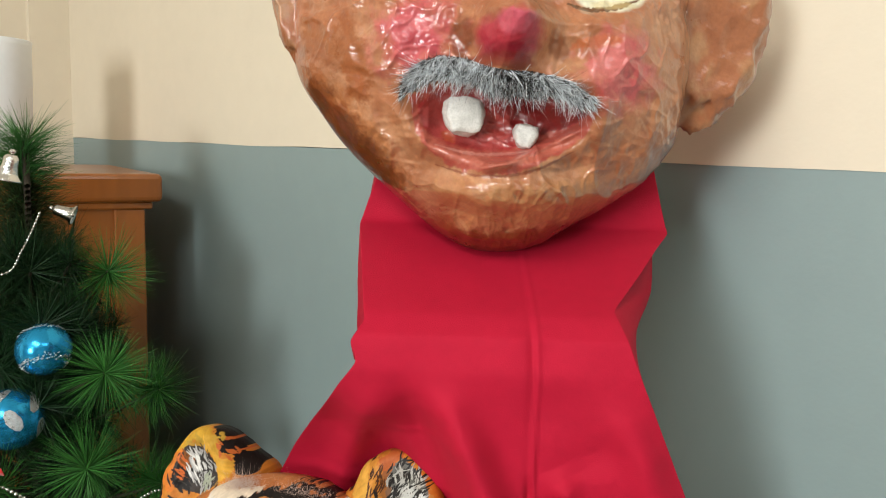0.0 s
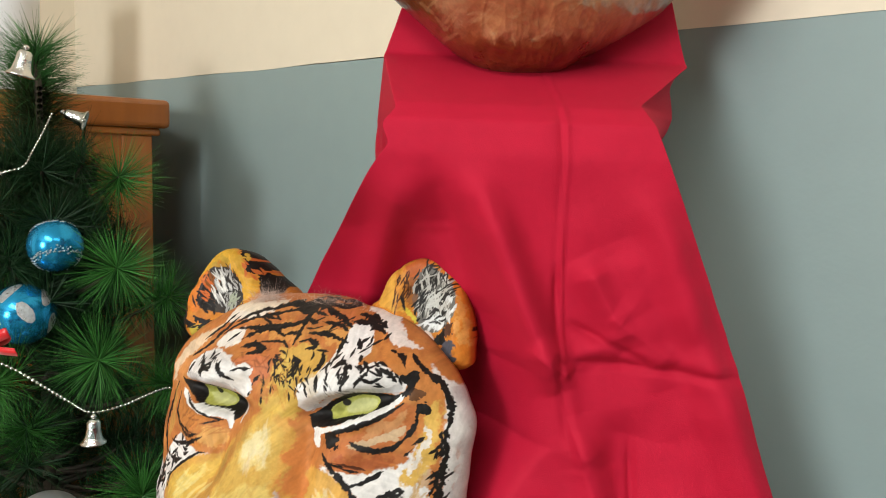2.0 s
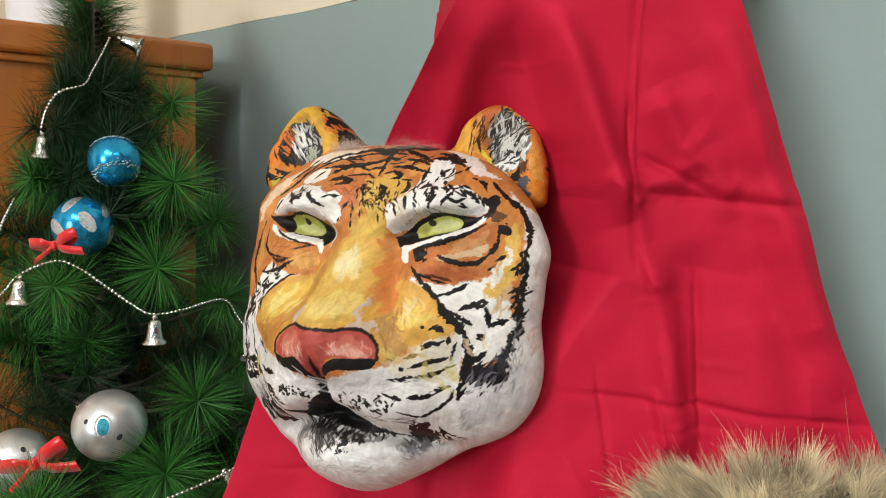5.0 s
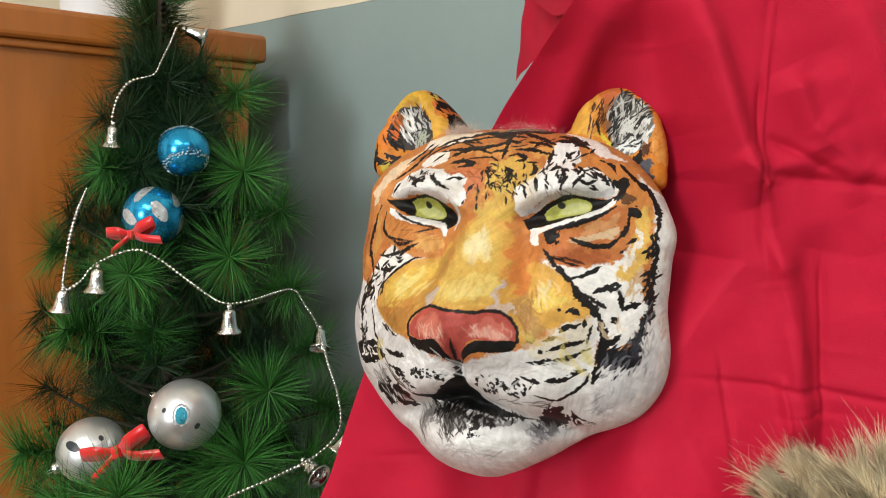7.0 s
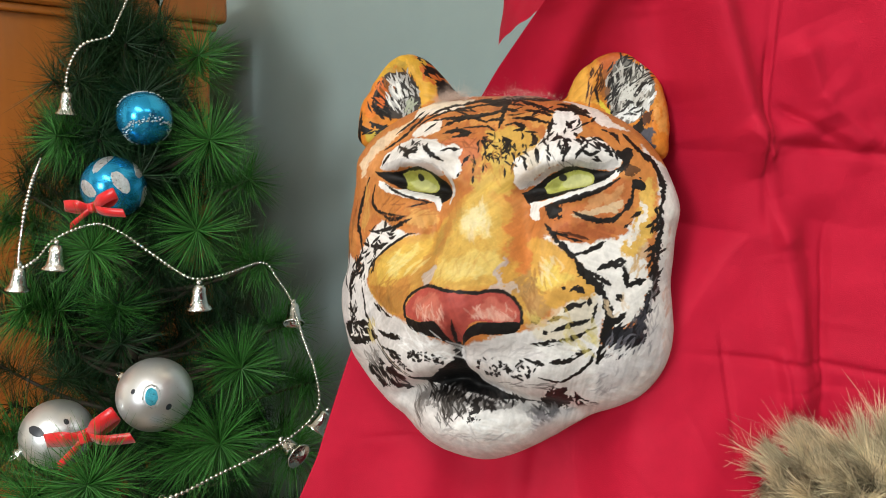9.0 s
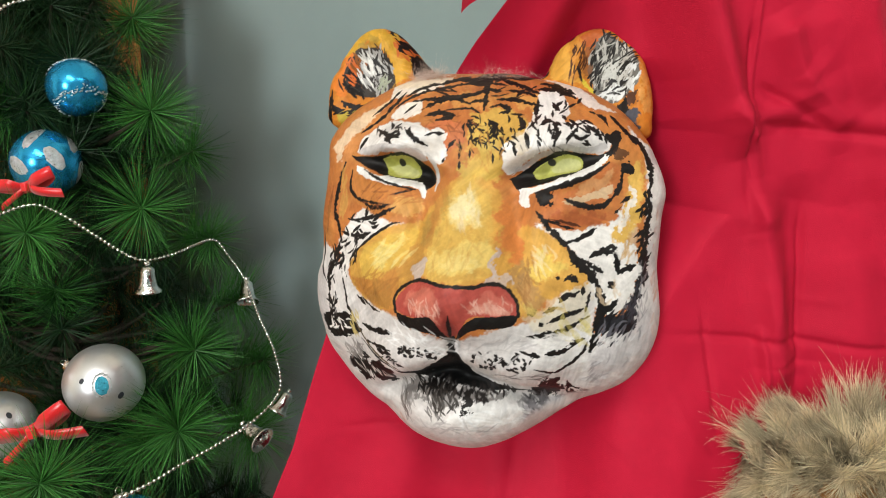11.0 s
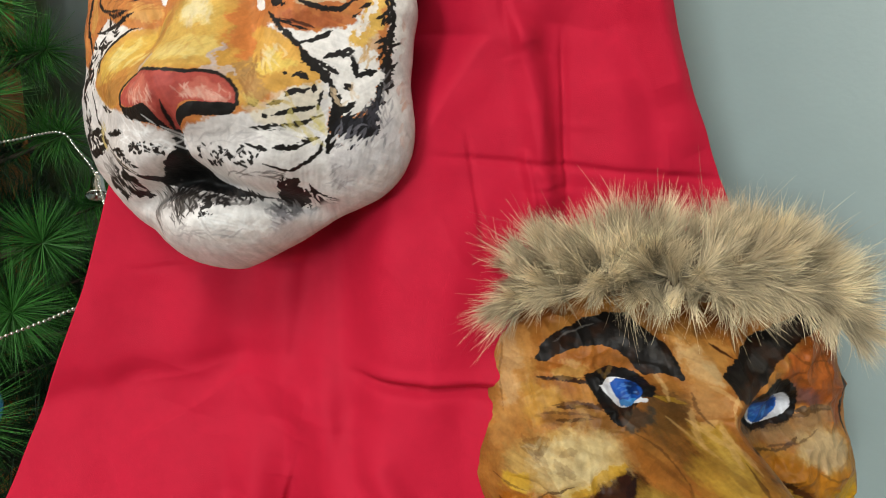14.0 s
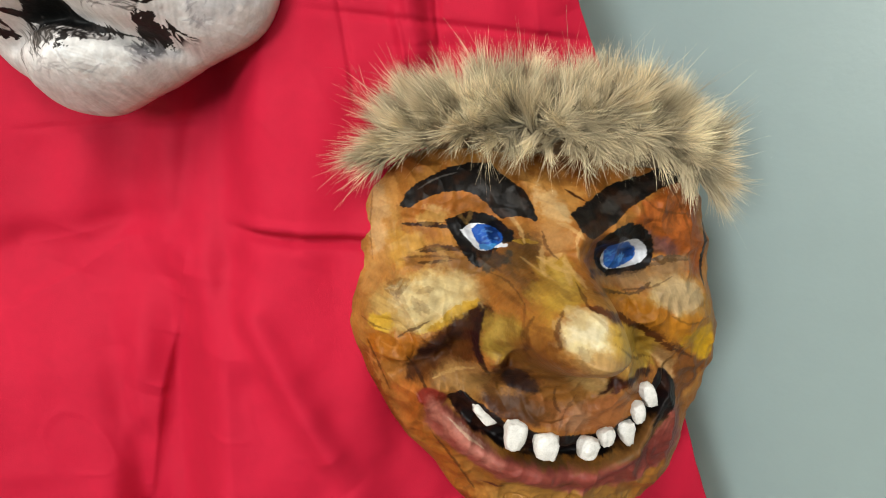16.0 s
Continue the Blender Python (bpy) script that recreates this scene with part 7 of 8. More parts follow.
    b.fill("94463c", -7.57, -7.93, -6.35, -9.02, -3.58, -11.08, -1.37, -12.15, 1.99, -12.67, 5.68, -11.93, 9.65, -10.61, 11.45, -7.77, 11.95, -9.95, 9.76, -12.72, 6.39, -14.34, 1.67, -13.78, -2.13, -13.25, -5.22, -11.66, -7.18, -10.26, fade=0.3, rag=0.2)
    # the lower lip's highlights, laid on as lighter pink
    b.fill("c47a6a", -7.50, -8.07, -6.34, -9.14, -3.86, -10.97, -2.23, -11.91, -2.69, -12.68, -5.36, -11.06, -7.25, -9.56, cover=0.85, fade=0.4, rag=0.3)
    b.fill("6c2a26", 7.24, -11.25, 10.50, -10.02, 11.53, -8.08, 11.58, -9.81, 9.66, -12.51, cover=0.7, fade=0.5, rag=0.3)
    b.stroke("e8c4a8", 0.18, -6.05, -9.51, -4.70, -10.46, -3.45, -11.17, rag=0.5, cover=0.8)
    b.fill("86592c", 3.25, -12.23, 6.32, -11.15, 8.42, -8.80, 9.11, -7.90, 8.38, -9.68, 6.23, -11.65, 3.38, -12.45, cover=0.9, fade=0.25, rag=0.25)
    b.stroke("120b07", 0.40, 13.36, 8.27, 12.69, 4.99, 12.50, 1.41, rag=0.3)
    b.fill("1a1715", -11.04, 4.71, -10.41, 5.95, -9.28, 6.90, -7.57, 7.92, -5.97, 8.40, -4.76, 8.47, -3.93, 7.67, -2.63, 6.92, -2.05, 6.02, -1.78, 4.86, -2.29, 5.01, -3.29, 4.92, -4.03, 4.74, -5.12, 5.63, -6.35, 6.27, -7.90, 6.08, -9.38, 5.37, -10.48, 4.63, rag=0.07, grain=0.3)
    b.fill("1a1715", 0.14, 5.61, 0.86, 6.11, 2.23, 6.91, 4.32, 8.18, 6.69, 9.08, 8.57, 10.12, 11.59, 10.64, 11.94, 9.69, 8.64, 8.61, 6.54, 7.57, 5.03, 6.62, 3.49, 5.35, 1.93, 4.26, 0.74, 4.45, 0.40, 4.96, rag=0.07, grain=0.3)
    # grey patches paint sheen onto the black brows
    b.fill("4a4744", -5.67, 7.94, -4.02, 7.02, -4.33, 6.20, -5.81, 6.73, rag=0.2, fade=0.06, cover=0.35)
    b.fill("4a4744", -3.64, 6.91, -2.51, 6.35, -2.44, 5.59, -3.60, 6.13, rag=0.2, fade=0.06, cover=0.35)
    b.fill("55514c", 2.38, 6.33, 4.97, 7.86, 5.77, 7.52, 3.22, 5.98, rag=0.2, fade=0.08, cover=0.35)
    b.fill("45413d", 6.04, 8.34, 8.89, 9.52, 9.08, 9.12, 6.31, 7.97, rag=0.2, fade=0.06, cover=0.35)
    b.stroke("77736e", 0.11, -9.83, 6.03, -8.54, 6.99, -7.17, 7.56, rag=0.5, cover=0.5)
    b.fill("131110", -7.76, 4.11, -6.15, 4.89, -4.61, 4.82, -3.04, 3.90, -2.89, 3.25, -3.85, 2.55, -4.99, 1.27, -5.67, 1.42, -6.55, 2.32, -7.18, 3.19, rag=0.08, grain=0.3)
    b.fill("3b3a32", -5.12, 2.01, -3.05, 2.38, -3.24, 1.66, -4.68, 1.02, rag=0.2, fade=0.1, cover=0.85)
    b.fill("eef0f4", -6.65, 3.60, -5.42, 4.16, -4.39, 3.89, -3.60, 2.95, -3.12, 2.92, -3.20, 2.70, -4.25, 2.47, -5.11, 2.30, -5.95, 2.90, rag=0.05)
    b.fill("1f57b0", -5.81, 3.67, -5.23, 4.15, -4.23, 4.03, -3.48, 3.39, -3.80, 2.78, -4.88, 2.60, -5.38, 2.93, rag=0.06)
    b.fill("3f90d4", -5.17, 2.73, -3.84, 2.85, -4.25, 2.47, -5.11, 2.41, rag=0.06)
    b.fill("0c1c48", -4.89, 3.95, -3.98, 3.81, -3.62, 3.15, -4.51, 3.23, rag=0.1, fade=0.04, cover=0.7)
    b.fill("131110", 3.11, 2.21, 2.46, 3.93, 3.74, 5.06, 5.66, 5.46, 7.41, 4.42, 7.70, 2.70, 5.94, 1.86, 4.29, 1.56, rag=0.1, grain=0.3)
    b.fill("eceef2", 3.51, 2.61, 3.76, 3.50, 4.59, 4.03, 6.19, 4.35, 7.26, 3.74, 7.28, 2.88, 5.94, 2.22, 4.21, 2.01, rag=0.05)
    b.fill("2d6cc4", 3.75, 2.83, 3.79, 3.74, 5.25, 4.12, 6.55, 3.63, 6.50, 2.77, 4.99, 2.12, 4.07, 2.19, rag=0.08)
    b.fill("12306e", 4.65, 3.58, 6.34, 3.60, 6.37, 2.92, 4.98, 3.05, rag=0.1, fade=0.04, cover=0.8)
    b.hatch("5aa0e8", 4.70, 2.92, 0.98, 0.53, 12, 0.53, 0.16, 40, 30, cover=0.6)
    b.hatch("5b8fd0", -4.72, 3.32, 0.80, 0.53, 10, 0.44, 0.16, 40, 30, cover=0.5)
    b.stroke("4a2810", 0.18, -10.29, -4.48, -9.26, -3.57, -8.27, -2.68, rag=0.6, cover=0.7)
    b.stroke("3c1e0a", 0.16, -12.20, -5.21, -11.30, -6.68, -10.14, -8.83, rag=0.6, cover=0.7)
    b.stroke("4a2810", 0.16, -4.68, 1.02, -3.57, 0.74, -3.15, -0.04, rag=0.6, cover=0.6)
    b.stroke("3c1e0a", 0.18, -0.49, 1.76, -0.59, 0.92, -0.21, 0.63, rag=0.6, cover=0.7)
    b.stroke("4a2810", 0.13, 5.26, 0.61, 7.27, 1.04, 9.25, 1.93, rag=0.6, cover=0.6)
    b.stroke("3c1e0a", 0.18, 1.81, -6.19, 1.26, -7.46, 1.03, -8.79, rag=0.6, cover=0.5)
    b.stroke("4a2810", 0.16, -1.48, 4.25, -1.10, 3.20, -0.63, 2.66, rag=0.6, cover=0.6)
    b.stroke("4a2810", 0.13, -3.15, -0.04, -3.39, -1.82, -2.19, -3.60, rag=0.6, cover=0.5)
    b.stroke("3c1e0a", 0.13, -13.02, 5.82, -12.90, 2.89, -12.42, 0.48, rag=0.6, cover=0.4)
    b.stroke("3c1e0a", 0.18, 9.00, -0.74, 10.63, -1.22, 12.77, -0.76, rag=0.6, cover=0.5)
    b.stroke("4a2810", 0.13, -12.79, -3.63, -11.93, -3.91, -10.74, -3.99, rag=0.6, cover=0.6)
    b.hatch("5c3413", -4.98, -1.93, 6.64, 4.52, 30, 1.33, 0.42, -30, 60, cover=0.3)
    b.hatch("7a4a1c", 1.04, -0.29, 6.54, 5.23, 24, 1.74, 0.61, -60, 60, cover=0.15)
    b.hatch("c79a50", -8.62, 2.37, 3.20, 3.91, 16, 1.42, 0.43, -70, 40, cover=0.2)
    b.mottle("5c3212", 1.2, 0.22, 521)
    b.dry(0.26, 1200)
    b.c *= 0.80
    return b.c


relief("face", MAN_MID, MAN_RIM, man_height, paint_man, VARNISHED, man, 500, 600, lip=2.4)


def tooth_mesh(wide, high, deep, seed):
    """A tooth cut from layered paper: narrower at its foot, chipped, uneven."""
    bm = bmesh.new()
    bmesh.ops.create_cube(bm, size=1)
    bmesh.ops.subdivide_edges(bm, edges=bm.edges, cuts=7, use_grid_fill=True)
    rng = random.Random(seed * 5 + 2)
    narrow, slant, shear = rng.uniform(0.1, 0.4), rng.uniform(-0.4, 0.4), rng.uniform(-0.15, 0.15)
    for v in bm.verts:
        v.co = v.co.lerp(v.co.normalized() * 0.60, 0.58)
        v.co += 0.09 * Vector(noise.noise_vector(v.co * 2.6 + Vector((seed, 0, 0)))) + 0.05 * Vector(noise.noise_vector(v.co * 7 + Vector((seed, 3, 0))))
        low = max(0.0, -v.co.y + 0.1)
        v.co.x = (v.co.x * (1 - narrow * low * 1.6) + shear * v.co.y) * wide
        v.co.y = (v.co.y + (slant * v.co.x / wide * low)) * high
        v.co.z *= deep
    for f in bm.faces:
        f.smooth = True
    return bm


for k, (at, size, lean) in enumerate((((-1.8, -9.5, 11.2), (1.46, 1.98), -10),
                                  ((0.3, -9.9, 11.7), (1.68, 1.68), 4),
                                  ((3.4, -10.0, 11.0), (1.39, 1.46), -4),
                                  ((4.5, -9.0, 11.2), (1.10, 1.10), 20),
                                  ((6.1, -8.8, 10.4), (1.17, 1.61), 8),
                                  ((6.7, -7.3, 10.6), (0.95, 1.30), 20),
                                  ((7.5, -6.2, 10.0), (0.95, 1.61), 24),
                                  ((-3.9, -8.6, 9.9), (2.05, 0.73), -38))):
    tooth = part("tooth", tooth_mesh(size[0] / 100 * 0.98, size[1] / 100 * 1.0, 0.013, k), TOOTH, man)
    tooth.matrix_local = pose(at[0] / 100, at[1] / 100, at[2] / 100, 0, 0, lean)


def fur_cap():
    """Soft fake fur: fine strands that gather into pointed locks."""
    rng = np.random.default_rng(11)
    n, locks = 40000, 380

    def grow(count, jitter):
        u = rng.uniform(-12.8, 11.9, count)
        arc = 12.2 - 0.010 * (u - 0.5) ** 2 - 1.0 * (np.abs(u - 0.5) / 13) ** 4 + 1.0 * np.exp(-(((u - 6.0) / 3.6) ** 2))
        v = arc - 1.5 + 3.3 * rng.random(count) + rng.normal(0, 0.2, count)
        top = np.clip((v - arc + 1.5) / 3.3, 0, 1)
        h = 7.6 - 0.016 * (u - 0.5) ** 2 - 4.0 * top**2 + rng.normal(0, 0.2, count)
        ways = np.c_[(u - 0.5) * np.where(u > 0, 0.040, 0.075), -0.48 + 1.50 * top, 0.80 - 0.35 * top] + rng.normal(0, jitter, (count, 3))
        ways = ways + 0.45 * np.c_[lattice(u, v, 1.6, 71), lattice(u, v, 1.6, 72), 0.5 * lattice(u, v, 1.6, 73)]
        return np.c_[u, v, h], ways / np.linalg.norm(ways, axis=1)[:, None]

    roots, ways = grow(n, 0.22)
    mids, heads = grow(locks, 0.44)
    long = rng.uniform(2.4, 4.6, locks)
    own = np.array([np.argmin(((mids[:, :2] - p) ** 2).sum(1)) for p in roots[:, :2]])
    length = long[own] * rng.uniform(0.72, 1.05, n)
    ends = (0.82 * (mids[own] + heads[own] * long[own][:, None]) + 0.18 * (roots + ways * length[:, None])) + rng.normal(0, 0.20, (n, 3))
    ways = ends - roots
    length = np.linalg.norm(ways, axis=1) * rng.uniform(0.8, 1.0, n)
    stray = rng.random(n) < 0.012
    length[stray] *= 1.55
    shade = np.array(srgb("a3977d"))[None] * (0.22 + 0.38 * rng.random(n) + 0.95 * rng.random(locks)[own])[:, None]
    shade[rng.random(n) < 0.05] *= 0.35
    return strands("fur_hair", roots / 100, ways, length / 100, np.full(n, 0.00052), np.clip(shade, 0.01, 1), HAIR, man, curl=0.15, seed=12, label="grey-brown fake fur", tip=2.3)


fur_cap()
FUR_SKIN = material("fur_ground", srgb("6b5c48"), 0.9, vary=0.3, scale=60, bump=0.6)
under = bmesh.new()
bmesh.ops.create_uvsphere(under, u_segments=48, v_segments=24, radius=1)
for v in under.verts:
    v.co = Vector((-0.002 + 0.122 * v.co.x, 0.120 - 0.020 * v.co.x**2 + 0.026 * v.co.y, 0.032 + 0.036 * v.co.z))
part("fur_backing", under, FUR_SKIN, man)


# ---- the large head with the moustache ----
head = new("papier_mache_head")
head.matrix_world = axes_at((0.045, 0.56, 1.33), (0.9996, 0.03, 0.0), (-0.0018, 0.0598, 0.9982), (0.0299, -0.9978, 0.0599))
tagged(head, "glossy brown papier-mache head with grey moustache and two teeth", "mask")


def paint_head(u, v):
    b = Brush(u, v, "bd7e58", 700)
    b.mottle("b06a48", 2.8, 0.45, 701)
    b.mottle("d39c74", 2.0, 0.5, 705)
    b.mottle("a85638", 4.0, 0.3, 709)
    b.fill("c48a5a", -5.63, -4.64, -1.40, -5.19, 3.16, -4.38, 5.60, -3.51, 4.09, -7.01, -0.20, -7.48, -3.30, -7.18, rag=0.5, fade=0.4, cover=0.8)
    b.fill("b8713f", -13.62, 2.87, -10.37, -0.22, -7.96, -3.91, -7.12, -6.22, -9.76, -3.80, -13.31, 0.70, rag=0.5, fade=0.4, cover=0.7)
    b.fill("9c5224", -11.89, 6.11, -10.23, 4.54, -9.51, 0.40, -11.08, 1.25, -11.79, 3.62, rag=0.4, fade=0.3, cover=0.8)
    # dark browns paint in shade under the chin, along jaw and left side
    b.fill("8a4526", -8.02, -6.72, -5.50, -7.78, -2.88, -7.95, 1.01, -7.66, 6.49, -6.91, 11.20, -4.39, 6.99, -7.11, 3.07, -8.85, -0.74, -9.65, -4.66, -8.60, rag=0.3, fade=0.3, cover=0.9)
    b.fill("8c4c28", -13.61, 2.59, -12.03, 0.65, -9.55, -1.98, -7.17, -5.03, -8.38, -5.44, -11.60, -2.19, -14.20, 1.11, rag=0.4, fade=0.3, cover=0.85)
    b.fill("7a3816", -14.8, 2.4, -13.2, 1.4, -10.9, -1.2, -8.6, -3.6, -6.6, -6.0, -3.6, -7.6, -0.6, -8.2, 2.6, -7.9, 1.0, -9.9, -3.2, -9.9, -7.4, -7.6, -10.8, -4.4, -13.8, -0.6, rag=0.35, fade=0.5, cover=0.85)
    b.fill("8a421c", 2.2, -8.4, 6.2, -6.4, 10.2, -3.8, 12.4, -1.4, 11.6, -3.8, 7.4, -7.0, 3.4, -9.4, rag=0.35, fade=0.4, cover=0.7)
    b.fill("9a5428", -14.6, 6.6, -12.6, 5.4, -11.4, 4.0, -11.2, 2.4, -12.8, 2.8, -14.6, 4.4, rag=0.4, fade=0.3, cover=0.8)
    b.mottle("9a4f2c", 1.5, 0.35, 713)
    b.blob("cf5a62", -6.88, 4.34, 2.26, 2.26, 0, rag=0.35, cover=0.9, soft=0.8)
    b.blob("d76a70", -7.38, 4.85, 1.00, 1.13, 0, rag=0.5, cover=0.6)
    b.blob("b8404a", -6.48, 3.84, 1.00, 0.80, 0, rag=0.5, cover=0.6)
    b.blob("cf5f62", 6.22, 2.53, 2.33, 2.18, -20, rag=0.35, cover=0.9, soft=0.8)
    b.blob("dd8078", 5.02, 3.02, 1.01, 0.87, 0, rag=0.5, cover=0.6)
    b.blob("c86a3c", 4.52, 4.23, 1.34, 0.40, 10, rag=0.5, cover=0.6)
    b.blob("b62e40", -1.28, 3.93, 1.77, 1.26, 0, rag=0.2, soft=0.5)
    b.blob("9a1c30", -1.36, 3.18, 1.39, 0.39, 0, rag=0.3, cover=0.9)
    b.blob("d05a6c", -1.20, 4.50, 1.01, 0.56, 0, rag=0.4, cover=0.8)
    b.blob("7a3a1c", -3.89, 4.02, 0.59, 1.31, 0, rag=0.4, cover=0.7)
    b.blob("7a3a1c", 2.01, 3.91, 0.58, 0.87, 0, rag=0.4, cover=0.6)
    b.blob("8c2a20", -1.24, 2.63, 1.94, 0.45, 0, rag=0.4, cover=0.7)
    b.fill("b8584a", -7.06, 0.58, -5.18, 1.35, -0.87, 0.97, 2.62, 0.74, 4.31, 0.21, 4.23, -1.13, 2.95, -2.40, 0.31, -3.77, -1.79, -4.17, -4.25, -3.70, -5.95, -2.49, -6.84, -0.88, rag=0.15, fade=0.08)
    b.fill("a83a38", -6.56, 0.29, -4.47, 1.05, -0.86, 0.88, 2.63, 0.55, 4.02, 0.04, 3.65, -0.70, 1.58, -1.44, -0.63, -2.46, -3.14, -2.46, -5.43, -1.65, -6.33, -0.66, rag=0.12, fade=0.1)
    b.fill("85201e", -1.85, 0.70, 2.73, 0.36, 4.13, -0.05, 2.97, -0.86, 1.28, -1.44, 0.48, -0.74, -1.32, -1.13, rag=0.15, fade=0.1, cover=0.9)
    b.fill("c05450", -6.55, 0.01, -5.14, 0.42, -4.61, -1.22, -3.22, -1.64, -1.72, -1.54, -0.93, -2.46, -3.53, -2.26, -5.43, -1.65, rag=0.2, fade=0.1, cover=0.8)
    b.fill("c9705c", -6.34, -1.38, -4.65, -2.39, -2.15, -2.80, 0.44, -2.81, 3.07, -1.46, 3.65, -1.80, 1.42, -3.15, -1.79, -3.78, -4.27, -3.32, -5.96, -2.31, rag=0.15, fade=0.08, cover=0.8)
    b.fill("c05048", -2.54, 0.03, -1.03, 0.25, -0.62, -1.54, -2.02, -1.94, rag=0.2, fade=0.1, cover=0.7)
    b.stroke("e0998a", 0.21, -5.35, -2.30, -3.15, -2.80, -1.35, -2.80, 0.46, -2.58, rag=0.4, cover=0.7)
    b.blob("b85a30", -4.62, -1.63, 0.54, 0.41, 0, rag=0.4, cover=0.6)
    b.stroke("7a2418", 0.18, -5.33, -3.55, -2.49, -4.26, 0.72, -3.86, 3.65, -2.41, rag=0.4, cover=0.6)
    b.blob("e9e4c8", -8.22, 8.14, 2.36, 1.52, 0, rag=0.05, soft=0.15)
    b.blob("3a2a1c", -8.02, 8.36, 0.84, 0.84, 0, rag=0.05, soft=0.15)
    b.blob("e9e4c8", 5.39, 7.96, 2.59, 1.67, 0, rag=0.05, soft=0.15)
    b.blob("3a2a1c", 5.49, 8.16, 0.74, 0.74, 0, rag=0.05, soft=0.15)
    b.stroke("6a3a14", 0.35, 2.65, 6.69, 3.96, 6.40, 5.76, 6.60, 7.28, 7.24, rag=0.4)
    b.blob("d9c488", 5.76, 6.81, 1.51, 0.30, 0, rag=0.3, cover=0.5)
    b.hatch("d7a878", -1.38, -5.95, 6.56, 1.82, 40, 1.24, 0.18, 0, 40, cover=0.3)
    b.hatch("d9a884", 7.48, -0.54, 2.26, 3.39, 30, 1.13, 0.19, -70, 40, cover=0.2)
    b.dry(0.10, 1300)
    return b.c


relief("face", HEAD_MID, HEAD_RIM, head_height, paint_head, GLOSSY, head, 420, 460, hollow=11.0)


def head_ear(side, cu, cv, ru, rv, turn):
    """A large crumpled paper ear."""
    bm = bmesh.new()
    bmesh.ops.create_uvsphere(bm, u_segments=72, v_segments=48, radius=1)
    for q in bm.verts:
        x, y, z = q.co
        fold = 0.22 * math.exp(-(((math.hypot(x, y) - 0.72) / 0.16) ** 2)) - 0.25 * math.exp(-((math.hypot(x + 0.1, y) / 0.45) ** 2))
        crush = 0.24 * abs(noise.noise(Vector((x * 2.1 + 5 * side, y * 2.6, z)))) + 0.13 * abs(noise.noise(Vector((x * 5, y * 5 + 3, z + side))))
        size = 1 - crush
        q.co = Vector((x * ru * size, y * rv * size, (z * 1.9 + (fold * 2.2 if z > 0 else 0)) * size))
    me = bpy.data.meshes.new("ear")
    bm.to_mesh(me)
    bm.free()
    co = np.empty(len(me.vertices) * 3)
    me.vertices.foreach_get("co", co)
    co = co.reshape(-1, 3)
    b = Brush(co[:, 0], co[:, 1], "ad6c48", 800 + side)
    b.mottle("96583a", 2.2, 0.6, 31)
    b.mottle("c2946a", 1.6, 0.6, 35)
    layer = me.color_attributes.new("paint", "FLOAT_COLOR", "POINT")
    layer.data.foreach_set("color", np.c_[b.c, np.ones(len(co))].astype(np.float32).ravel())
    me.vertices.foreach_set("co", (co / 100).ravel())
    ob = part("ear", smooth(me), GLOSSY, head)
    ob.matrix_local = pose(cu / 100, cv / 100, 0.012, 0, 10 * side, turn)


head_ear(1, 14.6, 6.6, 4.6, 7.4, -14)
head_ear(-1, -15.0, 9.0, 2.6, 6.5, 8)
for k, (at, size, lean) in enumerate((((-3.6, -0.4, 8.1), (2.48, 2.40), 3),
                                  ((0.4, -1.6, 7.8), (1.57, 1.50), -8))):
    tooth = part("tooth", tooth_mesh(size[0] / 100 * 0.98, size[1] / 100 * 0.98, 0.012, k + 9), TOOTH, head)
    tooth.matrix_local = pose(at[0] / 100, at[1] / 100, at[2] / 100, 0, 0, lean)


def moustache():
    """Fine wiry hairs in a narrow band, dark at the roots and in the middle, with white ones lying over them."""
    rng = np.random.default_rng(31)
    edge = [-7.9, -7.5, -6.6, -5.2, -3.6, -2.4, -1.2, 0.2, 1.6, 3.0, 4.0, 4.5]
    upper = [0.6, 1.6, 2.6, 3.1, 2.9, 2.3, 2.1, 2.2, 2.0, 1.5, 1.0, 0.4]
    under = [0.0, 0.6, 1.3, 1.7, 1.6, 1.1, 0.9, 0.9, 0.9, 0.6, 0.2, -0.1]
    for name, n, reach, thick in (("moustache", 4200, (0.45, 1.15), 0.00042), ("moustache_ground", 9000, (0.15, 0.4), 0.0006)):
        u = rng.uniform(-7.7, 4.3, n)
        top, low = np.interp(u, edge, upper), np.interp(u, edge, under)
        f = rng.random(n)
        v = low + (top - low) * f
        wave = lattice(u, v, 0.55, 37)
        # combed downwards and outwards, close to the face
        ways = np.c_[0.10 * (u + 1.4) + 0.55 * wave + rng.normal(0, 0.25, n), -0.75 + 0.30 * f + rng.normal(0, 0.22, n), 0.20 + rng.normal(0, 0.10, n)]
        end = np.clip(np.minimum(u + 8.0, 4.7 - u) / 1.2, 0.35, 1)
        length = rng.uniform(*reach, n) * end
        if name == "moustache":
            dark = rng.random(n) < 0.24 + 0.42 * np.exp(-(((u + 0.6) / 1.5) ** 2)) * (f > 0.4) + 0.25 * (u < -6.9)
            shade = np.where(dark[:, None], np.array(srgb("242322")), np.array(srgb("c8ced2"))) * rng.uniform(0.6, 1.35, n)[:, None]
        else:
            shade = np.tile(srgb("33312f"), (n, 1)) * rng.uniform(0.5, 1.5, n)[:, None]
        strands(name, np.c_[u, v, head_height(u, v) + (0.20 if name == "moustache" else 0.05)] / 100, ways, length / 100, np.full(n, thick), shade, HAIR, head, curl=0.6, segments=6, seed=32, label="bushy grey and black hair moustache" if name == "moustache" else "", tip=1.3)


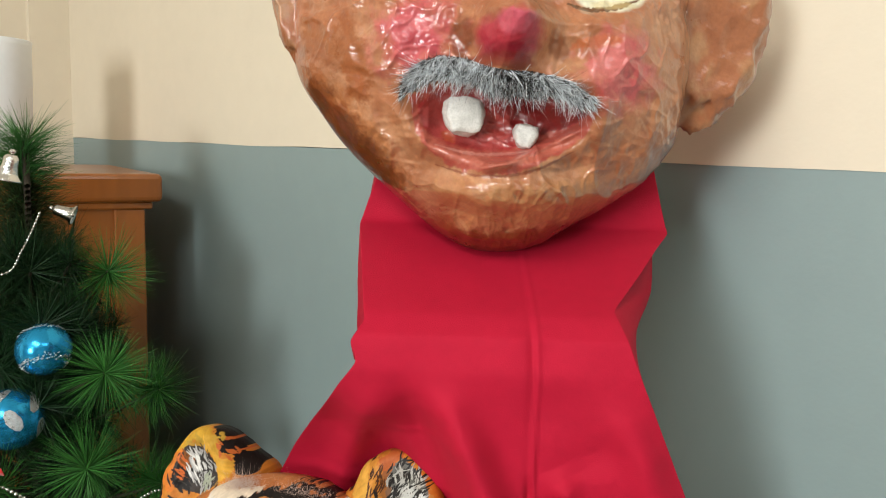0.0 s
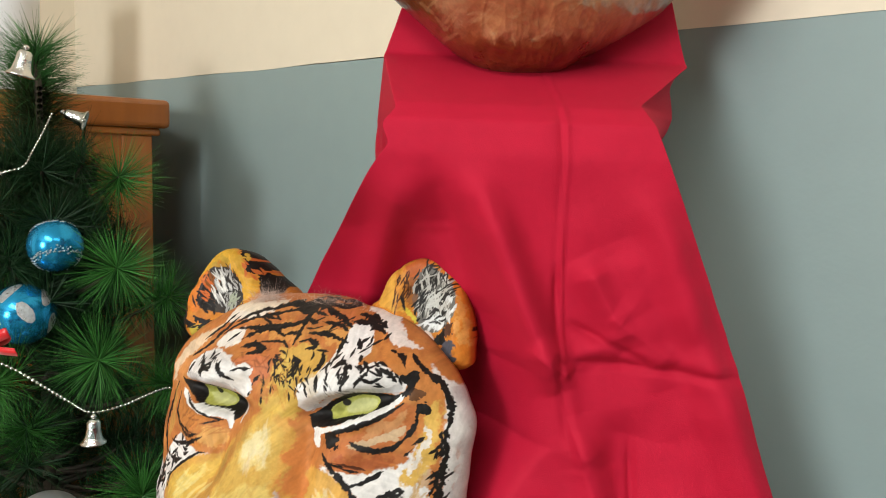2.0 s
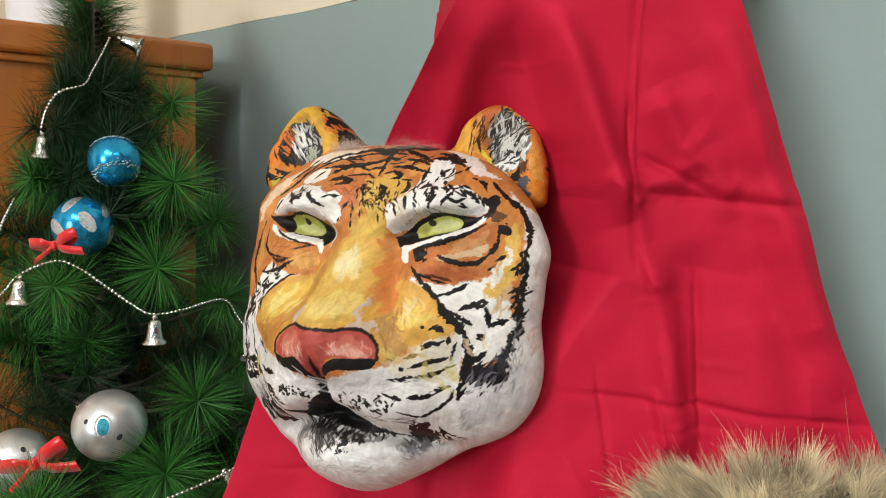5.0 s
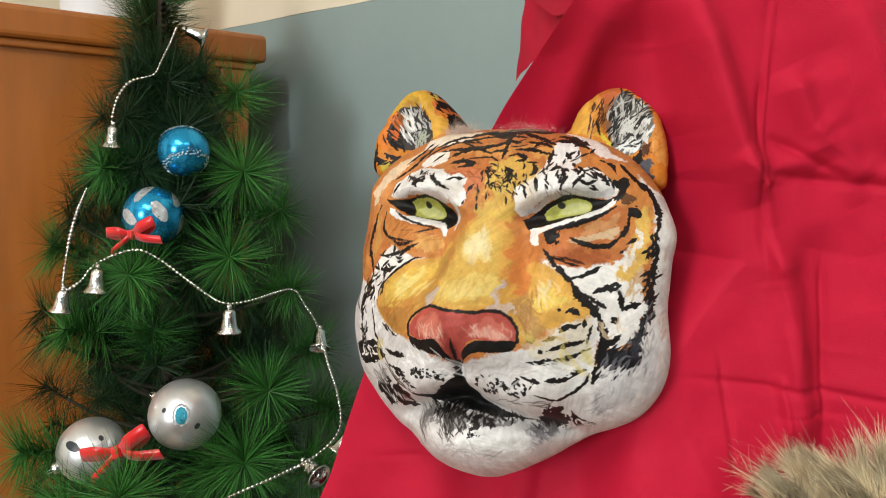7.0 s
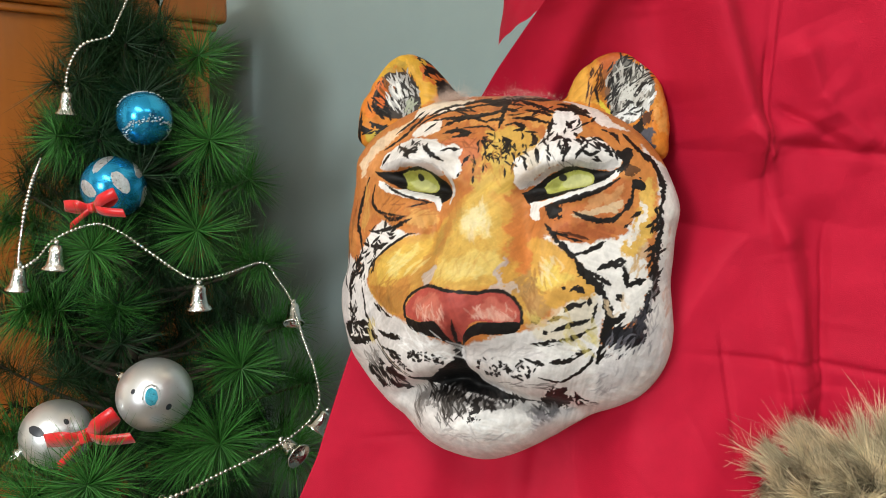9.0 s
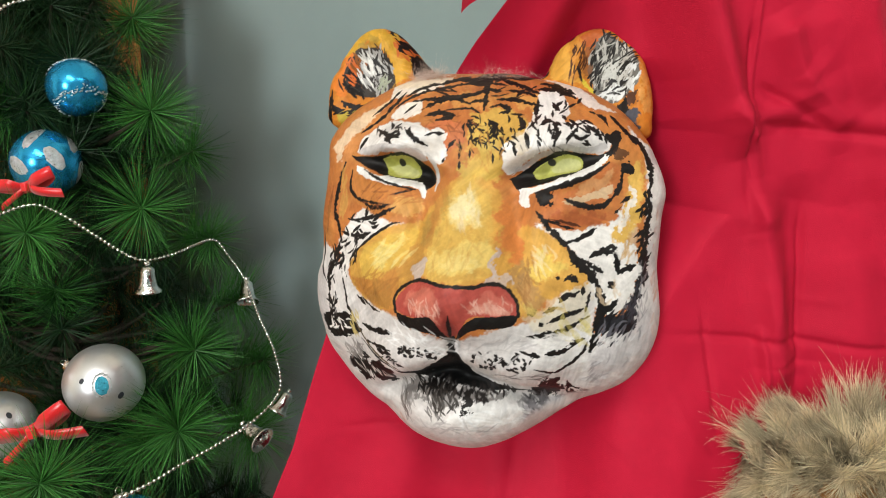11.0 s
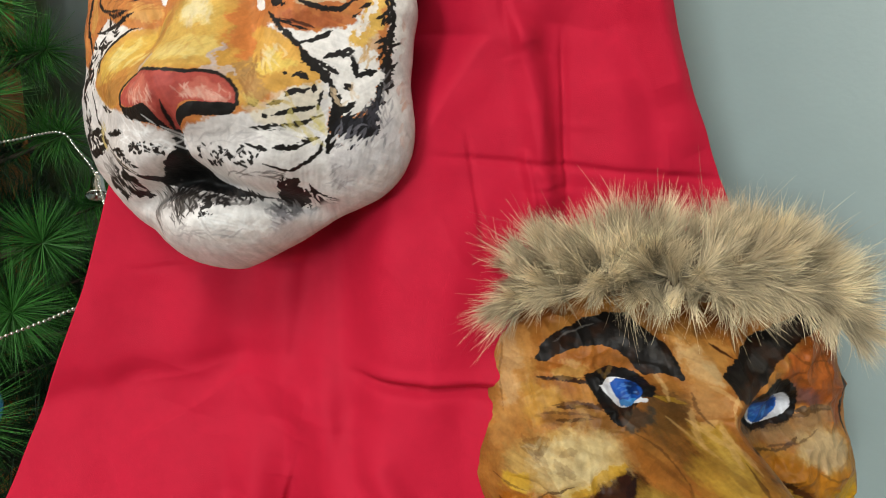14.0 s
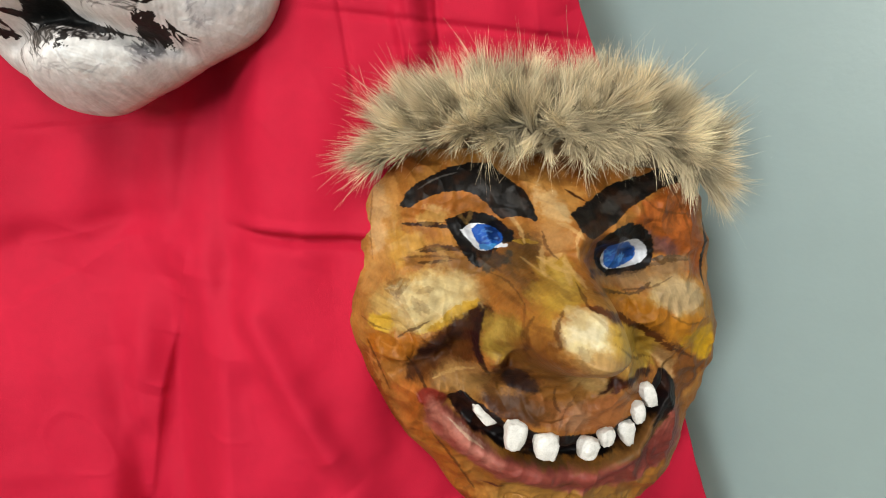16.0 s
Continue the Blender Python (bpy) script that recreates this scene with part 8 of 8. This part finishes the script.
moustache()


# ---- the Christmas tree ----
TRUNK = (-0.555, 0.985)


def needle_burst(rng, place, out, reach, count, spread, colour, stem=0.05):
    """The needles at the end of one twig: they stand out all round and lean forward along it."""
    out = np.array(out, float) / np.linalg.norm(out)
    a = np.cross(out, (0.2, 0.31, 0.93))
    a /= np.linalg.norm(a)
    b = np.cross(out, a)
    w = rng.uniform(0, 2 * np.pi, count)
    back = rng.random(count) ** 1.5
    lean = 0.95 - 0.95 * back + rng.normal(0, 0.22, count)
    lean = np.where(lean > 0.75, 0.75 * rng.random(count), lean) * spread
    ways = np.cos(w)[:, None] * a + np.sin(w)[:, None] * b + lean[:, None] * out
    roots = np.array(place) - out * (back * stem)[:, None]
    tint = np.array(srgb(colour)) * rng.uniform(0.55, 1.35, count)[:, None]
    tint[:, 1] *= rng.uniform(0.9, 1.1, count)
    return roots, ways, reach * rng.uniform(0.72, 1.08, count), tint


def build_tree():
    rng = np.random.default_rng(77)
    tree = new("christmas_tree")
    tree.location = (TRUNK[0], TRUNK[1], 0)
    tagged(tree, "green artificial Christmas tree with long pine needles, decorated", "tree")
    origin = np.array([TRUNK[0], TRUNK[1], 0])
    heights = np.linspace(0.02, 1.29, 24)
    part("trunk", sheet("trunk", *tube(np.c_[np.interp(heights, [0, 1.1, 1.29], [0, 0, -0.045]), np.interp(heights, [0, 1.1, 1.29], [0, 0, 0.085]), heights], 0.013, 10, np.interp(np.arange(24), [0, 17, 23], [1.3, 0.6, 0.1]))), BARK, tree)
    part("base", sheet("base", *lathe([(0.001, 0.0), (0.17, 0.0), (0.17, 0.02), (0.06, 0.045), (0.02, 0.10), (0.0, 0.10)], 32)), BARK, tree)
    # twigs that show singly: the tip's place, the way it points, the needles' reach
    tips = [((-0.414, 0.889, 1.017), (0.30, -0.9, 0.25), 0.062), ((-0.419, 0.844, 0.911), (0.2, -0.95, 0.2), 0.066), ((-0.521, 0.786, 0.894), (-0.1, -0.97, 0.1), 0.062),
            ((-0.368, 0.844, 0.740), (0.4, -0.9, 0.1), 0.064), ((-0.364, 0.723, 0.696), (0.3, -0.95, 0.05), 0.066), ((-0.470, 0.640, 0.690), (0.0, -0.95, 0.3), 0.066),
            ((-0.650, 0.880, 0.800), (-0.7, -0.6, 0.2), 0.066), ((-0.356, 0.922, 0.858), (0.75, -0.55, 0.1), 0.056), ((-0.458, 1.002, 1.126), (0.35, -0.8, 0.45), 0.066),
            ((-0.600, 0.890, 1.015), (-0.6, -0.7, 0.1), 0.060), ((-0.540, 0.900, 0.800), (0.2, -0.4, 0.9), 0.060), ((-0.300, 0.830, 0.640), (0.7, -0.7, 0.0), 0.064),
            ((-0.330, 0.980, 0.760), (0.9, -0.3, 0.1), 0.064), ((-0.300, 0.960, 0.680), (0.9, -0.4, 0.0), 0.062), ((-0.390, 1.000, 0.960), (0.9, -0.4, 0.2), 0.060),
            ((-0.560, 0.700, 0.640), (-0.3, -0.9, 0.0), 0.066), ((-0.640, 0.760, 0.680), (-0.7, -0.7, 0.1), 0.062), ((-0.400, 0.660, 0.600), (0.3, -0.9, 0.0), 0.068),
            ((-0.700, 0.950, 0.900), (-0.9, -0.3, 0.1), 0.060), ((-0.420, 0.800, 0.640), (0.3, -0.8, -0.1), 0.062)]
    makers = []
    for place, out, reach in tips:
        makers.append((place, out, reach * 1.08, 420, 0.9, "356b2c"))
    for k in range(330):
        z = 0.30 + 0.86 * rng.random() ** 0.8
        wide = np.interp(z, [0.2, 0.65, 1.0, 1.18], [0.30, 0.235, 0.135, 0.06])
        a = rng.uniform(0, 2 * np.pi)
        r = wide * (0.35 + 0.6 * rng.random())
        place = (TRUNK[0] + r * math.cos(a), TRUNK[1] + r * math.sin(a), z)
        if place[1] < TRUNK[1] - 0.10 and z > 0.62 and r > 0.62 * wide:
            continue
        # inner tufts get a darker green for the shade between the twigs
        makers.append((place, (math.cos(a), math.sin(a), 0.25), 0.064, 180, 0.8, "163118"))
    makers.append(((TRUNK[0] - 0.046, TRUNK[1] + 0.086, 1.300), (0.05, 0.0, 1.0), 0.07, 220, 2.2, "3d7032"))
    for k in range(26):
        z = 1.10 + 0.20 * k / 25
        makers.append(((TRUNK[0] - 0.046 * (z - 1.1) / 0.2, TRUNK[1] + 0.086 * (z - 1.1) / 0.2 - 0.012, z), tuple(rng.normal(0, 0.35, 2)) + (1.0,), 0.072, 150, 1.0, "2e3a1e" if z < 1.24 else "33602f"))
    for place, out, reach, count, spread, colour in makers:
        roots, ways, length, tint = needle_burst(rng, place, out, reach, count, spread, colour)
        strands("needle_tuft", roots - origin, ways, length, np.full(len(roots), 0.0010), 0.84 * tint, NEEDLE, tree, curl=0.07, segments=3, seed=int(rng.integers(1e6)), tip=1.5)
        foot = np.array([TRUNK[0], TRUNK[1], place[2] - 0.06])
        stalk = curve_through([foot - origin, (foot + np.array(place)) / 2 - origin + (0, 0, -0.012), np.array(place) - origin], 8)
        if np.linalg.norm(stalk[0] - stalk[-1]) > 0.07:
            part("twig", sheet("twig", *tube(stalk, 0.0032, 6, np.linspace(1.3, 0.6, 8))), BARK, tree)
    return tree


build_tree()


# ---- what hangs in the tree ----
def bauble(place, radius, mat, label, hang):
    ob = new("bauble")
    ob.matrix_world = Matrix.Translation(place) @ Vector(hang).to_track_quat("Z", "Y").to_matrix().to_4x4()
    a = np.linspace(0, np.pi, 33)
    part("ball", sheet("ball", *lathe([(max(radius * math.sin(q), 1e-5), -radius * math.cos(q)) for q in a], 64)), mat, ob)
    cap = part("cap", sheet("cap", *lathe([(radius * 0.20, radius * 0.97), (radius * 0.20, radius * 1.14), (radius * 0.17, radius * 1.17), (1e-4, radius * 1.17)], 24)), SILVER, ob)
    w = np.linspace(0, 2 * np.pi, 20)
    part("loop", sheet("loop", *tube(np.c_[radius * 0.11 * np.cos(w), 0 * w, radius * 1.24 + radius * 0.11 * np.sin(w)], 0.0006, 6)), SILVER, cap)
    return tagged(ob, label, "bauble", "baubles in the tree")


def patch(ob, name, mat, radius, way, size_a, size_b, turn=0.0, rag=0.0, seed=0, lift=1.004, hole=0.0):
    """A painted or glittered patch that lies on a bauble's ball."""
    way = Vector(way).normalized()
    q = way.to_track_quat("Z", "Y").to_matrix()
    rings, steps = 9, 40
    verts = []
    for r in range(rings):
        for k in range(steps):
            w = 2 * math.pi * k / steps
            f = (hole + (1 - hole) * r / (rings - 1)) * (1 + rag * noise.noise((math.cos(w) * 3 + seed, math.sin(w) * 3, seed)))
            x, y = size_a * f * math.cos(w), size_b * f * math.sin(w)
            x, y = x * math.cos(turn) - y * math.sin(turn), x * math.sin(turn) + y * math.cos(turn)
            verts.append(q @ (Vector((x, y, 1)).normalized() * radius * (lift if r < rings - 1 else 1.0005)))
    i, j = np.meshgrid(np.arange(rings - 1), np.arange(steps), indexing="ij")
    k = (j + 1) % steps
    faces = np.stack([i * steps + j, i * steps + k, (i + 1) * steps + k, (i + 1) * steps + j], -1).reshape(-1, 4)
    part(name, sheet(name, [tuple(v) for v in verts], faces), mat, ob)


def band(ob, radius, height, thick, seed):
    """A ragged glitter band round a bauble."""
    rng = np.random.default_rng(seed)
    pieces = []
    for k in range(150):
        w = 2 * math.pi * k / 150 + rng.normal(0, 0.02)
        z = height + rng.normal(0, thick)
        c = math.sqrt(max(1e-3, 1 - z * z))
        p = np.array([c * math.cos(w), c * math.sin(w), z]) * radius * 1.006
        r = radius * rng.uniform(0.03, 0.07)
        pieces.append((p + r * np.array([(1, 0, 0), (-0.5, 0.8, 0.2), (0, -0.8, 0.5), (0, 0.1, -0.9)]), np.array([(0, 1, 2), (0, 2, 3), (0, 3, 1), (1, 3, 2)])))
    part("glitter_band", sheet("glitter_band", *joined(pieces)), GLITTER, ob)


b1 = bauble((-0.499, 0.907, 1.040), 0.033, BLUE, "glossy blue glass bauble with two silver glitter bands", (-0.35, 0.50, 0.8))
band(b1, 0.033, 0.62, 0.05, 1), band(b1, 0.033, -0.62, 0.06, 2)
b2 = bauble((-0.531, 0.885, 0.955), 0.038, BLUE, "glossy blue glass bauble with silver glitter petals", (-0.2, 0.6, 0.75))
for k in range(5):
    patch(b2, "petal", GLITTER, 0.038, (math.cos(k * 1.26), math.sin(k * 1.26), 0.42), 0.55, 0.20, 0.9 + 0.2 * k, 0.15, k)
    patch(b2, "petal", GLITTER, 0.038, (math.cos(k * 1.26 + 0.6), math.sin(k * 1.26 + 0.6), -0.45), 0.42, 0.22, 2.1 + 0.2 * k, 0.15, k + 20)
b3 = bauble((-0.452, 0.780, 0.729), 0.042, MATT_SILVER, "satin silver bauble with a turquoise spot and dark dots", (-0.85, 0.35, 0.3))
b4 = bauble((-0.560, 0.770, 0.683), 0.039, MATT_SILVER, "satin silver bauble with dark oval dots", (-0.75, -0.5, -0.35))
b5 = bauble((-0.585, 0.985, 1.045), 0.026, BLUE, "dark blue glass bauble deep between the twigs", (0.1, 0.3, 0.9))
b6 = bauble((-0.410, 0.700, 0.600), 0.034, BLUE, "glossy blue glass bauble with silver glitter petals", (-0.3, 0.2, 0.9))
for k in range(7):
    patch(b6, "petal", GLITTER, 0.034, (math.cos(k * 0.9), math.sin(k * 0.9), 0.42), 0.42, 0.17, 0.9 + 0.2 * k, 0.15, k + 40)


def spot_to(ob, name, mat, radius, way, a, b, turn=0.0, lift=1.004, hole=0.0):
    local = ob.matrix_world.to_3x3().inverted() @ Vector(way)
    patch(ob, name, mat, radius, local, a, b, turn, 0.1, 3, lift, hole)


spot_to(b3, "turquoise_spot", TURQUOISE, 0.042, (0.23, -0.93, 0.30), 0.24, 0.16, 0.6)
spot_to(b3, "silver_ring", GLITTER, 0.042, (0.23, -0.93, 0.30), 0.34, 0.24, 0.6, hole=0.8)
spot_to(b3, "dot", DARK_SPOT, 0.042, (0.62, -0.78, -0.03), 0.09, 0.07)
spot_to(b3, "dot", DARK_SPOT, 0.042, (-0.25, -0.86, 0.40), 0.07, 0.06)
spot_to(b4, "dot", DARK_SPOT, 0.039, (-0.15, -0.85, 0.45), 0.26, 0.13, 0.5)
spot_to(b4, "dot", DARK_SPOT, 0.039, (0.55, -0.55, 0.63), 0.09, 0.07)


def bell(place, size, way):
    ob = new("bell")
    ob.matrix_world = Matrix.Translation(place) @ Vector(way).to_track_quat("Z", "Y").to_matrix().to_4x4()
    s = size
    part("body", sheet("body", *lathe([(0.02 * s, 0.46 * s), (0.16 * s, 0.44 * s), (0.24 * s, 0.34 * s), (0.25 * s, 0.10 * s), (0.30 * s, -0.18 * s), (0.34 * s, -0.30 * s), (0.46 * s, -0.42 * s), (0.47 * s, -0.47 * s),
                                       (0.43 * s, -0.47 * s), (0.32 * s, -0.30 * s), (0.23 * s, 0.05 * s), (0.20 * s, 0.34 * s), (0.0, 0.40 * s)], 32)), SILVER, ob)
    part("knob", sheet("knob", *lathe([(1e-4, 0.46 * s), (0.09 * s, 0.48 * s), (0.12 * s, 0.56 * s), (0.06 * s, 0.64 * s), (1e-4, 0.65 * s)], 16)), SILVER, ob)
    part("clapper", sheet("clapper", *lathe([(1e-4, -0.50 * s), (0.09 * s, -0.44 * s), (0.10 * s, -0.36 * s), (0.03 * s, -0.26 * s), (0.02 * s, 0.30 * s)], 16)), SILVER, ob)
    return tagged(ob, "small dented silver foil bell on a bead chain", "bell", "bells in the tree")


def garland(points, pitch=0.0052):
    line = curve_through(points, 400)
    step = np.r_[0, np.cumsum(np.linalg.norm(np.diff(line, axis=0), axis=1))]
    count = int(step[-1] / pitch)
    at = np.stack([np.interp(np.arange(count) * pitch, step, line[:, k]) for k in range(3)], 1)
    ball = lathe([(1e-5, -1), (0.5, -0.87), (0.87, -0.5), (1, 0), (0.87, 0.5), (0.5, 0.87), (1e-5, 1)], 8)
    rng = np.random.default_rng(len(points))
    ob = new("bead_garland")
    ob.location = points[0]
    big = 0.0019 + 0.0010 * np.clip(lattice(at[:, 0] * 100, at[:, 2] * 100, 3.0, 5), 0, 1)
    part("bead_chain", sheet("bead_chain", *joined([(p - np.array(points[0]) + ball[0] * r, ball[1]) for p, r in zip(at, big)])), BEAD, ob)
    part("thread", sheet("thread", *tube(line[::4] - np.array(points[0]), 0.0005, 5)), BEAD, ob)
    return tagged(ob, "thin silver bead garland strung across the tree", "garland")


garland([(-0.532, 0.970, 1.206), (-0.534, 0.950, 1.181), (-0.537, 0.930, 1.157), (-0.541, 0.915, 1.138), (-0.562, 0.905, 1.129), (-0.574, 0.900, 1.118), (-0.583, 0.895, 1.097), (-0.588, 0.893, 1.072)])
garland([(-0.605, 0.859, 0.988), (-0.601, 0.825, 0.959), (-0.602, 0.805, 0.919), (-0.598, 0.785, 0.875), (-0.577, 0.781, 0.883), (-0.554, 0.779, 0.907), (-0.511, 0.777, 0.925), (-0.487, 0.782, 0.917), (-0.462, 0.794, 0.895), (-0.436, 0.807, 0.871), (-0.411, 0.806, 0.86), (-0.383, 0.827, 0.862), (-0.351, 0.888, 0.865), (-0.333, 0.891, 0.844), (-0.314, 0.882, 0.818), (-0.291, 0.828, 0.787), (-0.269, 0.775, 0.762), (-0.261, 0.741, 0.734), (-0.283, 0.723, 0.71), (-0.313, 0.686, 0.703), (-0.346, 0.655, 0.697), (-0.382, 0.623, 0.689), (-0.433, 0.611, 0.678), (-0.498, 0.629, 0.671)])
bell((-0.518, 1.004, 1.205), 0.03, (-0.8, -0.2, 0.3))
bell((-0.586, 0.893, 1.055), 0.03, (0.05, 0, 1))
bell((-0.596, 0.778, 0.861), 0.028, (0.1, 0.1, 1))
bell((-0.551, 0.772, 0.888), 0.03, (0.05, 0.1, 1))
bell((-0.405, 0.798, 0.841), 0.031, (0, 0.05, 1))
bell((-0.31, 0.876, 0.803), 0.03, (-0.1, 0.6, 0.8))
bell((-0.287, 0.716, 0.696), 0.031, (-0.7, 0.6, 0.3))
bell((-0.259, 0.749, 0.714), 0.026, (0.4, 0.3, 0.6))
bell((-0.545, 0.929, 1.267), 0.036, (0.2, 0.1, 1))


def bow(place, wide, turn, lean=0.0):
    """A ribbon bow: two loops, two tails and a knot."""
    ob = new("ribbon_bow")
    ob.matrix_world = pose(*place, 0, lean, turn)

    def ribbon(name, points, width, twist):
        line = curve_through(points, 24)
        t = np.gradient(line, axis=0)
        up = np.array([math.sin(twist) * 0.5, -0.25, 1.0])
        side = up / np.linalg.norm(up)
        half = width / 2 * np.interp(np.arange(24), [0, 5, 23], [0.35, 1, 1])[:, None] * side
        off = np.cross(t / (np.linalg.norm(t, axis=1)[:, None] + 1e-9), side) * 0.0004
        verts = np.concatenate([line - half - off, line + half - off, line + half + off, line - half + off])
        n = np.arange(23)
        faces = np.concatenate([np.stack([24 * a + n, 24 * a + n + 1, 24 * b + n + 1, 24 * b + n], -1) for a, b in ((0, 1), (1, 2), (2, 3), (3, 0))])
        part(name, sheet(name, verts, faces), RIBBON, ob)

    w = wide
    ribbon("loop", [(0, 0, 0), (-0.25 * w, -0.10 * w, 0.06 * w), (-0.52 * w, -0.05 * w, 0.05 * w), (-0.30 * w, 0.06 * w, -0.02 * w), (0, 0, 0)], 0.19 * w, 0.4)
    ribbon("loop", [(0, 0, 0), (0.25 * w, -0.10 * w, 0.14 * w), (0.50 * w, -0.05 * w, 0.24 * w), (0.30 * w, 0.06 * w, 0.10 * w), (0, 0, 0)], 0.19 * w, -0.4)
    ribbon("tail", [(0, 0, 0), (-0.20 * w, -0.06 * w, -0.14 * w), (-0.46 * w, -0.05 * w, -0.30 * w)], 0.13 * w, 0.8)
    ribbon("tail", [(0, 0, 0), (0.28 * w, -0.08 * w, -0.06 * w), (0.62 * w, -0.04 * w, -0.10 * w)], 0.15 * w, -0.2)
    part("knot", box(bmesh.new(), (-0.05 * w, -0.10 * w, -0.06 * w), (0.06 * w, 0.02 * w, 0.08 * w), 0.03 * w), RIBBON, ob)
    return tagged(ob, "red satin ribbon bow tied in the tree", "bow", "bows in the tree")


bow((-0.514, 0.784, 0.942), 0.065, -15, -5)
bow((-0.493, 0.695, 0.715), 0.085, -10, -15)
